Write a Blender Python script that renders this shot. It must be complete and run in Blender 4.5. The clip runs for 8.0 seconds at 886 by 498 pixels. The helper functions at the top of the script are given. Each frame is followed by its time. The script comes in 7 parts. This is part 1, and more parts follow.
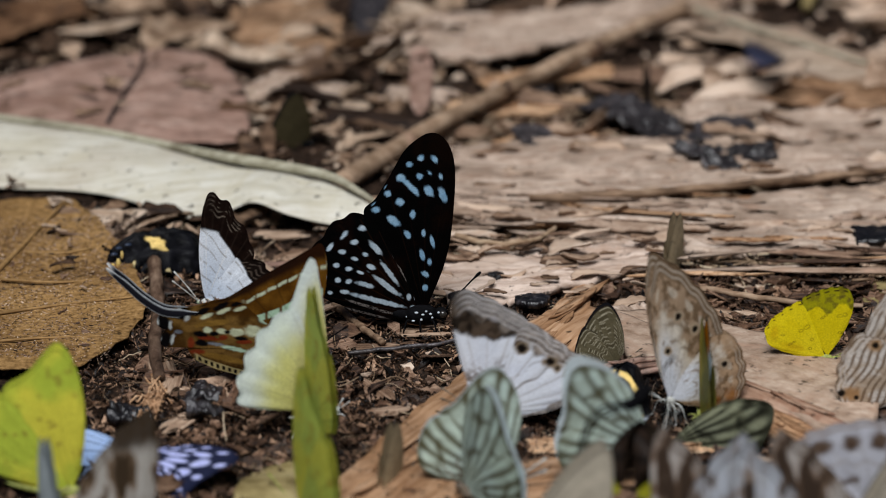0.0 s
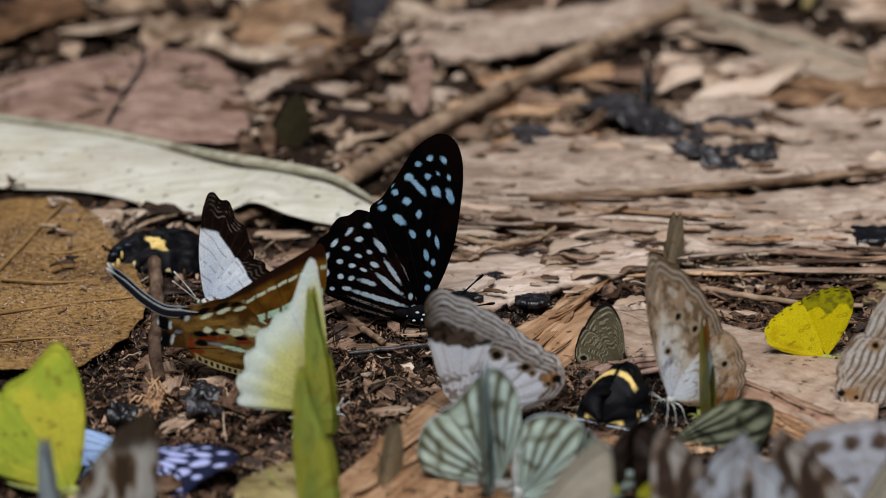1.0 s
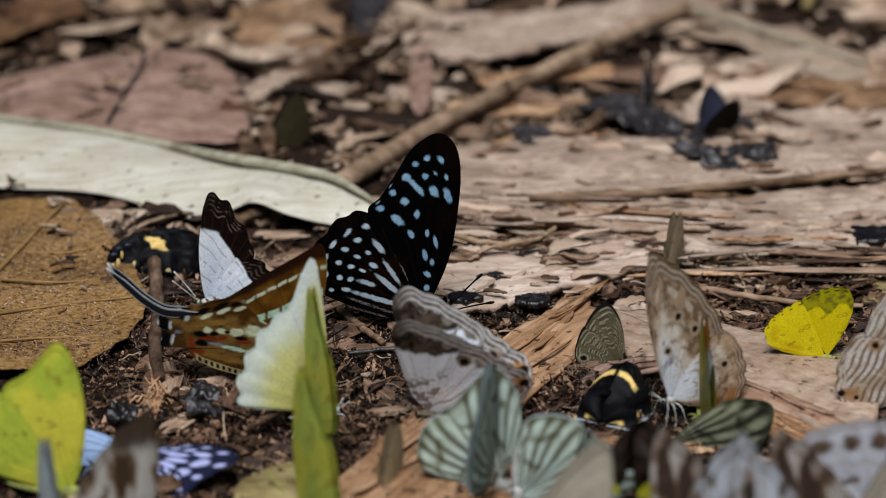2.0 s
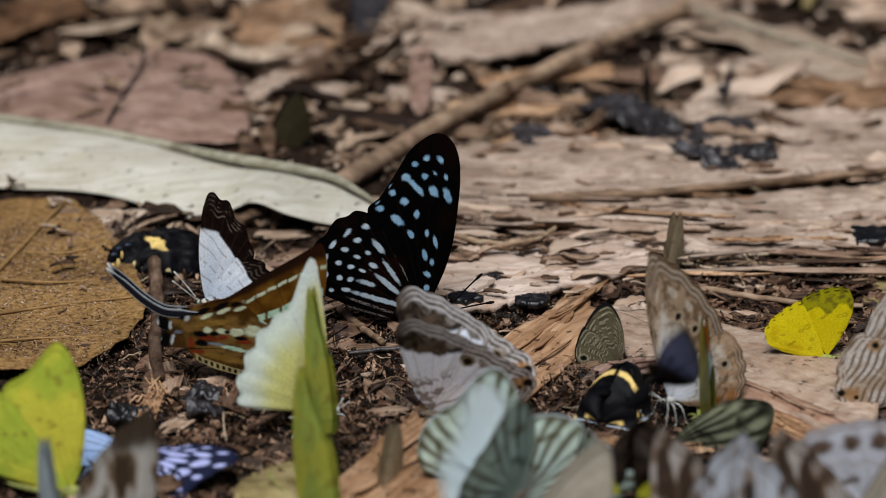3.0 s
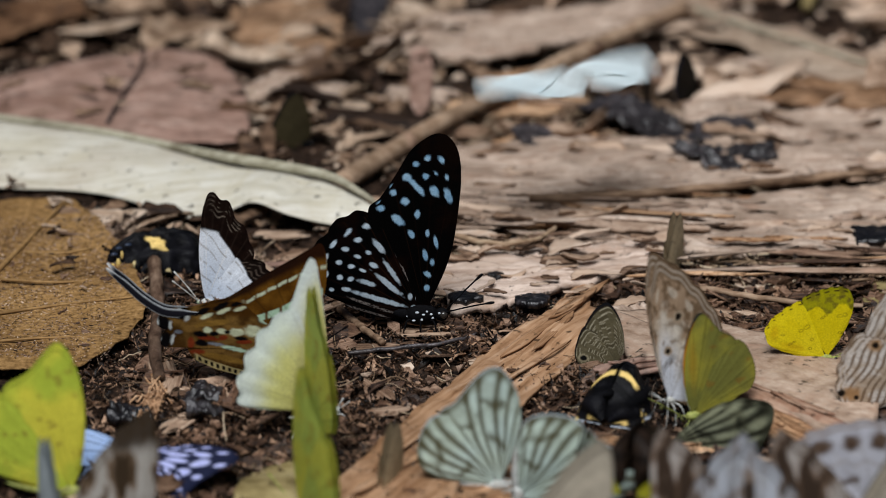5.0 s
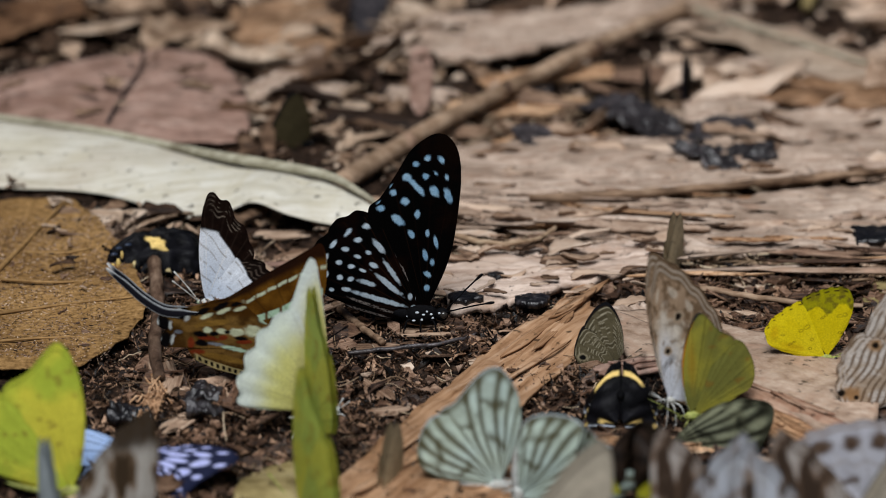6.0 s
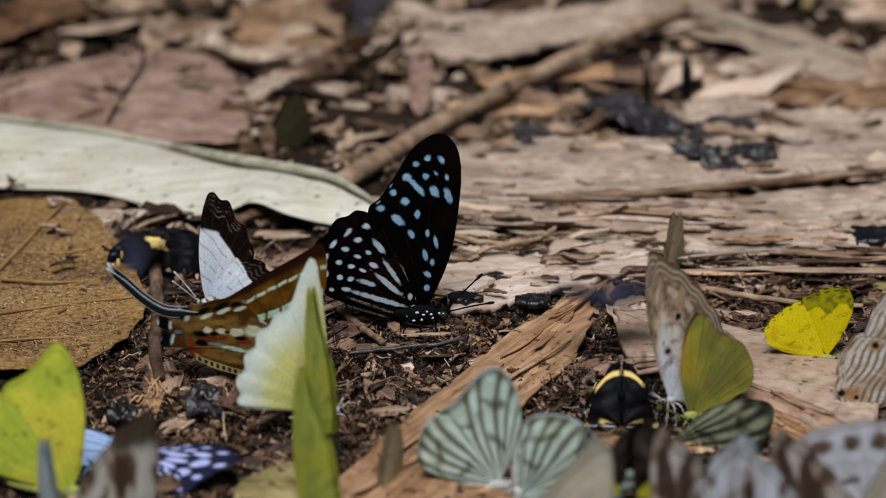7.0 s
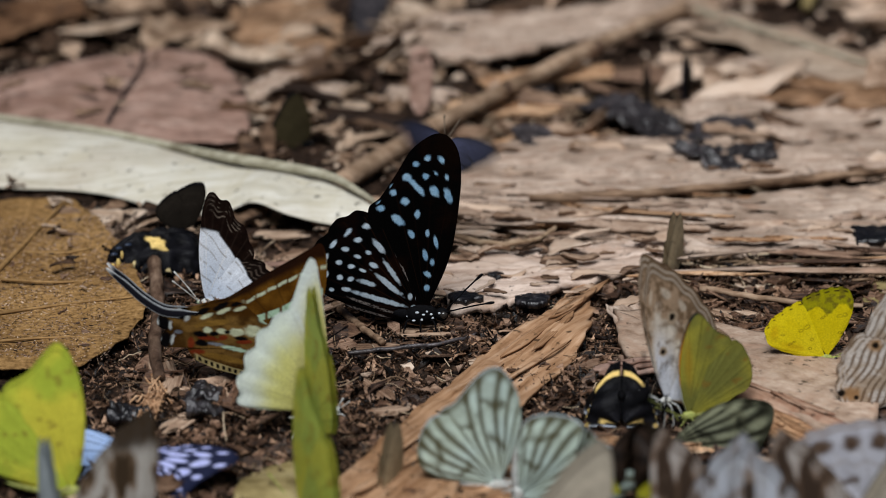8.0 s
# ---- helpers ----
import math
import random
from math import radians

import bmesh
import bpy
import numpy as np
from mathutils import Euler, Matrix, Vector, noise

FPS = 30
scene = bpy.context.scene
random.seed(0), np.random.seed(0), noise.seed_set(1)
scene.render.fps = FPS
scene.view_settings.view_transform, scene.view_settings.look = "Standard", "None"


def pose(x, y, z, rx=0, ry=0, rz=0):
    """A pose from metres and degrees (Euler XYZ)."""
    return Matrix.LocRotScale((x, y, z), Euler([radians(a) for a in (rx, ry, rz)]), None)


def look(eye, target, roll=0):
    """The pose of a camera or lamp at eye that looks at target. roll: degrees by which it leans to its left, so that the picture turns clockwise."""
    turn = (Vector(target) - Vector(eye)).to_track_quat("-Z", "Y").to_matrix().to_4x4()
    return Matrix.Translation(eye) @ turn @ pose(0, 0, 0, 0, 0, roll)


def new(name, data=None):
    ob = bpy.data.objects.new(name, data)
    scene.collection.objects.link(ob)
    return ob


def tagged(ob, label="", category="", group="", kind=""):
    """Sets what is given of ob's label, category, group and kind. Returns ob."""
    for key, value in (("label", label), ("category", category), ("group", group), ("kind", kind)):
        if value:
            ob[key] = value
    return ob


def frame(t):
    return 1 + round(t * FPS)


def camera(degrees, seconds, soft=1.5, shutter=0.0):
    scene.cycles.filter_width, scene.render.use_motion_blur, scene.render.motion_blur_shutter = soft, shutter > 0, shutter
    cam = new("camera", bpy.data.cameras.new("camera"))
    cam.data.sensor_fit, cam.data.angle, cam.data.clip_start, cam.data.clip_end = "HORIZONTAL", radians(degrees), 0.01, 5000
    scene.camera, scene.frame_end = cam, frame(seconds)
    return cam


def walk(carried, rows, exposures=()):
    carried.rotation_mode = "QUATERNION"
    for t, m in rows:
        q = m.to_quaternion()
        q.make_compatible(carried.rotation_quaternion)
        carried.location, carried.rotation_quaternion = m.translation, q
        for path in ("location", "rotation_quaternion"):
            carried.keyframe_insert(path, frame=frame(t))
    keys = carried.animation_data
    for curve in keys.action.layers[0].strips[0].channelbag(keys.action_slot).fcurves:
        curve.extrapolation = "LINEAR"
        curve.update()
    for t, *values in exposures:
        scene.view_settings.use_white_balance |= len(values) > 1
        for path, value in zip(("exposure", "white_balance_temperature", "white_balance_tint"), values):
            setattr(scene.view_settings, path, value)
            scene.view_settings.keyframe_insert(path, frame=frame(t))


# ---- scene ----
# ------------------------------------------------ camera
cam = camera(12.0, 8.0, soft=0.3, shutter=0.5)
EYE = (0.0, -0.98668, 0.35912)
AIM = (0.0, 0.0, 0.0)
walk(cam, [(0.0, look(EYE, AIM)), (8.0, look(EYE, AIM))])
cam.data.dof.use_dof = True
cam.data.dof.focus_distance = 0.988
cam.data.dof.aperture_fstop = 12.5

# ------------------------------------------------ light
SUN_ELEV, SUN_TURN = 60.0, 187.0
world = bpy.data.worlds.new("sky")
scene.world = world
world.use_nodes = True
wn = world.node_tree
sky = wn.nodes.new("ShaderNodeTexSky")
sky.sky_type = "NISHITA"
sky.sun_disc = False
sky.sun_elevation = radians(SUN_ELEV)
sky.sun_rotation = radians(SUN_TURN)
sky.air_density, sky.dust_density = 1.0, 3.0
wn.links.new(sky.outputs[0], wn.nodes["Background"].inputs[0])
wn.nodes["Background"].inputs[1].default_value = 0.014
sun = new("sun", bpy.data.lights.new("sun", "SUN"))
sun.data.energy, sun.data.angle, sun.data.color = 4.95, radians(34), (0.95, 0.97, 1.0)
_a, _e = radians(SUN_TURN), radians(SUN_ELEV)
sun_way = Vector((math.sin(_a) * math.cos(_e), math.cos(_a) * math.cos(_e), math.sin(_e)))
sun.matrix_world = look(sun_way * 5, (0, 0, 0))
scene.view_settings.exposure = -0.1

# ------------------------------------------------ small tools
MM = 0.001
RNG = np.random.default_rng(7)


def hash2(i, j, seed):
    h = np.sin(i * 127.1 + j * 311.7 + seed * 74.7) * 43758.5453
    return h - np.floor(h)


def vnoise(x, y, seed=0):
    """Smooth value noise, 0 to 1, on arrays."""
    x, y = np.asarray(x, float), np.asarray(y, float)
    i, j = np.floor(x), np.floor(y)
    f, g = x - i, y - j
    f, g = f * f * (3 - 2 * f), g * g * (3 - 2 * g)
    a, b = hash2(i, j, seed), hash2(i + 1, j, seed)
    c, d = hash2(i, j + 1, seed), hash2(i + 1, j + 1, seed)
    return (a * (1 - f) + b * f) * (1 - g) + (c * (1 - f) + d * f) * g


def fbm(x, y, seed=0, octaves=4):
    total, amp, norm = 0, 1.0, 0
    for k in range(octaves):
        total = total + amp * vnoise(x * 2 ** k, y * 2 ** k, seed + k * 13)
        norm += amp
        amp *= 0.5
    return total / norm


def smooth(a, b, x):
    k = np.clip((x - a) / (b - a), 0, 1)
    return k * k * (3 - 2 * k)


def mix(a, b, k):
    """Blend colours a to b (arrays of rgb) by the mask k."""
    k = np.clip(np.asarray(k, float), 0, 1)[..., None]
    return np.asarray(a, float) * (1 - k) + np.asarray(b, float) * k


def grid_faces(n, m, start=0, flip=False):
    i, j = np.meshgrid(np.arange(n - 1), np.arange(m - 1), indexing="ij")
    a = start + (i * m + j).ravel()
    f = np.stack([a, a + m, a + m + 1, a + 1], 1)
    return f[:, ::-1] if flip else f


def make_mesh(name, verts, faces, colour=None, is_smooth=True):
    me = bpy.data.meshes.new(name)
    me.from_pydata(np.asarray(verts, float).tolist(), [], [tuple(int(k) for k in f) for f in faces])
    if is_smooth:
        me.polygons.foreach_set("use_smooth", np.ones(len(me.polygons), bool))
    if colour is not None:
        at = me.color_attributes.new("tint", "FLOAT_COLOR", "POINT")
        rgba = np.ones((len(verts), 4), np.float32)
        rgba[:, :3] = colour
        at.data.foreach_set("color", rgba.ravel())
    me.update()
    return me


def part(name, me, material, parent=None, label=""):
    ob = new(name, me)
    if material and not me.materials:
        me.materials.append(material)
    if parent:
        ob.parent = parent
    return tagged(ob, label) if label else ob


def shell(top, thick):
    """Faces and vertices of a closed plate from a grid of points (n, m, 3); thick in metres."""
    n, m, _ = top.shape
    low = top.copy()
    low[..., 2] -= thick
    v = np.concatenate([top.reshape(-1, 3), low.reshape(-1, 3)])
    k = n * m
    f = [*grid_faces(n, m), *grid_faces(n, m, k, True)]
    ring = [(i, 0) for i in range(n)] + [(n - 1, j) for j in range(1, m)] + [(i, m - 1) for i in range(n - 2, -1, -1)] + [(0, j) for j in range(m - 2, 0, -1)]
    idx = [i * m + j for i, j in ring]
    for a, b in zip(idx, idx[1:] + idx[:1]):
        f.append((a, a + k, b + k, b))
    return v, f


def tube(points, radii, sides=8, closed=True):
    """A round rod along points (k, 3)."""
    p = np.asarray(points, float)
    r = np.broadcast_to(np.asarray(radii, float), (len(p),))
    d = np.gradient(p, axis=0)
    d /= np.linalg.norm(d, axis=1)[:, None] + 1e-12
    side = np.cross(d, np.array([0.13, 0.31, 0.94]))
    side /= np.linalg.norm(side, axis=1)[:, None] + 1e-12
    other = np.cross(d, side)
    a = np.linspace(0, 2 * np.pi, sides, endpoint=False)
    v = p[:, None] + r[:, None, None] * (np.cos(a)[None, :, None] * side[:, None] + np.sin(a)[None, :, None] * other[:, None])
    n = len(p)
    f = []
    for i in range(n - 1):
        for j in range(sides):
            k = (j + 1) % sides
            f.append((i * sides + j, i * sides + k, (i + 1) * sides + k, (i + 1) * sides + j))
    if closed:
        f.append(tuple(range(sides - 1, -1, -1)))
        f.append(tuple((n - 1) * sides + j for j in range(sides)))
    return v.reshape(-1, 3), f


def joined(pieces):
    """One vertex and face list out of several."""
    vs, fs, k = [], [], 0
    for v, f in pieces:
        vs.append(np.asarray(v))
        fs += [tuple(np.asarray(q) + k) for q in f]
        k += len(v)
    return np.concatenate(vs), fs


def curve_through(points, count):
    """Catmull-Rom through the points, count samples by length."""
    p = np.asarray(points, float)
    q = np.concatenate([[2 * p[0] - p[1]], p, [2 * p[-1] - p[-2]]])
    out = []
    for i in range(1, len(q) - 2):
        t = np.linspace(0, 1, 24, endpoint=False)[:, None]
        a, b, c, d = q[i - 1], q[i], q[i + 1], q[i + 2]
        out.append(0.5 * (2 * b + (c - a) * t + (2 * a - 5 * b + 4 * c - d) * t ** 2 + (3 * b - a - 3 * c + d) * t ** 3))
    out = np.concatenate([*out, p[-1:]])
    s = np.concatenate([[0], np.cumsum(np.linalg.norm(np.diff(out, axis=0), axis=1))])
    w = np.linspace(0, s[-1], count)
    return np.stack([np.interp(w, s, out[:, k]) for k in range(p.shape[1])], 1), s[-1]


# ------------------------------------------------ materials
def node_set(name):
    m = bpy.data.materials.new(name)
    m.use_nodes = True
    nt = m.node_tree
    return m, nt, nt.nodes["Principled BSDF"]


def surface(name, ramp, scale=(300, 300, 300), rough=0.65, bump=0.35, fine=900, stain=60, stain_dark=0.55, vary=0.0, island=False, spec=0.12, speck=0.0, grain=0.4, blotch=None, blotch_scale=170):
    """Litter, wood, leaf or soil: grain colours, stains, and fine relief, in local metres."""
    m, nt, b = node_set(name)
    L, N = nt.links.new, nt.nodes.new
    co = N("ShaderNodeTexCoord")
    mp = N("ShaderNodeMapping")
    mp.inputs["Scale"].default_value = scale
    if vary:
        src = N("ShaderNodeNewGeometry").outputs["Random Per Island"] if island else N("ShaderNodeObjectInfo").outputs["Random"]
        off = N("ShaderNodeVectorMath")
        off.operation = "SCALE"
        off.inputs[0].default_value = (3.1, 5.7, 2.3)
        L(src, off.inputs["Scale"])
        add = N("ShaderNodeVectorMath")
        L(co.outputs["Object"], add.inputs[0])
        L(off.outputs[0], add.inputs[1])
        L(add.outputs[0], mp.inputs["Vector"])
        base = add.outputs[0]
    else:
        L(co.outputs["Object"], mp.inputs["Vector"])
        base = co.outputs["Object"]
    n1 = N("ShaderNodeTexNoise")
    n1.inputs["Scale"].default_value = 1.0
    n1.inputs["Detail"].default_value = 7.0
    n1.inputs["Roughness"].default_value = 0.65
    L(mp.outputs[0], n1.inputs["Vector"])
    cr = N("ShaderNodeValToRGB")
    while len(cr.color_ramp.elements) < len(ramp):
        cr.color_ramp.elements.new(0.5)
    for el, (pos, c) in zip(cr.color_ramp.elements, ramp):
        el.position = pos
        el.color = (*c, 1)
    value = n1.outputs["Fac"]
    if vary:
        ma = N("ShaderNodeMath")
        ma.operation = "MULTIPLY_ADD"
        L(src, ma.inputs[0])
        ma.inputs[1].default_value = vary
        ma.inputs[2].default_value = -vary / 2
        ad = N("ShaderNodeMath")
        L(value, ad.inputs[0])
        L(ma.outputs[0], ad.inputs[1])
        value = ad.outputs[0]
    L(value, cr.inputs["Fac"])
    n2 = N("ShaderNodeTexNoise")
    n2.inputs["Scale"].default_value = stain
    n2.inputs["Detail"].default_value = 5.0
    L(base, n2.inputs["Vector"])
    sr = N("ShaderNodeValToRGB")
    sr.color_ramp.elements[0].position, sr.color_ramp.elements[1].position = 0.36, 0.58
    sr.color_ramp.elements[0].color = (stain_dark, stain_dark * 0.95, stain_dark * 0.9, 1)
    L(n2.outputs["Fac"], sr.inputs["Fac"])
    mx = N("ShaderNodeMix")
    mx.data_type, mx.blend_type = "RGBA", "MULTIPLY"
    mx.inputs["Factor"].default_value = 1.0
    L(cr.outputs["Color"], mx.inputs["A"])
    L(sr.outputs["Color"], mx.inputs["B"])
    colour = mx.outputs["Result"]
    if blotch:
        n5 = N("ShaderNodeTexNoise")
        n5.inputs["Scale"].default_value = blotch_scale
        n5.inputs["Detail"].default_value = 8.0
        n5.inputs["Roughness"].default_value = 0.72
        n5.inputs["Distortion"].default_value = 0.6
        L(base, n5.inputs["Vector"])
        br = N("ShaderNodeMapRange")
        br.inputs["From Min"].default_value, br.inputs["From Max"].default_value = 0.50, 0.66
        br.inputs["To Max"].default_value = 0.75
        L(n5.outputs["Fac"], br.inputs["Value"])
        m5 = N("ShaderNodeMix")
        m5.data_type = "RGBA"
        L(br.outputs["Result"], m5.inputs["Factor"])
        L(colour, m5.inputs["A"])
        m5.inputs["B"].default_value = (*blotch, 1)
        colour = m5.outputs["Result"]
    if speck:
        n3 = N("ShaderNodeTexNoise")
        n3.inputs["Scale"].default_value = 420
        n3.inputs["Detail"].default_value = 2.0
        L(base, n3.inputs["Vector"])
        kr = N("ShaderNodeValToRGB")
        kr.color_ramp.elements[0].position, kr.color_ramp.elements[1].position = 0.27, 0.36
        kr.color_ramp.elements[0].color = (1 - speck, 1 - speck, 1 - speck, 1)
        L(n3.outputs["Fac"], kr.inputs["Fac"])
        m2 = N("ShaderNodeMix")
        m2.data_type, m2.blend_type = "RGBA", "MULTIPLY"
        m2.inputs["Factor"].default_value = 1.0
        L(colour, m2.inputs["A"])
        L(kr.outputs["Color"], m2.inputs["B"])
        colour = m2.outputs["Result"]
    L(colour, b.inputs["Base Color"])
    b.inputs["Roughness"].default_value = rough
    b.inputs["Specular IOR Level"].default_value = spec
    n4 = N("ShaderNodeTexNoise")
    n4.inputs["Scale"].default_value = fine
    n4.inputs["Detail"].default_value = 4.0
    L(base, n4.inputs["Vector"])
    am = N("ShaderNodeMath")
    am.operation = "MULTIPLY_ADD"
    L(n1.outputs["Fac"], am.inputs[0])
    am.inputs[1].default_value = grain * 4
    L(n4.outputs["Fac"], am.inputs[2])
    bp = N("ShaderNodeBump")
    bp.inputs["Strength"].default_value = bump
    bp.inputs["Distance"].default_value = 0.00016
    L(am.outputs[0], bp.inputs["Height"])
    L(bp.outputs[0], b.inputs["Normal"])
    return m


def wing_material(name, rough=0.55, through_light=0.16, scale_bump=0.2, spec=0.06):
    """Scaled wing membrane: its colours lie in the mesh, with some light passing through."""
    m, nt, b = node_set(name)
    L, N = nt.links.new, nt.nodes.new
    at = N("ShaderNodeAttribute")
    at.attribute_name = "tint"
    co = N("ShaderNodeTexCoord")
    nz = N("ShaderNodeTexNoise")
    nz.inputs["Scale"].default_value = 2600
    nz.inputs["Detail"].default_value = 3
    L(co.outputs["Object"], nz.inputs["Vector"])
    hs = N("ShaderNodeHueSaturation")
    mr = N("ShaderNodeMapRange")
    mr.inputs["From Min"].default_value, mr.inputs["From Max"].default_value = 0.3, 0.7
    mr.inputs["To Min"].default_value, mr.inputs["To Max"].default_value = 0.82, 1.12
    L(nz.outputs["Fac"], mr.inputs["Value"])
    L(mr.outputs["Result"], hs.inputs["Value"])
    L(at.outputs["Color"], hs.inputs["Color"])
    L(hs.outputs["Color"], b.inputs["Base Color"])
    b.inputs["Roughness"].default_value = rough
    b.inputs["Specular IOR Level"].default_value = spec
    bp = N("ShaderNodeBump")
    bp.inputs["Strength"].default_value = scale_bump
    bp.inputs["Distance"].default_value = 0.0002
    L(nz.outputs["Fac"], bp.inputs["Height"])
    L(bp.outputs[0], b.inputs["Normal"])
    if through_light:
        tr = N("ShaderNodeBsdfTranslucent")
        L(hs.outputs["Color"], tr.inputs["Color"])
        ms = N("ShaderNodeMixShader")
        ms.inputs[0].default_value = through_light
        L(b.outputs[0], ms.inputs[1])
        L(tr.outputs[0], ms.inputs[2])
        L(ms.outputs[0], nt.nodes["Material Output"].inputs["Surface"])
    return m


def hairy(name, c1, c2, rough=0.6, spec=0.25):
    return surface(name, [(0.3, c1), (0.7, c2)], scale=(900, 2600, 2600), rough=rough, bump=0.5, fine=3000, stain=400, stain_dark=0.7, spec=spec)


M_SOIL = surface("damp_soil", [(0.3, (0.003, 0.002, 0.0015)), (0.48, (0.014, 0.008, 0.005)), (0.62, (0.055, 0.031, 0.019)), (0.8, (0.13, 0.080, 0.050))], scale=(420, 420, 420), rough=0.7, bump=1.0, fine=1500, stain=45, stain_dark=0.5)
M_PALE = surface("pale_split_wood", [(0.30, (0.055, 0.032, 0.022)), (0.38, (0.26, 0.182, 0.134)), (0.49, (0.42, 0.318, 0.248)), (0.62, (0.52, 0.41, 0.33)), (0.82, (0.63, 0.53, 0.455))], scale=(70, 620, 480), rough=0.65, bump=1.0, fine=2600, stain=75, stain_dark=0.58, vary=0.16, speck=0.75, grain=0.7, blotch=(0.23, 0.145, 0.10), blotch_scale=150)
M_BLEACHED = surface("bleached_inner_wood", [(0.29, (0.12, 0.070, 0.047)), (0.35, (0.42, 0.31, 0.245)), (0.48, (0.60, 0.475, 0.395)), (0.64, (0.68, 0.56, 0.48)), (0.85, (0.76, 0.66, 0.59))], scale=(60, 460, 380), rough=0.65, bump=1.0, fine=2600, stain=55, stain_dark=0.74, vary=0.1, speck=0.8, grain=0.7, blotch=(0.36, 0.235, 0.165), blotch_scale=120)
M_TAN = surface("tan_bark_strip", [(0.30, (0.10, 0.048, 0.022)), (0.40, (0.33, 0.175, 0.09)), (0.52, (0.55, 0.335, 0.19)), (0.72, (0.68, 0.49, 0.33))], scale=(120, 1500, 800), rough=0.6, bump=1.0, fine=3000, stain=34, stain_dark=0.6, vary=0.16, speck=0.5, grain=0.9, blotch=(0.16, 0.075, 0.035))
M_BROWN = surface("brown_bark", [(0.28, (0.025, 0.014, 0.009)), (0.44, (0.11, 0.062, 0.041)), (0.6, (0.25, 0.155, 0.105)), (0.8, (0.40, 0.27, 0.19))], scale=(100, 1800, 800), rough=0.6, bump=1.0, fine=3000, stain=60, stain_dark=0.55, vary=0.35, grain=0.8)
M_CHAR = surface("wet_charred_flake", [(0.3, (0.002, 0.002, 0.0025)), (0.5, (0.010, 0.009, 0.011)), (0.75, (0.055, 0.050, 0.056))], scale=(500, 700, 500), rough=0.34, bump=1.0, fine=1800, stain=60, stain_dark=0.5, vary=0.2, spec=0.5)
M_DARK = surface("dark_rotten_leaf", [(0.3, (0.003, 0.003, 0.0035)), (0.5, (0.022, 0.019, 0.021)), (0.75, (0.105, 0.088, 0.088))], scale=(500, 700, 500), rough=0.36, bump=1.0, fine=1800, stain=60, stain_dark=0.5, vary=0.2, spec=0.5)
M_CHIP = surface("mixed_litter_chip", [(0.18, (0.02, 0.012, 0.009)), (0.34, (0.08, 0.045, 0.028)), (0.50, (0.23, 0.14, 0.09)), (0.68, (0.46, 0.325, 0.23)), (0.88, (0.66, 0.52, 0.40))], scale=(110, 1700, 900), rough=0.65, bump=1.0, fine=3000, stain=70, stain_dark=0.55, vary=0.6, grain=0.8)
M_CRUMB = surface("small_litter", [(0.22, (0.003, 0.002, 0.0014)), (0.42, (0.015, 0.0075, 0.004)), (0.60, (0.080, 0.040, 0.022)), (0.85, (0.42, 0.26, 0.165))], scale=(400, 1300, 900), rough=0.42, bump=0.9, fine=3000, stain=120, stain_dark=0.5, vary=0.7, island=True, grain=0.6, spec=0.25)
M_CRUMB_PALE = surface("small_pale_litter", [(0.25, (0.02, 0.012, 0.009)), (0.42, (0.10, 0.06, 0.042)), (0.6, (0.33, 0.225, 0.165)), (0.8, (0.58, 0.46, 0.36))], scale=(300, 500, 400), rough=0.6, bump=0.7, fine=1600, stain=120, stain_dark=0.6, vary=0.6, island=True, grain=0.5)
M_TANLEAF = surface("tan_dry_leaf", [(0.34, (0.075, 0.040, 0.014)), (0.47, (0.225, 0.125, 0.044)), (0.6, (0.325, 0.192, 0.075)), (0.75, (0.47, 0.31, 0.155))], scale=(700, 700, 700), rough=0.65, bump=1.0, fine=2600, stain=32, stain_dark=0.6, speck=0.7, grain=0.8)
M_PINKLEAF = surface("pinkish_dead_leaf", [(0.3, (0.18, 0.105, 0.078)), (0.5, (0.29, 0.182, 0.142)), (0.72, (0.41, 0.29, 0.235))], scale=(120, 200, 200), rough=0.5, bump=0.7, fine=1200, stain=80, stain_dark=0.68, speck=0.5, blotch=(0.15, 0.095, 0.072), blotch_scale=110)
M_PALELEAF = surface("bleached_long_leaf", [(0.3, (0.36, 0.33, 0.25)), (0.5, (0.50, 0.475, 0.40)), (0.72, (0.60, 0.585, 0.53))], scale=(60, 420, 300), rough=0.5, bump=0.7, fine=2000, stain=45, stain_dark=0.82, speck=0.7, blotch=(0.44, 0.40, 0.30), blotch_scale=55)
M_EDGE = surface("olive_leaf_edge", [(0.3, (0.22, 0.20, 0.135)), (0.7, (0.42, 0.40, 0.31))], scale=(50, 600, 400), rough=0.5, bump=0.5)
M_VEIN = surface("leaf_vein", [(0.3, (0.20, 0.11, 0.04)), (0.7, (0.36, 0.22, 0.09))], scale=(400, 800, 500), rough=0.65, bump=0.6)
M_TWIG = surface("grey_brown_twig", [(0.3, (0.08, 0.047, 0.029)), (0.5, (0.255, 0.165, 0.105)), (0.75, (0.43, 0.315, 0.22))], scale=(60, 500, 500), rough=0.6, bump=0.9, fine=1000, stain=70, stain_dark=0.5, vary=0.2, grain=0.6)
M_TWIGDARK = surface("dark_rough_twig", [(0.3, (0.025, 0.014, 0.009)), (0.5, (0.10, 0.060, 0.040)), (0.75, (0.24, 0.165, 0.115))], scale=(420, 160, 420), rough=0.65, bump=1.0, fine=2400, stain=120, stain_dark=0.5, grain=0.8)
M_FIBRE = surface("dry_fibre", [(0.3, (0.10, 0.06, 0.035)), (0.55, (0.28, 0.19, 0.12)), (0.8, (0.50, 0.40, 0.28))], scale=(100, 600, 500), rough=0.55, bump=0.3, vary=0.6, island=True)
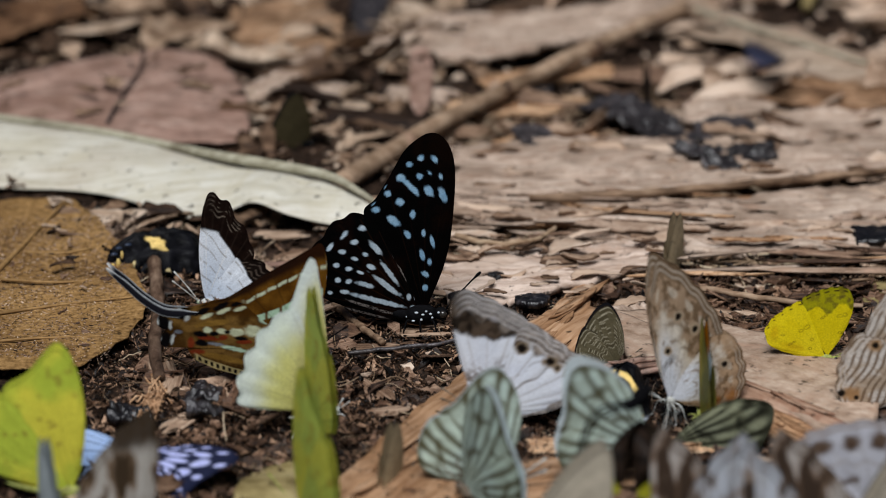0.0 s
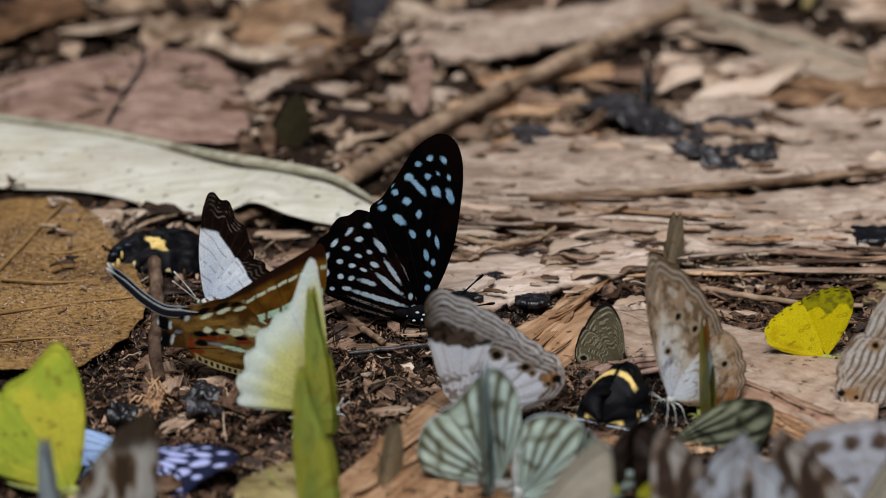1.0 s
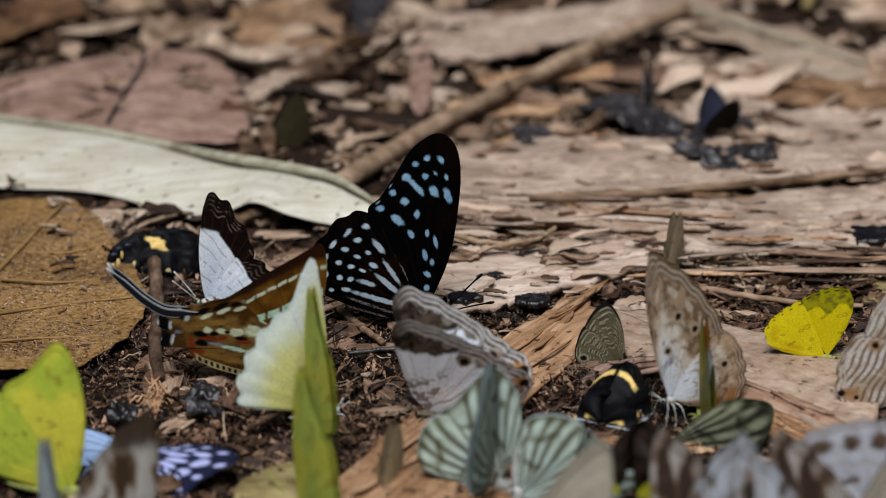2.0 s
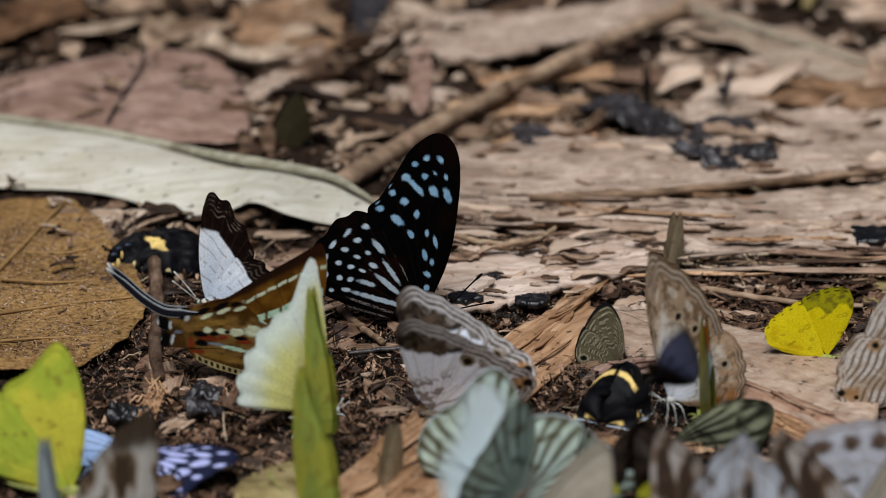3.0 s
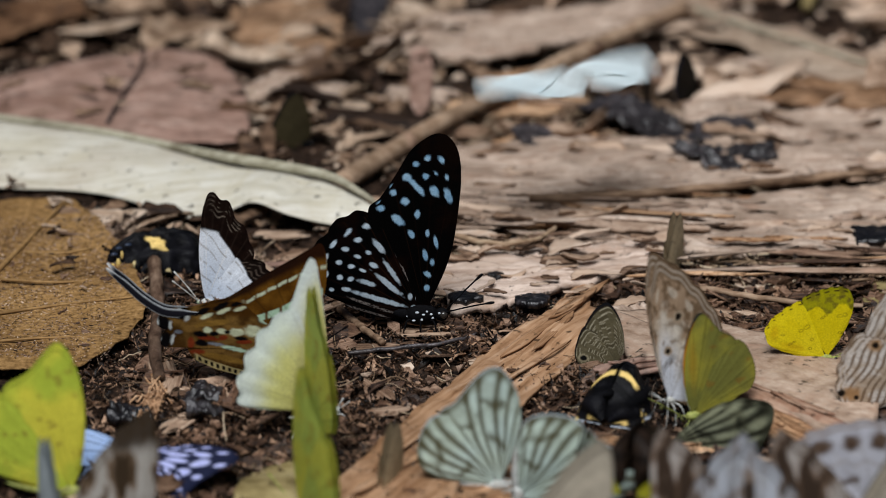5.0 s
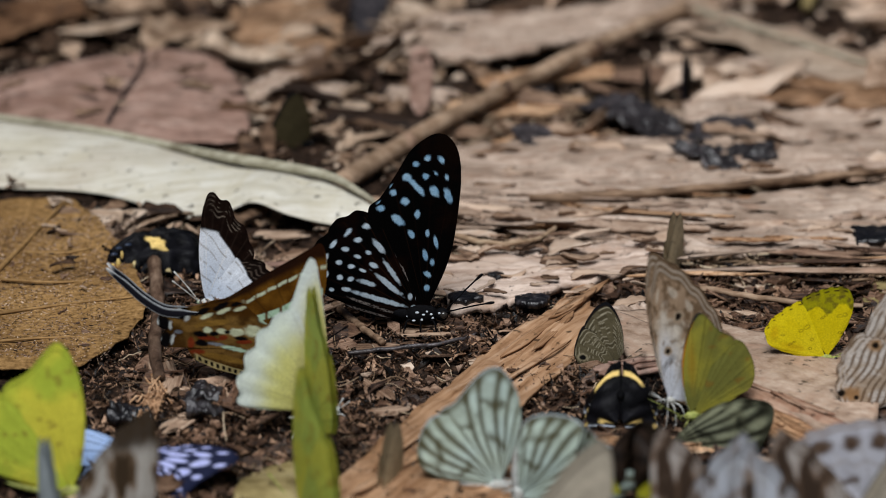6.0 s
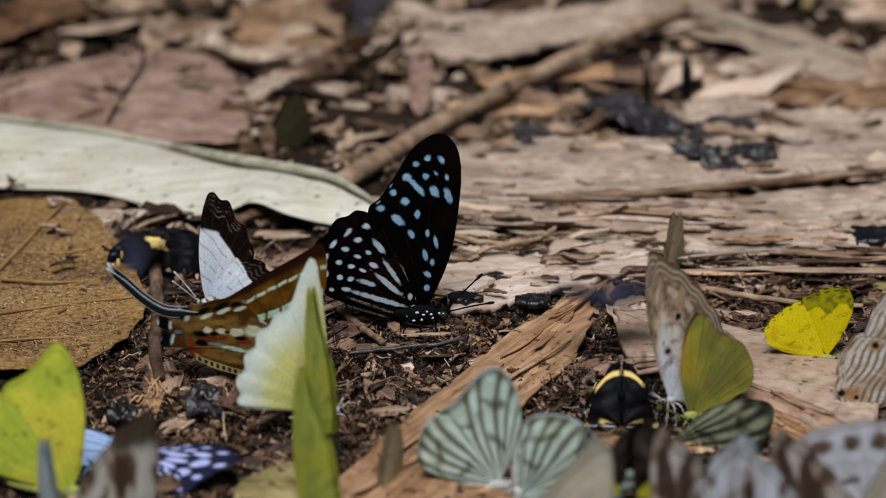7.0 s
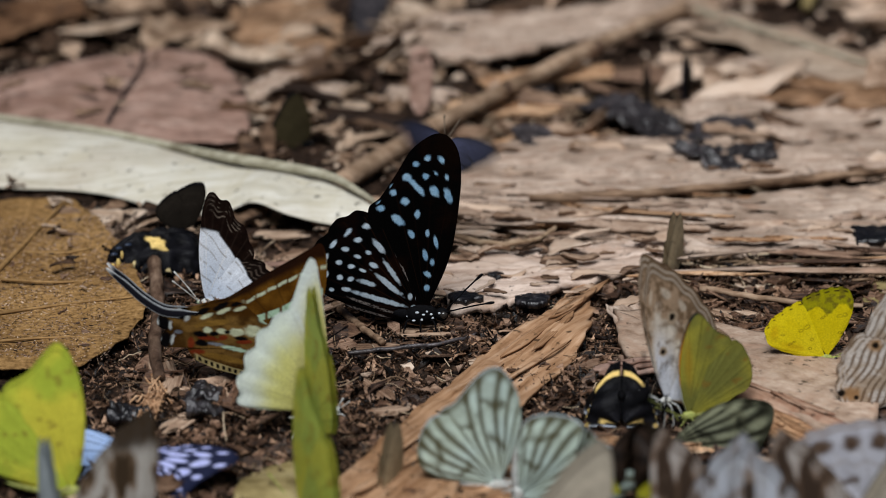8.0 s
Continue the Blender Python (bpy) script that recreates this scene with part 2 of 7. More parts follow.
M_SLAB = surface("weathered_slab", [(0.26, (0.13, 0.078, 0.05)), (0.40, (0.29, 0.20, 0.143)), (0.55, (0.40, 0.295, 0.222)), (0.75, (0.53, 0.42, 0.335))], scale=(240, 340, 300), rough=0.6, bump=1.0, fine=2600, stain=28, stain_dark=0.64, vary=0.1, speck=0.75, grain=0.5, blotch=(0.36, 0.23, 0.16), blotch_scale=110)
M_REDWOOD = surface("reddish_smooth_wood", [(0.28, (0.16, 0.075, 0.045)), (0.45, (0.33, 0.20, 0.135)), (0.6, (0.43, 0.29, 0.21)), (0.8, (0.56, 0.42, 0.33))], scale=(60, 420, 320), rough=0.55, bump=0.7, fine=2600, stain=40, stain_dark=0.6, speck=0.6, grain=0.4, blotch=(0.20, 0.09, 0.055), blotch_scale=110)
M_TORN = surface("torn_inner_bark", [(0.28, (0.13, 0.060, 0.026)), (0.42, (0.29, 0.160, 0.083)), (0.56, (0.39, 0.235, 0.135)), (0.75, (0.55, 0.385, 0.265))], scale=(50, 700, 400), rough=0.6, bump=0.6, fine=3400, stain=26, stain_dark=0.6, vary=0.1, speck=0.75, grain=0.35, blotch=(0.135, 0.062, 0.028), blotch_scale=75)
M_GREYLEAF = surface("grey_dead_leaf", [(0.3, (0.20, 0.145, 0.10)), (0.5, (0.36, 0.275, 0.205)), (0.72, (0.50, 0.405, 0.32))], scale=(60, 500, 300), rough=0.55, bump=0.7, fine=2000, stain=40, stain_dark=0.7, speck=0.6, blotch=(0.22, 0.14, 0.09), blotch_scale=70)
M_RUSTLEAF = surface("rusty_dead_leaf", [(0.3, (0.10, 0.050, 0.025)), (0.48, (0.24, 0.135, 0.074)), (0.66, (0.36, 0.225, 0.135)), (0.85, (0.50, 0.36, 0.24))], scale=(90, 260, 200), rough=0.55, bump=0.9, fine=1800, stain=110, stain_dark=0.42, vary=0.4, speck=0.5, grain=0.5, blotch=(0.10, 0.052, 0.028), blotch_scale=80)
M_FLAKE = surface("damp_bark_flake", [(0.25, (0.006, 0.003, 0.002)), (0.42, (0.042, 0.021, 0.012)), (0.60, (0.16, 0.085, 0.050)), (0.88, (0.44, 0.29, 0.20))], scale=(250, 1200, 900), rough=0.5, bump=1.0, fine=3000, stain=90, stain_dark=0.5, vary=0.45, island=True, grain=0.7, spec=0.3)
M_SCRAP = surface("leaf_scrap", [(0.22, (0.020, 0.011, 0.007)), (0.40, (0.115, 0.067, 0.041)), (0.56, (0.26, 0.170, 0.110)), (0.74, (0.39, 0.285, 0.202)), (0.92, (0.53, 0.42, 0.325))], scale=(110, 420, 330), rough=0.6, bump=1.0, fine=1800, stain=110, stain_dark=0.45, vary=0.7, island=True, grain=0.6)
M_SCRAP_DAMP = surface("damp_leaf_scrap", [(0.22, (0.010, 0.005, 0.003)), (0.42, (0.070, 0.036, 0.021)), (0.60, (0.20, 0.115, 0.070)), (0.82, (0.38, 0.255, 0.175)), (0.95, (0.55, 0.44, 0.34))], scale=(150, 700, 500), rough=0.5, bump=0.9, fine=2600, stain=90, stain_dark=0.5, vary=0.5, island=True, grain=0.6, spec=0.3)
M_SCRAP_TAN = surface("tan_bark_scrap", [(0.20, (0.055, 0.030, 0.018)), (0.36, (0.23, 0.145, 0.095)), (0.52, (0.42, 0.30, 0.215)), (0.74, (0.50, 0.375, 0.285)), (0.90, (0.57, 0.455, 0.365))], scale=(90, 600, 450), rough=0.6, bump=0.9, fine=2400, stain=70, stain_dark=0.6, vary=0.6, island=True, grain=0.6)
M_MOSS = surface("green_speck", [(0.3, (0.03, 0.05, 0.012)), (0.7, (0.09, 0.14, 0.03))], rough=0.6)
M_OLIVELEAF = surface("yellowed_leaf", [(0.3, (0.12, 0.085, 0.03)), (0.55, (0.30, 0.24, 0.11)), (0.75, (0.42, 0.35, 0.19))], scale=(90, 160, 150), rough=0.55, bump=0.6, stain=50, stain_dark=0.6, speck=0.4)
M_WING = wing_material("wing_scales")
M_WINGDARK = wing_material("dark_wing_scales", rough=0.6, through_light=0.04, spec=0.02)
M_WINGBLACK = wing_material("glossy_black_wing_scales", rough=0.5, through_light=0.0, spec=0.09, scale_bump=0.8)
M_WINGWHITE = wing_material("white_wing_scales", rough=0.6, through_light=0.4)
M_BODYDARK = hairy("black_body_hair", (0.0015, 0.0015, 0.002), (0.006, 0.006, 0.007), rough=0.8, spec=0.03)
M_BODYPALE = hairy("pale_body_hair", (0.35, 0.36, 0.34), (0.6, 0.62, 0.6))
M_BODYGREEN = hairy("green_body_hair", (0.16, 0.2, 0.04), (0.4, 0.42, 0.12))
M_BODYBROWN = hairy("brown_body_hair", (0.06, 0.045, 0.03), (0.2, 0.16, 0.12))
M_WHITESPOT = surface("white_spot", [(0.3, (0.40, 0.46, 0.52)), (0.7, (0.58, 0.64, 0.70))], rough=0.6)
M_YELLOWSPOT = surface("yellow_scale_band", [(0.3, (0.55, 0.38, 0.10)), (0.7, (0.78, 0.60, 0.24))], scale=(900, 900, 900), rough=0.6, bump=0.5)
M_BLUESHEEN = surface("painted_blue_sheen", [(0.3, (0.006, 0.010, 0.022)), (0.7, (0.045, 0.070, 0.13))], scale=(900, 900, 900), rough=0.4, bump=0.6, spec=0.3)
M_EYE = surface("dark_eye", [(0.3, (0.01, 0.01, 0.01)), (0.7, (0.03, 0.025, 0.02))], rough=0.25, spec=0.6)
M_EYEGREEN = surface("green_eye", [(0.3, (0.2, 0.26, 0.16)), (0.7, (0.4, 0.48, 0.34))], rough=0.3, spec=0.5)


# ------------------------------------------------ ground
def relief(x, y):
    """Height of the soil, metres in, metres out."""
    near = np.exp(-((np.asarray(x) / 0.4) ** 2 + (np.asarray(y) / 0.5) ** 2))
    return ((fbm(np.asarray(x) * 45 + 3, np.asarray(y) * 45 + 9, 5, 3) - 0.5) * 0.006 + (fbm(np.asarray(x) * 350, np.asarray(y) * 350, 8, 3) - 0.5) * 0.0028) * near - 0.0012


def build_ground():
    inner_x = np.linspace(-0.17, 0.17, 240)
    inner_y = np.linspace(-0.22, 0.30, 330)
    out = np.concatenate([0.02 * 1.45 ** np.arange(1, 24)])
    xs = np.concatenate([inner_x[0] - out[::-1], inner_x, inner_x[-1] + out])
    ys = np.concatenate([inner_y[0] - out[::-1], inner_y, inner_y[-1] + out])
    gx, gy = np.meshgrid(xs, ys, indexing="ij")
    v = np.stack([gx, gy, relief(gx, gy)], -1).reshape(-1, 3)
    me = make_mesh("ground", v, grid_faces(len(xs), len(ys)))
    tagged(part("ground", me, M_SOIL), "dark damp forest soil under leaf litter", "ground", kind="structure")


build_ground()


# ------------------------------------------------ litter
def strip_mesh(length, width, thick=1.0, seed=0, ragged=0.3, ridge=0.5, bend=0.0, curl=0.0, n=40, m=14, taper=0.15, end_rag=0.05, sway=0.0):
    """A torn length of bark or split wood along x, in mm."""
    a = np.linspace(-0.5, 0.5, n)[:, None]
    b = np.linspace(-0.5, 0.5, m)[None, :]
    lo = -0.5 + ragged * (fbm(a * length / 9 + seed, a * 0 + 1.3, seed, 3) - 0.3)
    hi = 0.5 - ragged * (fbm(a * length / 9 + seed, a * 0 + 7.7, seed + 3, 3) - 0.3)
    ends = 1 - taper * smooth(0.36, 0.5, np.abs(a))
    y = (lo + (b + 0.5) * (hi - lo)) * width * ends
    x = a * length + end_rag * length * (vnoise(b * 9 + seed, a * 0 + 2, seed) - 0.5) * smooth(0.3, 0.5, np.abs(a)) * 2
    z = ridge * (vnoise(b * width / 1.6 + seed, a * 2.5, seed + 5) - 0.5) * 2 + ridge * 0.7 * (vnoise(a * length / 6, b * 3, seed + 9) - 0.5)
    y = y + sway * (4 * a ** 2 + 0.6 * np.sin(5 * a + seed))
    z = z + bend * 4 * a ** 2 + curl * 4 * b ** 2 + thick
    x, y, z = np.broadcast_arrays(x, y, z)
    v, f = shell(np.stack([x, y, z], -1) * MM, thick * MM)
    return make_mesh("strip", v, f)


def blade_mesh(knots, lift, thick=0.35, rough_edge=0.0, fold=None, waves=0.8, rings=14, around=90, seed=0, crumple=0.0):
    """A leaf from its outline (closed, mm) round its own middle, laid at lift mm with gentle waves. Returns mesh and middle."""
    k = np.asarray(knots, float)
    mid = k.mean(0)
    p, _ = curve_through(np.concatenate([k, k[:1]]) - mid, around + 1)
    p = p[:-1]
    if rough_edge:
        ang = np.arange(around)
        p = p * (1 + rough_edge * (vnoise(ang * 0.5, ang * 0 + seed, seed) - 0.5))[:, None]
    t = np.linspace(0.02, 1, rings)
    xy = p[:, None, :] * t[None, :, None]
    X, Y = xy[..., 0], xy[..., 1]
    z = lift + waves * (fbm(X / 14 + seed, Y / 14, seed, 3) - 0.5) * 2 + 0.12 * (vnoise(X / 1.2, Y / 1.2, seed + 4) - 0.5)
    if crumple:
        z = z + crumple * (fbm(X / 4 + seed, Y / 4, seed + 21, 3) - 0.5) * 2
    if fold is not None:
        z = z + fold(X, Y)
    top = np.stack([X, Y, z], -1)
    top = np.concatenate([top, top[:1]], 0)
    v, f = shell(top * MM, thick * MM)
    return make_mesh("blade", v, f), mid


def turned_blade(name, knots, yaw, lift, material, z, label, category, **more):
    """A leaf or bark piece whose grain runs along yaw."""
    k = np.asarray(knots, float)
    mid = k.mean(0)
    c, s = math.cos(radians(-yaw)), math.sin(radians(-yaw))
    local = (k - mid) @ np.array([[c, s], [-s, c]])
    me, shift = blade_mesh(local, lift, **more)
    c, s = math.cos(radians(yaw)), math.sin(radians(yaw))
    at = mid + shift @ np.array([[c, s], [-s, c]])
    return laid(name, me, material, at[0], at[1], yaw, z, label=label, category=category)


def laid(name, me, material, x, y, yaw=0.0, z=0.0, rx=0.0, ry=0.0, label="", category="", group="", kind=""):
    ob = part(name, me, material)
    ob.matrix_world = pose(x * MM, y * MM, float(relief(x * MM, y * MM)) + z * MM, rx, ry, yaw)
    return tagged(ob, label, category, group, kind)


def vein_line(points, radius, z, mid, bm_seed=0):
    p, _ = curve_through([(x - mid[0], y - mid[1]) for x, y in points], 24)
    q = np.concatenate([p, np.full((24, 1), z)], 1) * MM
    return tube(q, np.linspace(radius, radius * 0.45, 24) * MM, 6)


FIBRES = [strip_mesh(30, 1.1 + 0.5 * k, 0.45, 80 + k, ragged=0.6, ridge=0.2, bend=0.25, n=18, m=4, taper=0.9, sway=0.8 * (k - 2.5) / 2.5) for k in range(6)]


def bark(name, x, y, yaw, length, width, z, material, label, seed, **more):
    ob = laid(name, strip_mesh(length, width, seed=seed, **more), material, x, y, yaw, z, label=label, category="bark strip", group="bark strips")
    thick = more.get("thick", 1.0)
    for k in range(2 + int(width / 7)):
        h = hash2(seed * 3.1 + k, k * 7.7, 5), hash2(seed * 1.7 + k, k * 3.3, 6), hash2(seed + k * 2.2, k * 5.1, 7)
        fibre = part("fibre", FIBRES[(seed + k) % 6], material, ob)
        fibre.matrix_basis = pose((h[0] - 0.5) * length * 0.5 * MM, (h[1] - 0.5) * width * 0.55 * MM, (thick + 0.1) * MM, 0, 0, (h[2] - 0.5) * 12) @ Matrix.Diagonal((length * (0.25 + 0.3 * h[2]) / 30, 0.7, 1, 1))
        if fibre.data.materials[0] != material:
            fibre.material_slots[0].link = "OBJECT"
            fibre.material_slots[0].material = material


def ellipsoid_at(rx, ry, rz, n=10, m=10):
    th, ph = np.linspace(0, np.pi, n)[:, None], np.linspace(0, 2 * np.pi, m + 1)[None]
    v = np.stack([rx * np.cos(th) + 0 * ph, ry * np.sin(th) * np.cos(ph), rz * np.sin(th) * np.sin(ph)], -1)
    return v.reshape(-1, 3) * MM, list(grid_faces(n, m + 1))


def rod(name, points, radius, material, label, seed=0, wobble=0.4, sides=10, taper=0.75, count=40, category="twig", group=""):
    """A knobbly twig through points (mm)."""
    base = np.asarray(points[0], float)
    p, _ = curve_through(np.asarray(points, float) - base, count)
    w = np.arange(count)
    p = p + wobble * np.stack([vnoise(w * 0.35, w * 0 + k, seed + k) - 0.5 for k in range(3)], 1)
    r = radius * np.linspace(1, taper, count) * (0.92 + 0.16 * vnoise(w * 0.28, w * 0, seed + 8))
    v, f = tube(p * MM, r * MM, sides)
    ob = part(name, make_mesh(name, v, f), material)
    ob.location = base * MM
    return tagged(ob, label, category, group)


TAN_KNOTS = [(-128, 22), (-114, 28), (-96, 30), (-85, 8), (-75, -22), (-70.5, -48), (-75, -67), (-84, -84), (-102, -89), (-125, -84), (-136, -30)]


def tan_leaf_height(x, y):
    """Height in mm of the tan leaf's face."""
    mx, my = np.mean(TAN_KNOTS, 0)
    X, Y = x - mx, y - my
    return 2.8 + 1.2 * (fbm(X / 14 + 3, Y / 14, 3, 3) - 0.5) * 2 + 0.35 * (vnoise(X / 2.2, Y / 2.2, 31) - 0.5)


def tanned_leaf():
    me, mid = blade_mesh(TAN_KNOTS, 1.6, 0.5, 0.05, waves=1.2, rings=60, around=220, seed=3, fold=lambda X, Y: 0.35 * (vnoise(X / 2.2, Y / 2.2, 31) - 0.5))
    leaf = laid("dry_leaf", me, M_TANLEAF, *mid, z=0.8, label="large tan dry leaf lying flat with raised veins", category="leaf")
    leaf.location.z = 0.0012
    lines = [[(-110, -30), (-105, -10), (-96, 29)], [(-112, -56), (-90, -47), (-74, -42)], [(-103, -11), (-92, -11), (-80, -2)], [(-107, -30), (-92, -32), (-76, -27)], [(-118, -76), (-98, -70), (-80, -68)]]
    for i, ln in enumerate(lines):
        part("vein", make_mesh("vein", *vein_line(ln, 0.8 if i == 0 else 0.5, 1.9, mid)), M_VEIN, leaf)


def pink_leaf():
    knots = [(-140, 118), (-123, 130), (-98, 147), (-80, 156), (-66, 149), (-57, 128), (-53, 100), (-55, 74), (-80, 76), (-120, 88)]
    me, mid = blade_mesh(knots, 3.0, 0.5, 0.03, waves=1.3, rings=20, around=120, seed=11)
    leaf = laid("broad_leaf", me, M_PINKLEAF, *mid, z=1.0, label="broad pinkish-brown dead leaf, smooth and slightly wavy", category="leaf")
    part("vein", make_mesh("vein", *vein_line([(-138, 104), (-100, 112), (-60, 108)], 0.6, 3.3, mid)), M_PINKLEAF, leaf)


def long_pale_leaf():
    """A long bleached blade with its far margin rolled over and its near margin lifted in waves."""
    far = [(-150, 94, 6.5), (-119, 83, 6.5), (-87, 69, 6.5), (-56, 48, 6.5), (-32, 34, 7), (-22, 23, 6), (-16, 16, 4)]
    near = [(-146, 44, 2), (-114, 41, 2), (-88, 36, 2), (-65, 18, 2), (-56, 18, 3), (-48, 17, 6.5), (-39, 12, 5), (-30, 11, 3), (-22, 10, 2.5), (-16, 14, 3)]
    n, m = 110, 16
    a, _ = curve_through(far, n)
    b, _ = curve_through(near, n)
    k = np.linspace(0, 1, m)[None, :, None]
    top = a[:, None] * (1 - k) + b[:, None] * k
    bulge = 2.0 * np.sin(np.pi * k[..., 0]) + 0.35 * (fbm(top[..., 0] / 10, top[..., 1] / 10, 4) - 0.5)
    crease = np.exp(-((top[..., 0] + 33 + 10 * k[..., 0]) / 1.6) ** 2) * smooth(0.05, 0.3, k[..., 0]) * smooth(1.0, 0.5, k[..., 0])
    top[..., 2] += bulge + 0.10 * np.sin(k[..., 0] * 70) - 1.6 * crease
    mid = np.array([-80.0, 50.0, 0.0])
    v, f = shell((top - mid) * MM, 0.45 * MM)
    leaf = part("long_leaf", make_mesh("long_leaf", v, f), M_PALELEAF)
    leaf.location = mid * MM
    tagged(leaf, "long bleached grey-white leaf with a rolled edge", "leaf")
    edge = a + np.array([0, 1.0, 0.3]) + np.interp(np.linspace(0, 1, n), [0.5, 0.7, 0.95], [0, 1, 0.6])[:, None] * np.array([1.5, -6.0, 2.6])
    v, f = tube((edge - mid) * MM, np.interp(np.linspace(0, 1, n), [0, 0.55, 0.72, 0.85, 1], [1.1, 1.1, 1.5, 1.2, 0.6]) * MM, 10)
    part("rolled_edge", make_mesh("rolled_edge", v, f), M_EDGE, leaf, "olive rolled leaf margin")


tanned_leaf()
pink_leaf()
long_pale_leaf()

# split wood and bark, far to near
grey_knots = [(68, 218), (79, 207), (90, 191), (105, 172), (115, 159), (129, 140), (127, 120), (112, 125), (103, 133), (96, 136), (85, 159), (74, 167), (67, 184)]
me, mid = blade_mesh(grey_knots, 4, 0.6, 0.05, waves=2.5, seed=31)
grey = laid("grey_leaf", me, M_GREYLEAF, *mid, z=1, label="grey-white dead leaf curled over the litter", category="leaf")
part("midrib", make_mesh("midrib", *vein_line([(70, 196), (98, 164), (126, 132)], 0.8, 5.2, mid)), M_EDGE, grey)
for name, knots, yaw, lift, material, z, label, category, thick, seed in (
        ("bark_plank", [(-21, 172), (-4, 181), (19, 185), (44, 194), (64, 207), (67, 192), (51, 172), (28, 154), (12, 145), (-7, 148), (-20, 155)], 14, 4.5, M_PALE, 1.5, "wide tan plank of dry bark with long grain", "bark strip", 2.2, 121),
        ("dead_leaf", [(-62, 192), (-47, 201), (-34, 195), (-29, 173), (-31, 151), (-42, 146), (-53, 151), (-61, 167)], 30, 4.5, M_RUSTLEAF, 1.5, "rusty brown dead leaf with a curled margin", "leaf", 0.6, 122),
        ("dead_leaf", [(-132, 189), (-120, 195), (-107, 198), (-104, 181), (-113, 173), (-120, 162), (-129, 154)], 20, 5.0, M_RUSTLEAF, 1.5, "rusty brown dead leaf with a curled margin", "leaf", 0.6, 123),
        ("rotten_leaf", [(-31, 207), (-24, 218), (-16, 207), (-17, 184), (-21, 162), (-24, 159), (-26, 178)], 80, 5.5, M_DARK, 2.0, "blackish curled rotten leaf", "leaf", 0.5, 124),
        ("bark_strip", [(-55, 115), (-49, 125), (-36, 154), (-34, 145), (-41, 125), (-51, 105)], 62, 4.0, M_PALE, 1.5, "pale torn strip of bark", "bark strip", 1.0, 125),
        ("dead_leaf", [(-9, 148), (-4, 151), (-3, 110), (-6, 92), (-9, 105)], 88, 5.0, M_PINKLEAF, 1.5, "narrow pinkish dead leaf", "leaf", 0.5, 126),
        ("bark_strip", [(66, 105), (80, 111), (89, 110), (89, 100), (77, 94), (66, 92)], 6, 4.2, M_PALE, 1.5, "pale torn strip of bark", "bark strip", 1.6, 129),
        ("bark_strip", [(85, 97), (120, 102), (123, 76), (95, 75), (87, 83)], -4, 3.6, M_PALE, 1.2, "pale torn strip of bark", "bark strip", 1.4, 130),
        ("bark_strip", [(75, 135), (97, 130), (122, 117), (120, 100), (98, 102), (80, 115)], -22, 4.6, M_RUSTLEAF, 1.5, "rusty torn strip of bark", "bark strip", 1.0, 131),
        ("bark_strip", [(11, 73), (22, 88), (34, 92), (42, 83), (32, 72), (17, 67)], 12, 3.6, M_TAN, 1.2, "tan torn flake of bark", "bark strip", 1.0, 132),
        ("rotten_leaf", [(67, 83), (74, 91), (82, 89), (83, 80), (76, 73), (68, 72)], 10, 4.5, M_DARK, 1.8, "blackish curled rotten leaf", "leaf", 0.5, 133),
        ("rotten_leaf", [(18, 80), (24, 84), (28, 78), (29, 70), (24, 66), (20, 70)], 10, 5.5, M_DARK, 2.2, "wet blackish rotten leaf", "leaf", 0.5, 134),
        ("bark_plank", [(2, 64), (17, 70), (40, 72), (62, 73), (84, 67), (122, 70), (120, 52), (97, 44), (75, 38), (53, 32), (25, 31), (4, 32)], 3, 4.4, M_PALE, 1.6, "long tan plank of weathered bark with a dark underside", "bark strip", 2.4, 135),
        ("wood_slab", [(1, -14), (16, -8), (36, -4), (54, -2), (55, -14), (44, -23), (30, -32), (20, -41), (6, -49), (-1, -40)], 12, 3.2, M_BLEACHED, 1.2, "pale split slab of wood with torn ends", "wood slab", 2.0, 140),
        ("bark_plank", [(63, 24), (89, 32), (119, 37), (117, 17), (87, 11), (62, 9)], 5, 4.0, M_PALE, 1.6, "pale plank of dry bark with a broken end", "bark strip", 2.0, 141),
        ("bark_plank", [(62, 5), (87, 9), (116, 11), (114, -5), (83, -8), (61, -10)], 1, 3.6, M_PALE, 1.4, "pale plank of dry bark with a broken end", "bark strip", 2.0, 142),
        ("bark_strip", [(2, 18), (25, 14), (45, 8), (63, 2), (63, -1), (42, 2), (16, 9), (2, 13)], -12, 4.4, M_SLAB, 1.6, "reddish-brown narrow strip of bark", "bark strip", 1.2, 136),
):
    turned_blade(name, knots, yaw, lift, material, z, label, category, thick=thick, rough_edge=0.14, waves=1.3, rings=30, around=160, seed=seed, crumple=0.8)
bark("bark_strip", 30, 21, -10, 60, 7, 3.0, M_PALE, "narrow pale bark splinter", 25)
bark("bark_strip", 36, 30, -4, 66, 3.2, 2.4, M_BROWN, "narrow brown bark splinter", 26)
bark("bark_strip", 59, 3, -24, 38, 9, 3.4, M_PALE, "pale splinter of wood with frayed end", 27)
bark("bark_strip", 86, -6, -13, 60, 8, 2.6, M_BROWN, "narrow brown bark splinter", 28)
bark("bark_strip", 80, 10, -4, 62, 7, 2.8, M_BROWN, "brown splinter of wood with frayed end", 29)
bark("bark_strip", 95, 106, 0, 66, 17, 2.0, M_PALE, "pale splinter of wood with frayed end", 30)
bark("bark_strip", 104, 118, -48, 74, 22, 2.4, M_PALE, "curled pale strip of bark", 31, curl=1.5)
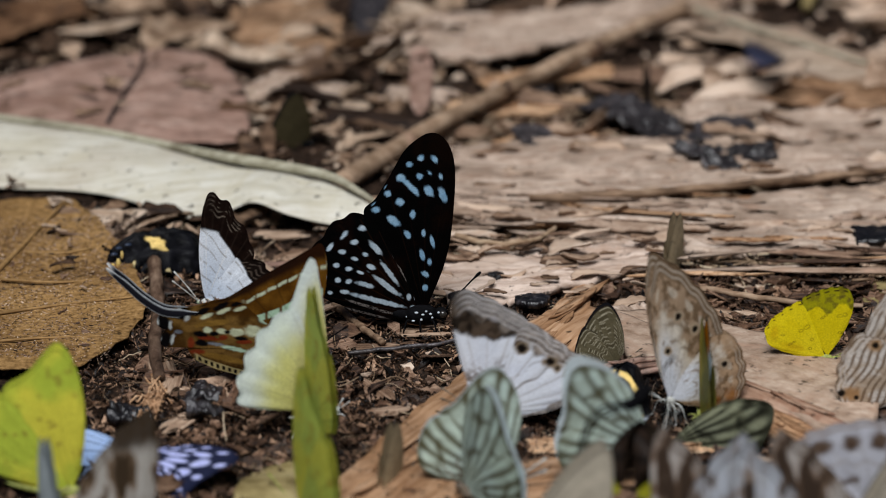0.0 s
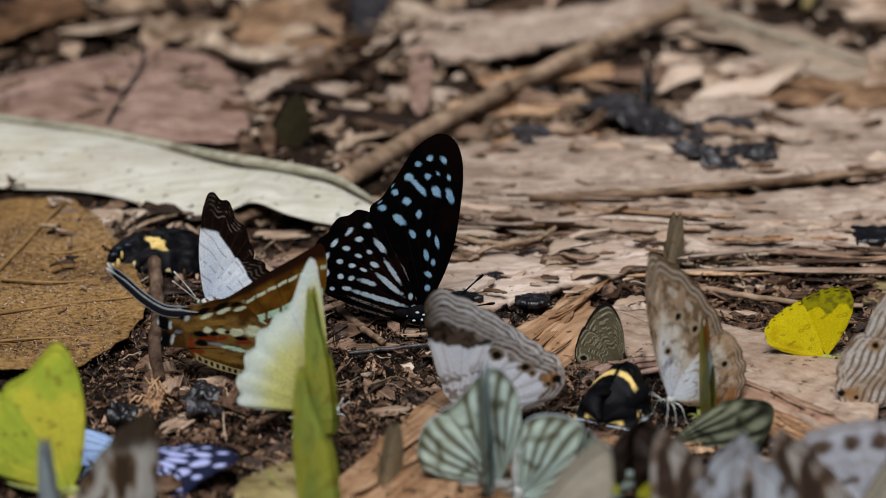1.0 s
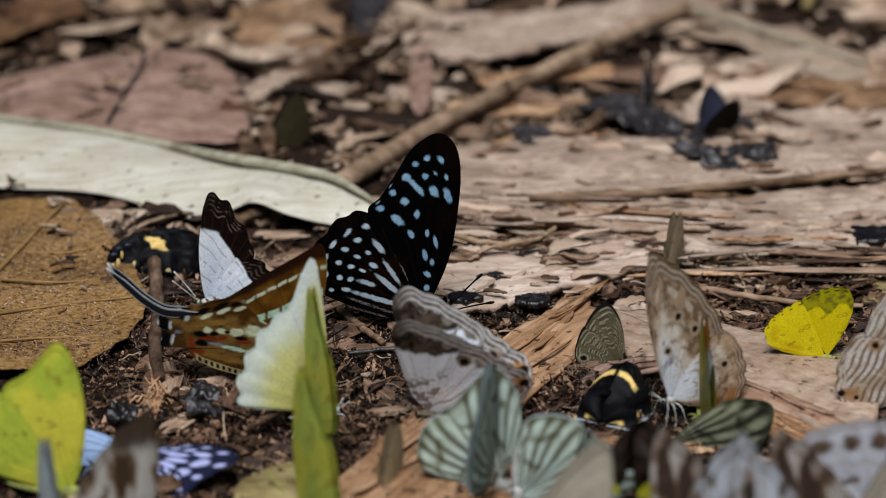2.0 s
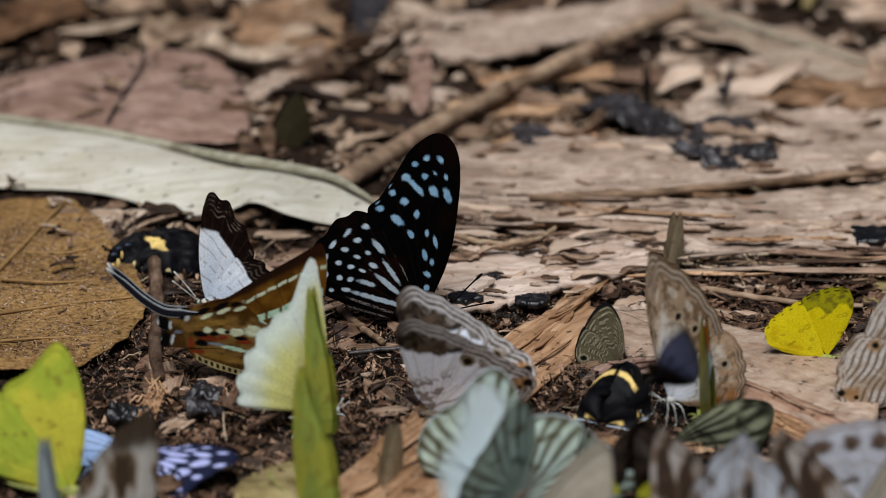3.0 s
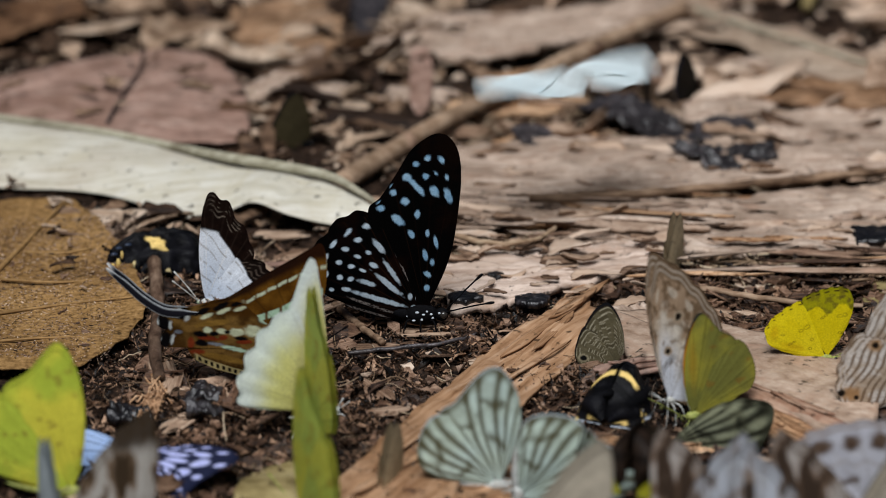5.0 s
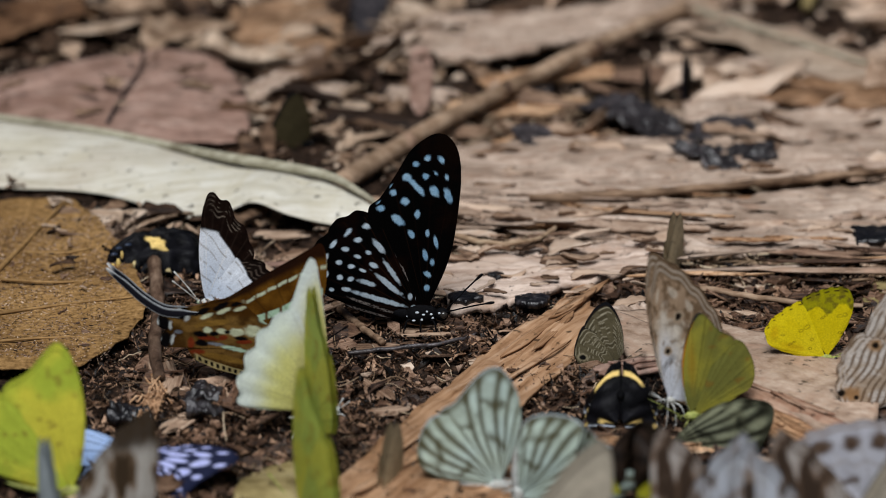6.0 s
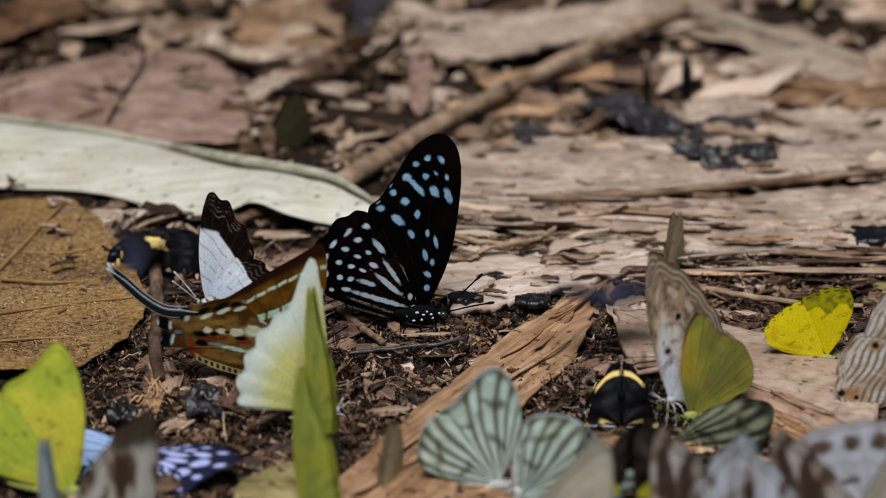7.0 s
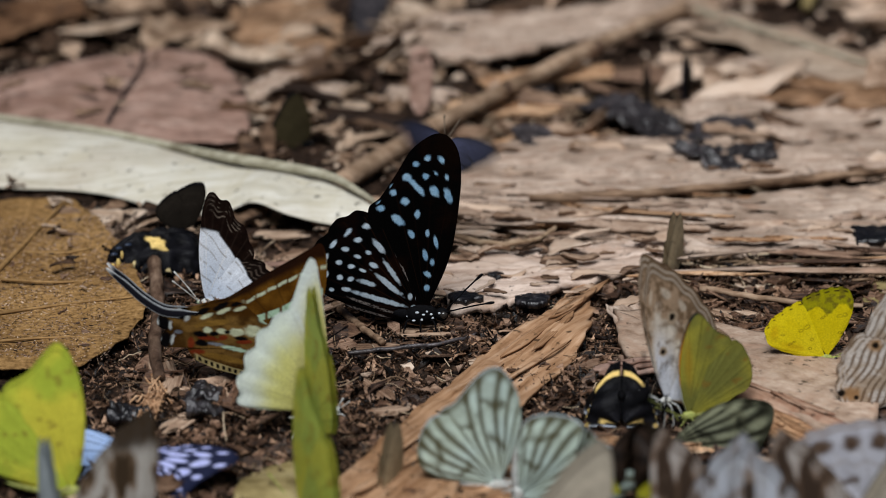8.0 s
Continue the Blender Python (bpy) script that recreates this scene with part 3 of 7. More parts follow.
bark("bark_strip", 20, 112, 6, 40, 16, 1.5, M_TAN, "curled tan strip of bark", 32)
bark("bark_strip", -20, 120, -12, 46, 12, 1.5, M_PALE, "pale splinter of wood with frayed end", 33)
bark("bark_strip", 30, 140, 20, 40, 14, 1.5, M_TAN, "curled tan strip of bark", 34)
bark("bark_strip", -100, 200, 14, 60, 16, 1.5, M_TAN, "curled tan strip of bark", 36)
bark("bark_strip", -34, 160, 5, 50, 20, 1.8, M_BROWN, "brown strip of bark", 37)
bark("bark_strip", -4, 30, -50, 30, 10, 1.8, M_TAN, "curled tan strip of bark", 38)
bark("bark_strip", 76, 140, 8, 56, 14, 1.6, M_BROWN, "brown strip of bark", 39)
bark("bark_strip", -36, -14, 10, 36, 16, 1.0, M_PINKLEAF, "pinkish flake of bark", 43)
torn = turned_blade("torn_bark", [(36, -26), (35, -55), (29, -81), (20, -101), (12, -125), (2, -156), (0, -168), (-27, -168), (-22, -147), (-11, -120), (1, -96), (11, -70), (22, -55), (31, -32)], 62, 2.6, M_TORN, 1.6, "broad orange-brown torn bark strip lying across the soil", "bark strip", thick=0.9, rough_edge=0.10, waves=1.6, rings=26, around=160, seed=44, crumple=0.35)
for k, (x, y, yaw, size) in enumerate(((-4, 3, 4, 1.2), (20, -2, -3, 1.0), (-30, 1, 2, 1.5), (40, 3, 6, 0.9), (-50, -4, -4, 1.2))):
    sliver = part("fibre", FIBRES[k], M_TORN, torn)
    sliver.matrix_basis = pose(x * MM, y * MM, 2.9 * MM, 0, 0, yaw) @ Matrix.Diagonal((size, 0.8, 1, 1))
    sliver.material_slots[0].link = "OBJECT"
    sliver.material_slots[0].material = M_TORN
bark("bark_strip", 27, -54, 62, 56, 3.2, 4.4, M_TORN, "orange-brown torn bark strip with split fibres", 45, n=60, m=8, ridge=0.15, taper=0.8, thick=0.5)
bark("bark_strip", 14, -150, 20, 60, 22, 1.4, M_TORN, "orange-brown torn bark strip with split fibres", 47, n=60, m=20)
slab = turned_blade("wood_slab", [(41, -52), (52, -54), (75, -66), (94, -80), (99, -96), (96, -118), (88, -127), (78, -116), (69, -103), (56, -95), (43, -78)], -40, 3.2, M_SLAB, 1.0, "thick pale slab of weathered pitted wood", "wood slab", thick=2.8, rough_edge=0.05, waves=0.8, rings=26, around=140, seed=48, crumple=0.3)
bark("wood_slab", 75, -108, -50, 42, 8, 3.2, M_REDWOOD, "rounded reddish edge of a weathered slab", 49, n=60, m=14, thick=3.2, curl=-2.6, ragged=0.1, ridge=0.25)
bark("wood_block", 76, -122, -58, 24, 9, 2.0, M_TAN, "short broken block of orange wood", 50, thick=3, ridge=0.3)
bark("bark_strip", 48, -58, -70, 28, 14, 2.2, M_PALE, "pale leathery flake of bark", 51, ragged=0.3, curl=1.0)
bark("bark_strip", 40, -126, 4, 40, 10, 1.6, M_TAN, "orange-brown torn bark strip with split fibres", 52)
bark("bark_strip", 44, -88, 20, 18, 8, 2.0, M_PINKLEAF, "pinkish flake of bark", 53)

for knots, lift, seed in (([(38, 104), (47, 110), (58, 105), (64, 90), (68, 72), (61, 71), (50, 87)], 3.5, 61), ([(60, 60), (71, 62), (87, 58), (84, 48), (74, 45), (65, 50)], 4.5, 62)):
    me, mid = blade_mesh(knots, lift + 1.5, 0.6, 0.3, waves=3.0, seed=seed, crumple=2.2, rings=22)
    laid("rotten_leaf", me, M_DARK, *mid, z=2.2, label="blackish curled rotten leaf", category="leaf", group="rotten leaves")
# (22, -45) and (13, -27): flakes added as dark holes in the pale slab
for x, y, s, seed in ((-55, -100, 4.5, 63), (-54, -111, 4.0, 72), (5, -46, 3.6, 65), (22, -45, 4.2, 66), (13, -27, 2.2, 74), (110, -2, 8, 68), (24, 122, 6, 69), (-70, -113, 5, 71)):
    th = np.linspace(0, 2 * np.pi, 9)[:-1]
    rr = s * (0.7 + 0.6 * RNG.random(8))
    me, mid = blade_mesh(np.stack([x + rr * np.cos(th), y + 0.75 * rr * np.sin(th)], 1), 2.6, 1.6, 0.3, waves=0.8, seed=seed, around=70, rings=18, crumple=3.0 if y < -90 else 0.8)
    laid("rotten_leaf", me, M_CHAR, *mid, z=0.5 if y < -90 or y > 0 else 2.6, label="small blackish flake of rotten leaf, some standing for dark holes", category="leaf", group="rotten leaf flakes")
me, mid = blade_mesh([(-46, -166), (-43, -147), (-38, -139), (-32, -138), (-28, -153), (-34, -168)], 2.5, 0.5, 0.1, waves=1.5, seed=81)
laid("yellowed_leaf", me, M_OLIVELEAF, *mid, z=0.6, label="yellowed broken leaf piece with dark blotches", category="leaf")
me, mid = blade_mesh([(98, -30), (106, -24), (118, -28), (116, -40), (104, -42)], 2.5, 0.5, 0.1, waves=1.5, seed=82)
laid("yellowed_leaf", me, M_OLIVELEAF, *mid, z=0.6, label="yellowed broken leaf piece with dark blotches", category="leaf")

# a green scrap of moss far back
turned_blade("moss_scrap", [(75.5, 132), (78, 134), (80.5, 132), (79, 129.5), (76, 129)], 20, 3.0, M_MOSS, 2.0, "tiny bright green scrap of moss on litter", "moss", crumple=0.8, around=30, rings=6)

# sticks and twigs
stick = rod("stick", [(-27, 40, 3), (-4, 80, 4.5), (18, 114, 5.5), (42, 148, 6.5), (70, 186, 7)], 2.7, M_TWIG, "long straight weathered stick lying across the litter", 5, sides=12, category="stick")
for k, (x, y, z) in enumerate(((18, 30, 1.6), (44, 72, 2.6), (70, 108, 3.3), (88, 134, 4.0))):
    knot = part("knot", make_mesh("knot", *ellipsoid_at(2.2, 3.0, 2.6 - 0.3 * (k % 2))), M_BROWN, stick, "dark knot on the stick")
    knot.location = (x * MM, y * MM, z * MM)
rod("twig", [(22, 20, 6.2), (45, 22, 6.6), (64, 26, 6.8), (89, 33, 6.8), (119, 43, 6.4)], 1.2, M_TWIG, "thin brown twig on pale bark", 6)
rod("twig", [(3, -7, 6), (13, -13, 6), (22, -10, 6), (28, -1, 6)], 0.8, M_FIBRE, "thin pale curved twig on bark", 7)
rod("twig", [(-71, -14, 2.5), (-68, -47, 2.6), (-67, -72, 2.6), (-65, -92, 2.2)], 1.9, M_TWIGDARK, "brown twig with a frayed end", 8, sides=10)
rod("twig", [(-124, 176, 3), (-112, 186, 4), (-98, 206, 4)], 2.2, M_DARK, "blackened twig lying in the litter", 9)
rod("twig", [(-90, 86, 4.6), (-87, 114, 5), (-84, 135, 5), (-85, 160, 4)], 0.5, M_DARK, "thin dark leaf stalk", 10)
rod("twig", [(-26, -44, 2), (-20, -58, 2.2), (-14, -70, 2)], 1.0, M_TWIG, "short pale broken twig", 11)
rod("twig", [(-22, -76, 2), (0, -70, 2.2), (8, -64, 2)], 0.55, M_DARK, "thin blackish twig lying on soil", 12)
rod("twig", [(106, 196, 4), (112, 215, 8), (116, 230, 9)], 1.8, M_OLIVELEAF, "olive twig standing out of the litter", 13)
rod("twig", [(62, -36, 3), (86, -46, 3), (100, -48, 3)], 0.8, M_TWIG, "short pale broken twig", 14)
rod("twig", [(-52, 14, 2), (-42, 26, 3), (-36, 34, 3)], 1.6, M_TWIG, "short pale broken twig", 15)


# loose chips: some as pieces of their own, the crumbs as one mass
def chip_variants(count, seed):
    return [strip_mesh(10, 4.2 + 3 * RNG.random(), 0.5, seed + k, ragged=0.5, ridge=0.25, bend=0.5 * (RNG.random() - 0.4), curl=0.4 * (RNG.random() - 0.3), n=9, m=5, taper=0.5, end_rag=0.25) for k in range(count)]


def scatter_chips():
    variants = chip_variants(16, 200)
    for k in range(290):
        x, y = RNG.uniform(-135, 135), RNG.uniform(-165, 240)
        if x < -70 and -90 < y < 40:
            x += 70
        if 48 < x < 92 and -112 < y < -66:
            continue
        s = RNG.uniform(0.5, 1.5) * (1.25 if y > 40 else 0.9)
        right = smooth(-20, 30, x)
        yaw = RNG.normal(0, 28) * right + RNG.uniform(-90, 90) * (1 - right)
        name = "bark_chip"
        ob = part(name, variants[k % 16], M_CHIP)
        ob.matrix_world = pose(x * MM, y * MM, float(relief(x * MM, y * MM)) + 0.6 * MM + 0.0008 * RNG.random(), RNG.normal(0, 9), RNG.normal(0, 7), yaw) @ Matrix.Diagonal((s, s * RNG.uniform(0.6, 1.2), s, 1))
        tagged(ob, "loose chip of brown bark among the litter", "bark chip", "loose bark chips")


def crumb_mass(name, count, box, size, material, label, seed, tilt=0.5, z0=0.3, hole=None, on=None):
    """Thousands of small flakes, each with thickness, as one mass."""
    r = np.random.default_rng(seed)
    k = 7
    xs, ys = r.uniform(box[0], box[1], count), r.uniform(box[2], box[3], count)
    if hole:
        keep = ~((xs > hole[0]) & (xs < hole[1]) & (ys > hole[2]) & (ys < hole[3]))
        xs, ys = xs[keep], ys[keep]
    n = len(xs)
    L = size[0] + (size[1] - size[0]) * r.random(n) ** 2.2
    W = L * r.uniform(0.12, 0.6, n)
    ang = np.linspace(0, 2 * np.pi, k, endpoint=False)[None] + r.normal(0, 0.25, (n, k))
    rad = r.uniform(0.5, 1.25, (n, k))
    px, py = L[:, None] / 2 * rad * np.cos(ang), W[:, None] / 2 * rad * np.sin(ang)
    yaw = r.uniform(0, np.pi, n)
    sx, sy = r.normal(0, tilt, n), r.normal(0, tilt, n)
    X = xs[:, None] + px * np.cos(yaw)[:, None] - py * np.sin(yaw)[:, None]
    Y = ys[:, None] + px * np.sin(yaw)[:, None] + py * np.cos(yaw)[:, None]
    lie = on(xs, ys) if on else relief(xs * MM, ys * MM) * 1000
    Z = lie[:, None] + z0 + r.random(n)[:, None] * (0.1 if on else 0.8) + px * sx[:, None] + py * sy[:, None] + r.normal(0, 0.06, (n, k)) * L[:, None]
    th = (0.10 + 0.035 * L)[:, None]
    top, low = np.stack([X, Y, Z], -1), np.stack([X, Y, Z - th], -1)
    v = np.concatenate([top, low], 1).reshape(-1, 3) * MM
    base = np.arange(n)[:, None] * 2 * k
    faces = [tuple(q) for q in (base + np.arange(k)[None])] + [tuple(q) for q in (base + k + np.arange(k)[None, ::-1])]
    for j in range(k):
        j2 = (j + 1) % k
        faces += [tuple(q) for q in (base + np.array([[j, j + k, j2 + k, j2]]))]
    tagged(part(name, make_mesh(name, v, faces, is_smooth=False), material), label, "litter", kind="stuff")


def curl_pieces(count, box, seed, length=(8, 34), lift=1.6, keep_off=(), heading=None):
    """Torn scraps of leaf and bark, each a thin curved plate with its own twist."""
    r = np.random.default_rng(seed)
    n, m = 9, 5
    a, b = np.linspace(-0.5, 0.5, n)[:, None], np.linspace(-0.5, 0.5, m)[None, :]
    pieces = []
    for _ in range(count):
        x, y = r.uniform(box[0], box[1]), r.uniform(box[2], box[3])
        if any(x0 < x < x1 and y0 < y < y1 for x0, x1, y0, y1 in keep_off):
            continue
        L = length[0] + (length[1] - length[0]) * r.random() ** 1.8
        W = L * r.uniform(0.10, 0.42)
        rag = 0.55 + 0.6 * r.random((n, 1))
        rag[[0, -1]] *= r.uniform(0.1, 0.8)
        px = a * L + 0.08 * L * (r.random((1, m)) - 0.5) * np.sign(a)
        py = b * W * rag + r.normal(0, 0.12) * L * (4 * a ** 2)
        curl, bend, twist = r.normal(0.15, 0.25) * W, r.normal(0.0, 0.05) * L, r.normal(0, 0.35)
        pz = curl * 4 * b ** 2 * rag + bend * 4 * a ** 2 + twist * py * a * 2
        px, py, pz = np.broadcast_arrays(px, py, pz)
        tilt_x, tilt_y = r.normal(0, 0.20), r.normal(0, 0.07)
        pz = pz + tilt_x * py + tilt_y * px
        yaw = r.uniform(0, np.pi) if heading is None else r.normal(heading, 0.35)
        X, Y = x + px * np.cos(yaw) - py * np.sin(yaw), y + px * np.sin(yaw) + py * np.cos(yaw)
        Z = float(relief(x * MM, y * MM)) * 1000 + lift + r.random() * 1.5 + pz - min(pz.min(), 0) * 0.7
        pieces.append(shell(np.stack([X, Y, Z], -1) * MM, (0.15 + 0.02 * L) * MM))
    return pieces


def curl_mass(name, material, label, *patches):
    """All the scraps of some patches as one mass."""
    pieces = [piece for patch in patches for piece in curl_pieces(**patch)]
    tagged(part(name, make_mesh(name, *joined(pieces)), material), label, "litter", kind="stuff")


def fibre_mass(name, count, box, material, label, seed, length=(4, 16), radius=(0.06, 0.22), heading=None):
    r = np.random.default_rng(seed)
    pieces = []
    for _ in range(count):
        x, y = r.uniform(box[0], box[1]), r.uniform(box[2], box[3])
        L, a, bend = r.uniform(*length), r.uniform(0, np.pi), r.normal(0, 0.12 if heading else 0.5)
        if heading:
            a = r.normal(heading, 0.25)
        t = np.linspace(-0.5, 0.5, 7)
        px = x + L * (t * np.cos(a) - bend * (t ** 2) * np.sin(a))
        py = y + L * (t * np.sin(a) + bend * (t ** 2) * np.cos(a))
        pz = relief(px * MM, py * MM) * 1000 + 0.9 + r.uniform(0, 1.4) + r.normal(0, 0.6) * t * 2 + 0.3 * r.random(7)
        pieces.append(tube(np.stack([px, py, pz], 1) * MM, r.uniform(*radius) * MM, 4))
    tagged(part(name, make_mesh(name, *joined(pieces)), material), label, "litter", kind="stuff")




def scatter_splinters():
    """Long loose splinters lying with the grain of the bark."""
    variants = [strip_mesh(30, 1.6 + 2.2 * RNG.random(), 0.6, 300 + k, ragged=0.5, ridge=0.3, bend=0.9 * (RNG.random() - 0.35), n=22, m=5, taper=0.85, end_rag=0.2, sway=RNG.normal(0, 1.6)) for k in range(12)]
    for k in range(84):
        x, y = RNG.uniform(0, 132), RNG.uniform(-26, 34)
        if x < 60 and y < 2:
            y = 2 - 0.9 * y
        if 44 < x < 95 and y < -44:
            y += 60
        s = RNG.uniform(0.5, 1.5)
        ob = part("wood_splinter", variants[k % 12], (M_PALE, M_TAN, M_BROWN)[k % 3])
        ob.material_slots[0].link = "OBJECT"
        ob.material_slots[0].material = (M_PALE, M_TAN, M_BROWN, M_PALE, M_SLAB, M_PALE)[int(RNG.integers(6))]
        ob.matrix_world = pose(x * MM, y * MM, float(relief(x * MM, y * MM)) + RNG.uniform(2.6, 5.6) * MM, RNG.normal(0, 10), RNG.normal(0, 1.5), RNG.normal(-3, 11)) @ Matrix.Diagonal((s, s ** 0.5, 1, 1))
        tagged(ob, "thin torn splinter of dry wood on bark", "splinter", "wood splinters")


scatter_splinters()
scatter_chips()
crumb_mass("leaf_litter", 6500, (-115, 60, -175, 30), (0.7, 5.5), M_CRUMB, "dark crumbs of bark and leaf on soil", 3)
crumb_mass("leaf_litter", 36000, (-95, 95, -165, 0), (0.3, 2.4), M_CRUMB, "fine brown mould of bark and leaf", 14, z0=0.9, tilt=0.7)
crumb_mass("leaf_litter", 3500, (0, 130, -175, 30), (0.8, 7), M_CRUMB, "brown crumbs of bark on soil", 4)
crumb_mass("bark_litter", 60, (-18, 62, -104, -36), (3, 9), M_CRUMB_PALE, "broken tan bark flakes on soil", 25, z0=1.3, tilt=0.2)
crumb_mass("bark_litter", 760, (-75, 40, -165, -20), (3, 12), M_FLAKE, "broken pinkish-brown bark flakes on soil", 15, z0=0.8, tilt=0.3)
crumb_mass("bark_litter", 900, (46, 130, -62, -16), (3, 11), M_FLAKE, "broken brown bark flakes on soil", 19, z0=1.0, tilt=0.3)
crumb_mass("bark_litter", 2600, (-150, 150, 40, 270), (2, 9), M_CRUMB_PALE, "tan and brown broken bark litter", 5, z0=0.5, tilt=0.3)
curl_mass("leaf_scraps", M_SCRAP, "curled scraps of brown and tan dead leaf",
          dict(count=640, box=(-150, 10, 78, 290), seed=35, keep_off=((-140, -54, 76, 152), (-42, -28, 60, 82), (-16, 30, 78, 134))),
          dict(count=14, box=(-120, -56, 88, 146), seed=39, length=(3, 11), lift=5.5),
          dict(count=12, box=(-122, -84, -56, 18), seed=42, length=(2.5, 8), lift=4.4),
          dict(count=44, box=(-98, -46, -8, 34), seed=43, length=(6, 17), lift=1.4),
          dict(count=110, box=(-56, -4, 44, 112), seed=40, length=(5, 18), lift=1.8, keep_off=((-46, -27, 62, 86), (-56, -22, 20, 60))))
curl_mass("bark_scraps", M_SCRAP_TAN, "flat tan scraps of bark lying with the grain",
          dict(count=330, box=(24, 150, 78, 290), seed=36, length=(9, 38), keep_off=((0, 66, 118, 210), (70, 130, 130, 215), (36, 68, 74, 118)), heading=0.1),
          dict(count=46, box=(0, 54, -44, -4), seed=41, length=(3, 12), lift=4.2, heading=0.15),
          dict(count=220, box=(0, 130, -2, 76), seed=37, length=(4, 17), lift=3.6, heading=0.0))
curl_mass("damp_scraps", M_SCRAP_DAMP, "damp curled scraps of bark and leaf on soil",
          dict(count=420, box=(-76, 130, -168, -20), seed=38, length=(3, 13), lift=0.8, keep_off=((42, 98, -125, -50), (-30, 36, -166, -60), (-84, -54, -112, -50))))
crumb_mass("leaf_grit", 9000, (-122, -77, -82, 16), (0.2, 0.95), M_CRUMB_PALE, "grit and crumbs on a dry leaf", 16, z0=0.02, tilt=0.15, on=tan_leaf_height)
crumb_mass("leaf_grit", 60, (-122, -80, -78, 12), (1.5, 5.5), M_FLAKE, "brown flakes on a dry leaf", 18, z0=0.15, tilt=0.1, on=tan_leaf_height)
fibre_mass("fibre_litter", 480, (-100, 100, -165, 20), M_FIBRE, "fine dry root fibres in the litter", 6, (3, 14), (0.05, 0.17))
fibre_mass("fibre_litter", 520, (0, 130, -24, 120), M_FIBRE, "long dry splinters between bark strips", 7, (10, 34), (0.10, 0.4))
fibre_mass("frayed_fibre", 34, (-67, -63.5, -108, -92), M_TAN, "frayed fibres at a broken twig end", 17, (9, 16), (0.2, 0.45), 1.5)


# ------------------------------------------------ butterflies
class Field:
    """Places on a wing: s along the margin, t from root to margin, u and v in mm, arc the margin's length."""


def wing_mesh(outline, paint, ns=90, nt=46, scallop=0.0, camber=0.8, cuts=9, seed=0, upper=None):
    """The membrane; paint colours its outer side (the underside of the closed wing), upper the other side where it differs."""
    p, arc = curve_through(outline, ns)
    s = np.linspace(0, 1, ns)
    if scallop:
        p = p * (1 - scallop * np.abs(np.sin(np.pi * cuts * s)) ** 3 * smooth(0.2, 0.45, s))[:, None]
    t = np.linspace(0.015, 1, nt)
    w = Field()
    w.s, w.t = np.broadcast_arrays(s[:, None], t[None, :])
    w.u, w.v = p[:, 0:1] * t[None], p[:, 1:2] * t[None]
    w.arc, w.seed = arc, seed
    reach = np.hypot(p[:, 0], p[:, 1]).max()
    bow = camber * (np.sin(np.pi * 0.8 * w.t) - 0.5 * w.t ** 2) * np.sin(np.pi * np.clip(w.s, 0, 1))
    bow = bow + 0.12 * (fbm(w.u / 5 + seed, w.v / 5, seed + 2) - 0.5) * 2 * w.t + 0.035 * np.cos(2 * np.pi * cuts * w.s) * w.t * reach / 25
    v = np.stack([w.u, bow, w.v], -1).reshape(-1, 3) * MM
    col = np.clip(paint(w), 0.001, 1).reshape(-1, 3)
    faces = grid_faces(ns, nt)
    if upper:
        inner = v - np.array([0, 0.00007, 0])
        v, col = np.concatenate([v, inner]), np.concatenate([col, np.clip(upper(w), 0.001, 1).reshape(-1, 3)])
        faces = np.concatenate([faces, grid_faces(ns, nt, ns * nt, True)])
    return make_mesh("wing", v, faces, col)


def veins(w, places, width=0.3):
    d = np.full(w.s.shape, 99.0)
    for k in places:
        d = np.minimum(d, np.abs(w.s - k) * w.arc * (0.15 + 0.85 * w.t))
    return np.exp(-(d / width) ** 2) * smooth(0.02, 0.2, w.t)


def ring(w, t0, width, wave=0.0, count=9):
    k = w.t + wave * np.sin(2 * np.pi * count * w.s)
    return np.exp(-((k - t0) / width) ** 2)


def spots(w, rows, soft=0.25):
    out = np.zeros(w.s.shape)
    for u, v, a, b, turn in rows:
        c, q = math.cos(radians(turn)), math.sin(radians(turn))
        du, dv = w.u - u, w.v - v
        wob = 0.55 * (fbm(w.u * 1.3, w.v * 1.3, 3, 2) - 0.5)
        d = np.hypot((du * c + dv * q) / a, (-du * q + dv * c) / b) + wob
        out = np.maximum(out, 1 - smooth(1 - soft, 1 + soft, d))
    return out


def grainy(w, amount=0.2, size=1.2):
    return 1 - amount / 2 + amount * fbm(w.u / size + w.seed, w.v / size, w.seed + 1)


def flat(w, colour):
    return np.ones(w.s.shape + (3,)) * np.asarray(colour)


BLACK = (0.0008, 0.0007, 0.0010)


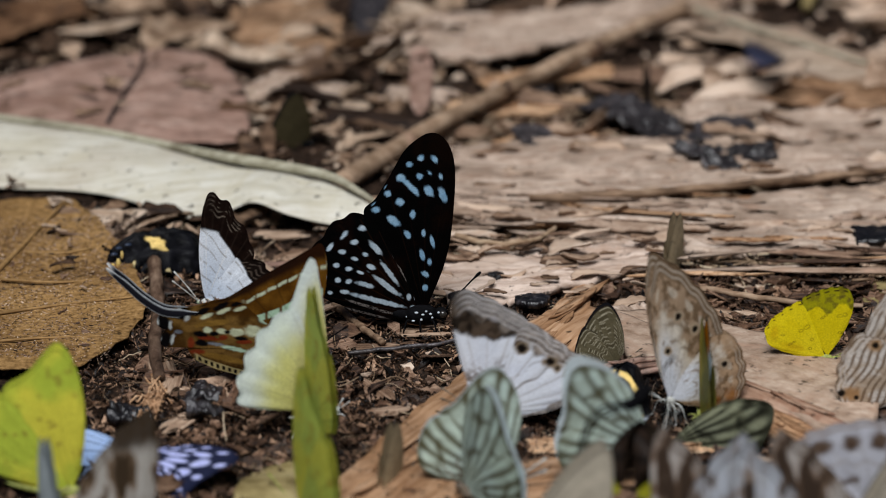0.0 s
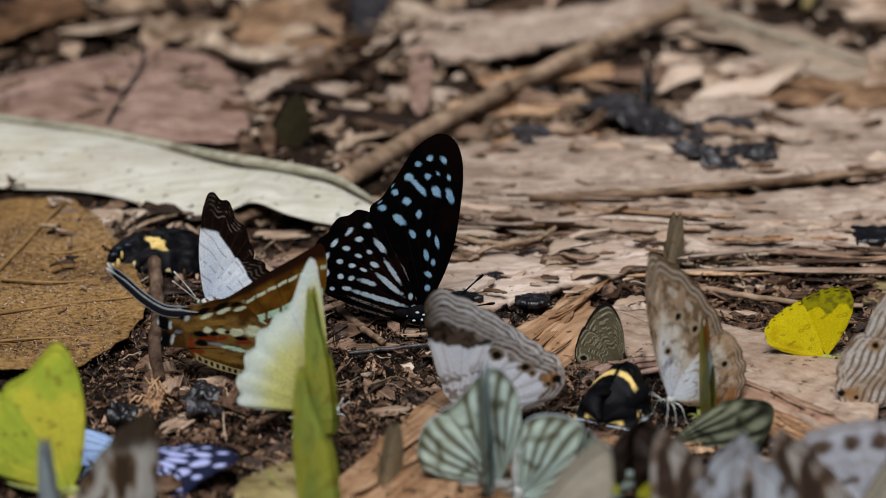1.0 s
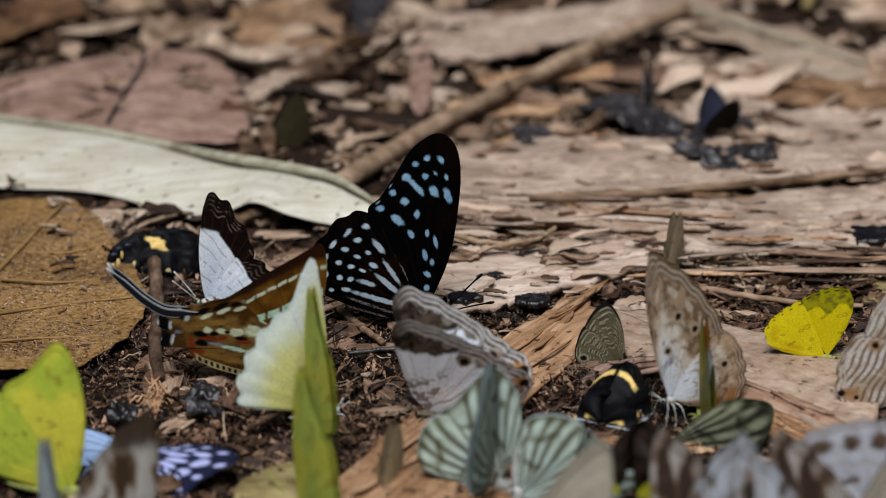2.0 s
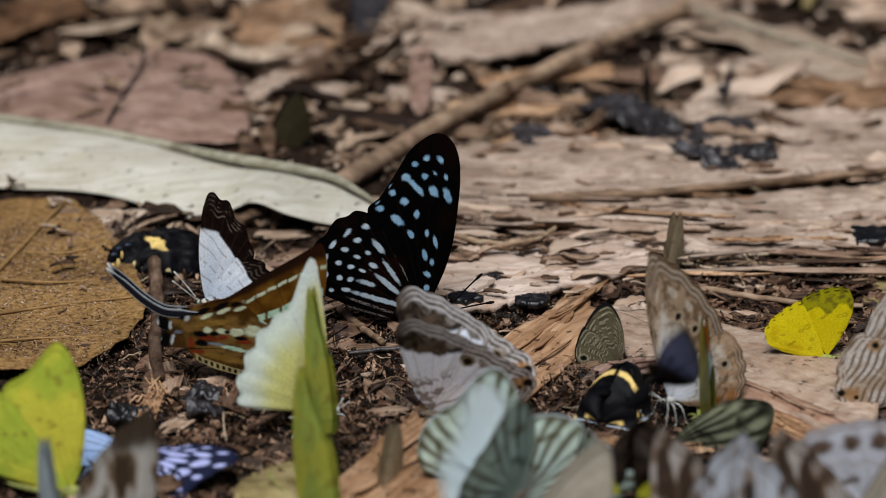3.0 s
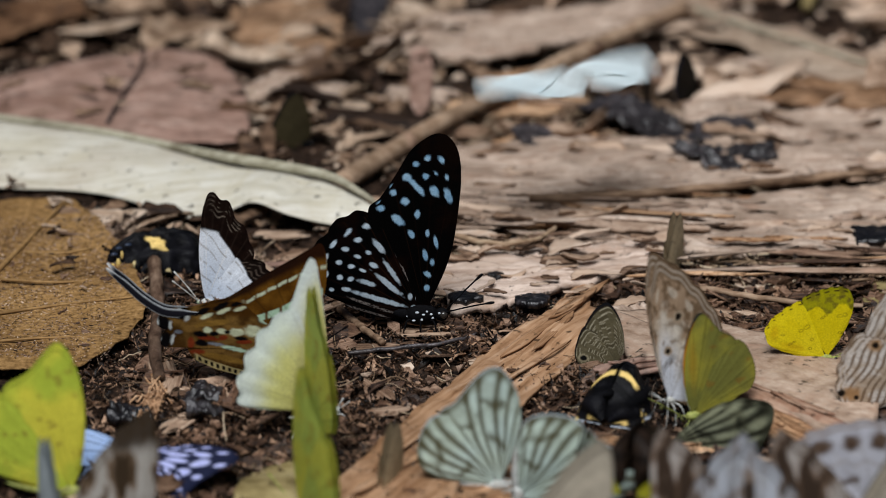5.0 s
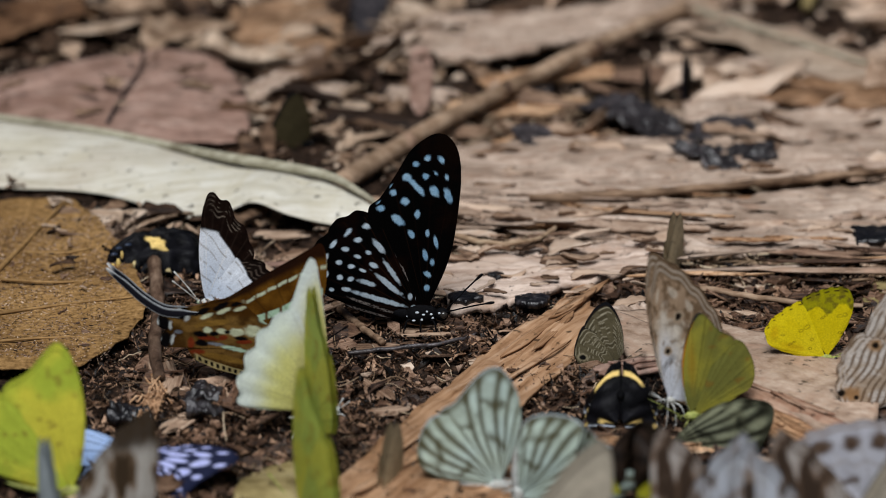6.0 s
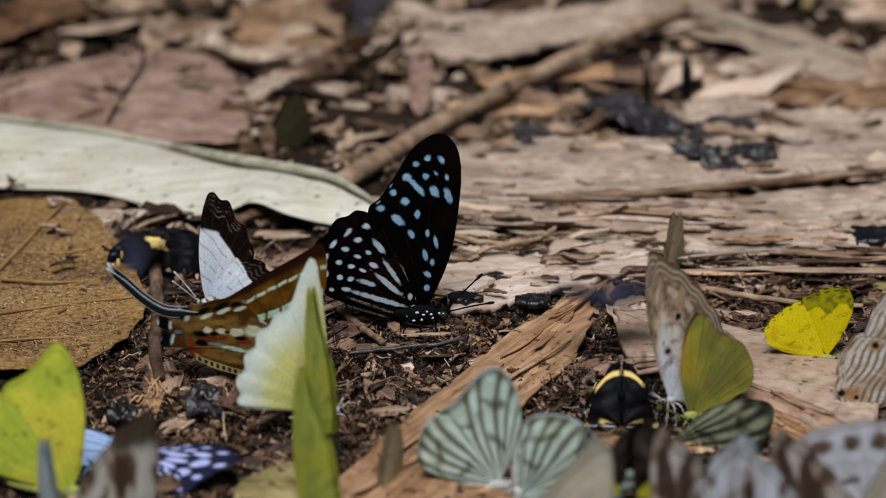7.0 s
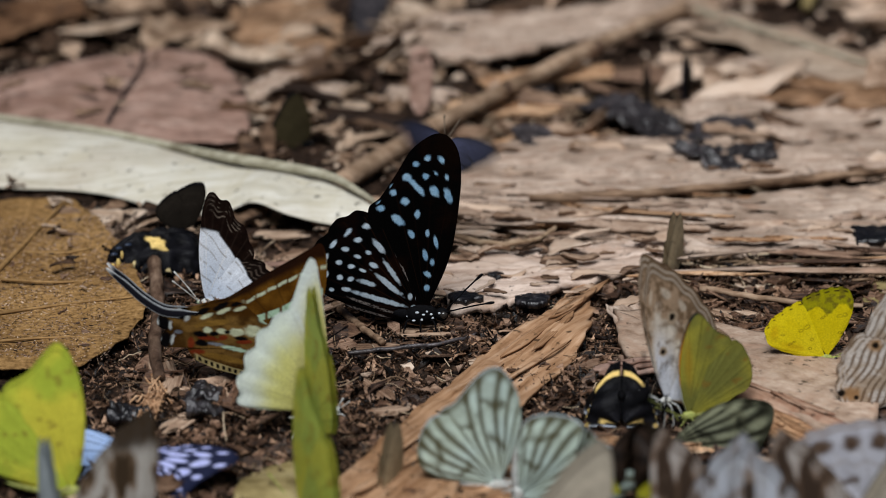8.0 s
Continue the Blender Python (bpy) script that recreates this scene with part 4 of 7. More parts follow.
def tiger_fore(w):
    c = mix(flat(w, BLACK), (0.005, 0.002, 0.001), 0.7 * smooth(0.45, 0.75, fbm(w.u / 6, w.v / 6, 4)))
    high = [(0.5, 39.3, 0.67, 0.72, 0), (3.7, 39, 0.91, 0.63, -50), (-2.2, 37.9, 0.67, 0.63, 0), (0, 34.9, 0.82, 0.65, -35), (2.4, 35.7, 0.58, 0.29, -60), (5, 34.7, 0.58, 0.43, -80), (-4.4, 34.6, 0.99, 0.9, 0), (-2.1, 32.3, 2.67, 0.65, -48), (2.1, 31.2, 1.46, 0.86, -68), (5.3, 30.2, 1.81, 0.82, -72), (-7.5, 30.7, 0.77, 0.72, 0)]
    low = [(-4.7, 28.6, 0.99, 0.95, 0), (-10.4, 26.7, 0.91, 0.82, 0), (-6.4, 23.9, 1.93, 0.86, -40), (-1.9, 25.5, 1.01, 0.58, 90), (-3.3, 20.4, 1.15, 0.67, -62), (.5, 20.6, 0.82, 0.48, 90), (2.5, 18.5, 1.55, 0.48, -80), (0, 15, 1.38, 0.63, -75), (1.7, 13.2, 0.82, 0.58, 90), (.5, 10.1, 1.03, 0.58, -40), (.4, 6.6, 0.72, 0.63, 90)]
    blue = mix(flat(w, (0.13, 0.28, 0.44)), (0.30, 0.45, 0.57), fbm(w.u / 1.5, w.v / 1.5, 9))
    c = mix(c, (0.022, 0.009, 0.004), 0.5 * veins(w, (0.3, 0.42, 0.5, 0.58, 0.66, 0.76, 0.86), 0.1))
    return mix(c, blue, np.maximum(spots(w, high), spots(w, low)))


def tiger_hind(w):
    c = mix(flat(w, BLACK), (0.006, 0.0022, 0.0012), 0.8 * smooth(0.4, 0.7, fbm(w.u / 6, w.v / 6, 4)))
    c = mix(c, (0.030, 0.012, 0.005), 0.6 * veins(w, (0.12, 0.2, 0.28, 0.36, 0.44, 0.52, 0.6, 0.68, 0.76, 0.84), 0.1))
    rim = [(-16.7, 20.7, 1.15, 0.43, 50), (-20, 17.8, 1.2, 0.48, 55), (-22, 14.2, 1.15, 0.58, 62), (-21.8, 10.2, 0.95, 0.48, 85), (-20.5, 6.1, 0.58, 0.43, 0), (-12.4, 22.2, 0.91, 0.67, 0), (-14.4, 18.9, 0.86, 0.63, 0), (-17.3, 16.5, 0.82, 0.58, 0), (-18.8, 13.2, 0.72, 0.53, 0), (-14.5, 14.7, 0.82, 0.48, -20)]
    inner = [(-11.9, 15.7, 0.67, 0.53, -30), (-16, 12.2, 0.77, 0.48, 0), (-13.3, 11.2, 0.82, 0.43, -25), (-10.6, 12.5, 1.06, 0.63, -30), (-18.6, 9.3, 0.67, 0.67, 0), (-16.1, 9, 0.67, 0.58, 0), (-17.2, 6.3, 1.06, 0.48, -5)]
    streak = [(-9.5, 17.3, 2.1, .73, -52), (-6.5, 10.9, 3.5, .56, -58), (-7.2, 7.6, 4.5, .65, -42), (-12.3, 8.1, 2.2, .6, -18), (-9.4, 3.8, 6.4, .65, -18), (-1.2, 1.2, .95, .73, 90), (-2.1, 4.4, .9, .5, 90), (-.2, 3.9, .62, .56, 0), (-2.9, -1, .78, .62, 0), (.1, -1.1, .95, .5, 20)]
    dull = [(-4, 12.7, 5.6, .5, -67), (-10.8, 2, 6.3, .4, -21), (-12.6, .6, 5, .35, -17)]
    pale = mix(flat(w, (0.28, 0.38, 0.47)), (0.48, 0.55, 0.60), fbm(w.u / 2, w.v / 2, 9))
    c = mix(c, pale, np.maximum.reduce([spots(w, rim), spots(w, inner), 0.85 * spots(w, streak)]))
    return mix(c, (0.16, 0.14, 0.13), 0.8 * spots(w, dull) * smooth(0.3, 0.5, vnoise(w.u * 5, w.v * 5, 3)))


def map_white_fore(w):
    c = mix(flat(w, (0.64, 0.72, 0.84)), (0.78, 0.83, 0.90), smooth(0.2, 0.7, w.t)) * grainy(w, 0.12)[..., None]
    c = mix(c, (0.86, 0.88, 0.90), 0.8 * veins(w, (0.42, 0.62, 0.8), 0.22))
    lie = w.v - 1.25 * w.u + 0.5 * np.sin(w.u * 1.1)
    lines = np.exp(-((lie % 4.0 - 2.0) / 0.22) ** 2) * smooth(0.40, 0.46, fbm(w.u, w.v, 4))
    c = mix(c, (0.20, 0.16, 0.12), 0.75 * lines)
    edge = np.interp(w.u, [-10.6, -8, -5.8, -3.2, 0.9], [4.7, 9.7, 13.7, 17.8, 18.9])
    dark = smooth(-0.4, 0.4, w.v - edge + 1.0 * (fbm(w.u / 1.2, w.v / 1.2, 6) - 0.5))
    c = mix(c, mix(flat(w, (0.003, 0.0015, 0.0012)), (0.013, 0.006, 0.004), fbm(w.u / 1.5, w.v / 1.5, 3)), dark)
    fine = np.maximum.reduce([ring(w, k, 0.006, 0.010, 11) for k in (0.965, 0.925, 0.87)]) * smooth(0.40, 0.5, w.s)
    fine = fine * smooth(0.35, 0.6, vnoise(w.s * 60, w.t * 40, 8))
    c = mix(c, (0.20, 0.16, 0.125), 0.9 * fine * dark * smooth(0.42, 0.52, fbm(w.u / 1.6, w.v / 1.6, 12)))
    return mix(c, (0.06, 0.04, 0.03), 0.5 * dark * veins(w, np.arange(0.4, 0.95, 0.06), 0.12))


def map_white_hind(w):
    c = mix(flat(w, (0.64, 0.72, 0.84)), (0.78, 0.83, 0.90), smooth(0.2, 0.7, w.t)) * grainy(w, 0.12)[..., None]
    lie = w.v - 1.25 * w.u + 0.5 * np.sin(w.u * 1.1)
    c = mix(c, (0.20, 0.16, 0.12), 0.75 * np.exp(-((lie % 4.0 - 2.0) / 0.22) ** 2) * smooth(0.40, 0.46, fbm(w.u, w.v, 4)))
    edge = np.interp(w.u, [-15, -10.6, -8, -5.8], [-3, 4.7, 9.7, 13.7])
    dark = smooth(-0.4, 0.4, w.v - edge + 1.0 * (fbm(w.u / 1.2, w.v / 1.2, 6) - 0.5))
    c = mix(c, (0.007, 0.004, 0.003), dark)
    fine = np.maximum.reduce([ring(w, k, 0.012, 0.016, 9) for k in (0.94, 0.86, 0.78)]) * smooth(0.35, 0.6, vnoise(w.s * 50, w.t * 30, 8))
    return mix(c, (0.16, 0.12, 0.095), 0.6 * fine * dark)


def rings_at(w, rows, line=0.13):
    """Thin dark outlines round small open marks."""
    inner = [(u, v, max(a - line, 0.02), max(b - line, 0.02), k) for u, v, a, b, k in rows]
    return np.clip(spots(w, rows, 0.3) - spots(w, inner, 0.3), 0, 1)


def lemon_fore(w):
    c = mix(flat(w, (0.60, 0.48, 0.003)), (0.74, 0.62, 0.012), fbm(w.u / 4, w.v / 4, 2))
    olive = mix(flat(w, (0.31, 0.29, 0.006)), (0.17, 0.145, 0.010), smooth(0.45, 0.7, fbm(w.u / 1.6, w.v / 1.6, 8)))
    edge = np.interp(w.u, [-6.2, -3.5, -2.2, -0.6, 0.6, 2.2, 3.6, 5.5], [10.6, 12.2, 12.6, 10.6, 11.2, 13.4, 13.2, 11.6])
    c = mix(c, olive, smooth(-0.25, 0.25, w.v - edge + 0.7 * (fbm(w.u * 1.6, w.v * 1.6, 5, 2) - 0.5)))
    c = mix(c, (0.10, 0.07, 0.015), 0.8 * spots(w, [(2.6, 14.9, 1.0, 0.5, 20), (0.6, 15.4, 0.7, 0.4, 0), (4.4, 14.4, 0.5, 0.8, 0)], 0.5) * smooth(0.35, 0.6, fbm(w.u * 2, w.v * 2, 4)))
    c = mix(c, (0.50, 0.40, 0.006), 0.35 * veins(w, (0.2, 0.34, 0.46, 0.58, 0.7, 0.82), 0.09))
    c = mix(c, (0.09, 0.06, 0.006), 0.9 * rings_at(w, [(2.5, 10.3, 0.75, 0.42, 15), (3.7, 10.6, 0.55, 0.45, -20), (2.6, 6.1, 0.45, 0.32, 0), (3.3, 6.1, 0.35, 0.28, 0), (-1.4, 9.9, 0.6, 0.28, 30), (-0.7, 10.4, 0.4, 0.25, 20)]))
    rim = smooth(0.972, 0.985, w.t) * smooth(0.30, 0.42, w.s)
    return mix(c, (0.03, 0.022, 0.006), rim * smooth(-0.5, 0.3, np.sin(95 * w.s)))


def lemon_hind(w):
    c = mix(flat(w, (0.62, 0.50, 0.004)), (0.78, 0.66, 0.02), fbm(w.u / 4, w.v / 4, 2))
    c = mix(c, (0.46, 0.38, 0.01), 0.45 * veins(w, (0.2, 0.32, 0.44, 0.56, 0.68, 0.8), 0.09))
    c = mix(c, (0.46, 0.27, 0.004), 0.5 * spots(w, [(-7.5, 2.6, 2.4, 0.9, -10), (-11.8, 6, 0.8, 1.8, 0)], 0.8))
    marks = [(-1.2, 4.7, 0.42, 0.42, 0), (-3.2, 4.5, 0.42, 0.38, 0), (-3.5, 2.2, 0.42, 0.35, 0), (-4.4, 7.6, 0.75, 0.45, 35), (-5.7, 6.7, 0.55, 0.40, 20), (-8.2, 3.3, 0.6, 0.28, 30), (-7.2, 3.9, 0.4, 0.25, 20), (-9.9, 5.6, 0.45, 0.28, 0)]
    c = mix(c, (0.10, 0.065, 0.006), 0.9 * rings_at(w, marks))
    return mix(c, (0.05, 0.035, 0.006), 0.9 * smooth(0.972, 0.985, w.t) * smooth(0.55, 0.8, np.sin(88 * w.s)) * smooth(0.75, 0.5, w.s))


def leafy(base, tint, spot_col, vein_dark=0.25, flush=None):
    """Plain yellow-green wings with soft clouding, fine veins and a few brown specks."""
    def paint(w):
        c = mix(flat(w, base), tint, smooth(0.35, 0.7, fbm(w.u / 9 + w.seed, w.v / 9, w.seed)))
        c = c * grainy(w, 0.12)[..., None]
        c = c * (1 - vein_dark * veins(w, (0.12, 0.22, 0.33, 0.44, 0.55, 0.66, 0.77, 0.88), 0.13)[..., None])
        speck = smooth(0.70, 0.76, fbm(w.u / 2.2 + 4 + w.seed, w.v / 2.2, w.seed + 9, 2)) * smooth(0.25, 0.4, w.t)
        c = mix(c, spot_col, 0.5 * speck)
        if flush:
            c = mix(c, flush, 0.5 * spots(w, [(0.2, 12.5, 0.9, 5.0, -6)], 0.9))
        return mix(c, np.asarray(base) * 0.5, smooth(0.975, 1, w.t))
    return paint


yellow_wing = leafy((0.44, 0.52, 0.055), (0.70, 0.64, 0.07), (0.22, 0.13, 0.03))
green_wing = leafy((0.18, 0.18, 0.042), (0.34, 0.31, 0.045), (0.24, 0.12, 0.02), 0.5, (0.38, 0.20, 0.015))
lime_wing = leafy((0.38, 0.46, 0.085), (0.50, 0.50, 0.07), (0.30, 0.18, 0.02), 0.4)


def ivory_wing(w):
    c = mix(flat(w, (0.78, 0.76, 0.30)), (0.80, 0.87, 0.82), smooth(0.62, 0.98, w.t + 0.15 * (fbm(w.u / 5, w.v / 5, 3) - 0.5)))
    c = mix(c, (0.60, 0.55, 0.15), 0.85 * np.exp(-((w.t - 0.30) / 0.24) ** 2) * smooth(0.15, 0.4, w.s))
    return c * (1 - 0.25 * veins(w, (0.12, 0.24, 0.36, 0.48, 0.6, 0.72, 0.84), 0.13)[..., None])


def striped(base=(0.50, 0.62, 0.59), dark=(0.072, 0.062, 0.028), wide=0.88, bars=True):
    """Pale wings with dark-dusted veins and cross bars."""
    def paint(w):
        c = mix(flat(w, base), np.asarray(base) * np.array([1.15, 1.1, 0.95]), fbm(w.u / 6 + w.seed, w.v / 6, w.seed))
        bent = Field()
        bent.s, bent.t, bent.arc = w.s + 0.045 * np.sin(4.5 * w.t + 5 * w.s) * w.t, w.t, w.arc
        d = veins(bent, (0.05, 0.13, 0.26, 0.37, 0.47, 0.60, 0.70, 0.83, 0.94), wide * (0.3 + 0.8 * w.t) * (0.6 + 0.8 * fbm(w.u / 3, w.v / 3, 17)))
        c = mix(c, dark, 0.98 * d)
        c = mix(c, (0.20, 0.20, 0.12), 0.35 * smooth(0.45, 0.95, w.t) * smooth(0.35, 0.6, fbm(w.u / 2.5 + w.seed, w.v / 2.5, 23)))
        if bars:
            bar = np.exp(-((w.t - 0.46 - 0.10 * np.sin(9 * w.s + 1)) / 0.045) ** 2) * smooth(0.30, 0.36, w.s) * smooth(0.64, 0.56, w.s)
            c = mix(c, dark, 0.8 * bar)
            c = mix(c, dark, 0.8 * smooth(0.90, 1.0, w.t + 0.08 * d) * smooth(0.28, 0.4, w.s))
            c = mix(c, dark, 0.85 * ring(w, 0.74, 0.05, 0.05, 4.6) * smooth(0.32, 0.4, w.s) * smooth(0.40, 0.55, fbm(w.u / 2, w.v / 2, 5)))
        return c * grainy(w, 0.2, 2)[..., None]
    return paint


def mottled(warm, seed=0, eye=(), orange=()):
    """Silver-white underside clouding to brown at the margin, with dashes between the veins, twin pale margin lines and eye dots."""
    def paint(w):
        n = fbm(w.u / 2.4 + seed, w.v / 3.0, seed, 4)
        c = mix(flat(w, (0.68, 0.71, 0.78)), (0.69, 0.62, 0.52), smooth(0.26, 0.66, w.t + 0.5 * (w.s - 0.35)))
        c = c * grainy(w, 0.22, 0.9)[..., None]
        deep = np.asarray(warm) * 0.42
        cloud = smooth(0.48, 0.74, w.t + 0.60 * (w.s - 0.45) + 0.60 * (n - 0.5))
        c = mix(c, warm, 0.85 * cloud)
        c = mix(c, deep, 0.8 * cloud * smooth(0.50, 0.62, fbm(w.u / 1.1 + seed, w.v / 1.5, seed + 3)))
        for k, wide in ((0.30, 0.016), (0.46, 0.020), (0.60, 0.024)):
            line = ring(w, k + 0.04 * np.sin(9 * w.s + seed), wide, 0.012, 5)
            c = mix(c, deep * 1.3, 0.75 * line * smooth(0.40, 0.56, fbm(w.u / 1.2 + k * 9, w.v / 1.2, seed + 11)))
        pale = spots_in_cells(w, 9, 0.80, 0.040, 0.30)
        c = mix(c, (0.62, 0.55, 0.45), 0.6 * pale * smooth(0.25, 0.35, w.s))
        c = mix(c, np.asarray(warm) * 0.8, 0.5 * veins(w, np.arange(0.06, 1, 1 / 9), 0.10))
        outer = smooth(0.24, 0.36, w.s)
        c = mix(c, deep, 0.8 * smooth(0.87, 0.90, w.t) * outer)
        c = mix(c, (0.60, 0.53, 0.44), 0.7 * np.maximum(ring(w, 0.915, 0.009, 0.007, 9), ring(w, 0.962, 0.008, 0.005, 9)) * outer)
        c = mix(c, deep * 0.6, 0.8 * smooth(0.982, 0.995, w.t))
        for u, v, r in eye:
            c = mix(c, (0.42, 0.32, 0.22), spots(w, [(u, v, r * 1.8, r * 2.0, 0)]))
            c = mix(c, (0.012, 0.009, 0.007), spots(w, [(u, v, r, r * 1.1, 0)]))
        for u, v, r in orange:
            c = mix(c, (0.36, 0.14, 0.03), 0.8 * spots(w, [(u, v, r, r * 1.2, 0)], 0.5))
        return c
    return paint


def spots_in_cells(w, count, t0, tall, wide):
    """A rounded mark in each cell between the veins."""
    k = (w.s * count) % 1 - 0.5
    return 1 - smooth(0.7, 1.1, np.hypot(k / wide, (w.t - t0) / tall))


def marble_rim(w, t0, seed, dark=1.0, strength=0.9):
    """Dark scalloped margin ruled with pale lines."""
    rim = smooth(t0, t0 + 0.05, w.t + 0.035 * np.cos(2 * np.pi * 8 * w.s) + 0.05 * (fbm(w.u / 1.5, w.v / 1.5, seed) - 0.5))
    brown = mix(flat(w, np.array((0.085, 0.062, 0.046)) * dark), np.array((0.30, 0.255, 0.22)) * dark, smooth(0.35, 0.65, fbm(w.u / 0.9, w.v / 0.9, seed + 2)))
    lines = np.maximum.reduce([ring(w, t0 + k * (1 - t0), 0.011, 0.010, 8) for k in (0.38, 0.66, 0.90)])
    return rim, mix(brown, (0.66, 0.64, 0.64), strength * lines)


def marble_fore(w):
    c = mix(flat(w, (0.70, 0.75, 0.86)), (0.82, 0.86, 0.92), fbm(w.u / 5, w.v / 5, 3))
    c = mix(c, (0.30, 0.25, 0.21), 0.55 * veins(w, (0.14, 0.3, 0.42, 0.54, 0.66, 0.78), 0.14))
    brown = mix(flat(w, (0.014, 0.010, 0.007)), (0.085, 0.060, 0.042), smooth(0.35, 0.7, fbm(w.u / 1.6, w.v / 1.6, 2)))
    edge = np.interp(w.u, [-14, -8.3, -4.4, -2.3, 2.9, 7.2], [20.5, 19.0, 18.2, 17.6, 18.6, 19.6])
    c = mix(c, brown, smooth(-0.5, 0.5, w.v - edge + 1.8 * (fbm(w.u / 1.3, w.v / 1.3, 5) - 0.5)))
    c = mix(c, (0.50, 0.50, 0.54), 0.8 * spots(w, [(1.0, 24.4, 2.2, 0.7, 20), (-2.6, 22.6, 1.6, 0.6, 30)], 0.6))
    rim, look_of_rim = marble_rim(w, 0.82, 7, 0.7, 0.75)
    c = mix(c, look_of_rim, rim * smooth(0.36, 0.48, w.s))
    c = mix(c, (0.15, 0.11, 0.085), 0.8 * smooth(14, 9, w.v + 0.25 * w.u) * smooth(0.44, 0.54, fbm(w.u / 1.4, w.v / 1.0, 33)))
    c = mix(c, (0.10, 0.07, 0.05), 0.85 * np.exp(-((w.v - 9.5 + 0.35 * w.u + 0.4 * np.sin(2 * w.u)) / 0.22) ** 2) * smooth(0.40, 0.5, fbm(w.u, w.v, 15)))
    return c


def marble_hind(w):
    c = mix(flat(w, (0.70, 0.75, 0.86)), (0.82, 0.86, 0.92), fbm(w.u / 5, w.v / 5, 3))
    c = mix(c, (0.30, 0.25, 0.21), 0.55 * veins(w, (0.12, 0.24, 0.36, 0.48, 0.6, 0.72, 0.84), 0.14))
    rim, look_of_rim = marble_rim(w, 0.78, 6)
    c = mix(c, look_of_rim, rim)
    c = mix(c, (0.11, 0.075, 0.055), 0.9 * np.exp(-((w.v + 0.72 * w.u - 1.0 + 0.5 * np.sin(w.u)) / 0.24) ** 2))
    c = mix(c, (0.16, 0.12, 0.09), 0.6 * np.exp(-((w.v + 0.72 * w.u - 4.2 + 0.4 * np.sin(1.4 * w.u)) / 0.18) ** 2) * smooth(0.42, 0.52, fbm(w.u, w.v, 9)))
    c = mix(c, (0.24, 0.18, 0.12), spots(w, [(-7.7, 15.6, 1.7, 1.6, 0), (-13.9, 12.4, 1.7, 1.5, 0), (-15.6, 10.8, 1, 1, 0), (-17.8, 9.6, 1, 1, 0), (-19.2, 7.9, 1.2, 1.2, 0)]))
    c = mix(c, (0.42, 0.19, 0.05), 0.75 * spots(w, [(-19.9, 9.4, 2.0, 1.5, 0)], 0.5))
    c = mix(c, (0.008, 0.006, 0.005), spots(w, [(-21.0, 9.0, 1.25, 1.1, 0)]))
    return mix(c, (0.008, 0.006, 0.005), spots(w, [(-7.7, 15.6, 1.15, 1.1, 0), (-13.9, 12.4, 1, .95, 0), (-15.6, 10.8, .5, .45, 0), (-19.2, 7.9, .5, .55, 0)]))


def blue_small(w):
    """Grey-brown underside crossed by broken darker bands, each edged with a pale line."""
    c = mix(flat(w, (0.092, 0.078, 0.043)), (0.140, 0.120, 0.072), fbm(w.u / 3 + w.seed, w.v / 3, w.seed)) * grainy(w, 0.3, 0.5)[..., None]
    step = 0.045 * np.floor(2.5 * np.sin(2 * np.pi * 3.4 * w.s) + 0.5) / 2.5
    for k in (0.34, 0.48, 0.61, 0.73, 0.84, 0.93):
        d = w.t - k - step * (1 - 0.6 * smooth(0.7, 0.9, w.t))
        broken = smooth(0.34, 0.46, vnoise(w.s * 17 + 9 * k, w.s * 0 + k * 31, 6))
        c = mix(c, (0.060, 0.048, 0.026), 0.65 * smooth(0.034, 0.022, np.abs(d)) * broken)
        c = mix(c, (0.44, 0.40, 0.29), 0.75 * np.maximum(np.exp(-((d - 0.040) / 0.010) ** 2), np.exp(-((d + 0.040) / 0.010) ** 2)) * broken)
    c = mix(c, (0.07, 0.055, 0.03), 0.35 * veins(w, np.arange(0.1, 1, 0.11), 0.08))
    return mix(c, (0.016, 0.012, 0.009), smooth(0.962, 0.985, w.t))


def blue_small_hind(w):
    c = mix(blue_small(w), (0.30, 0.26, 0.17), spots(w, [(-7.4, 1.2, 1.15, 1.05, 0)]))
    return mix(c, (0.006, 0.006, 0.006), spots(w, [(-7.4, 1.2, .75, .7, 0)]))


def umber(base=(0.030, 0.024, 0.012)):
    def paint(w):
        c = mix(flat(w, base), np.asarray(base) * 1.7, fbm(w.u / 3 + w.seed, w.v / 3, w.seed))
        c = mix(c, np.asarray(base) * 2.3, 0.35 * np.maximum(ring(w, 0.6, 0.02, 0.012), ring(w, 0.82, 0.02, 0.012)))
        return mix(c, np.asarray(base) * 0.5, smooth(0.955, 0.99, w.t))
    return paint


def dusky_blue(w):
    c = mix(flat(w, (0.018, 0.019, 0.032)), (0.046, 0.050, 0.092), smooth(0.9, 0.2, w.t) * fbm(w.u / 3, w.v / 3, 2))
    return mix(c, (0.01, 0.01, 0.012), smooth(0.85, 0.95, w.t))


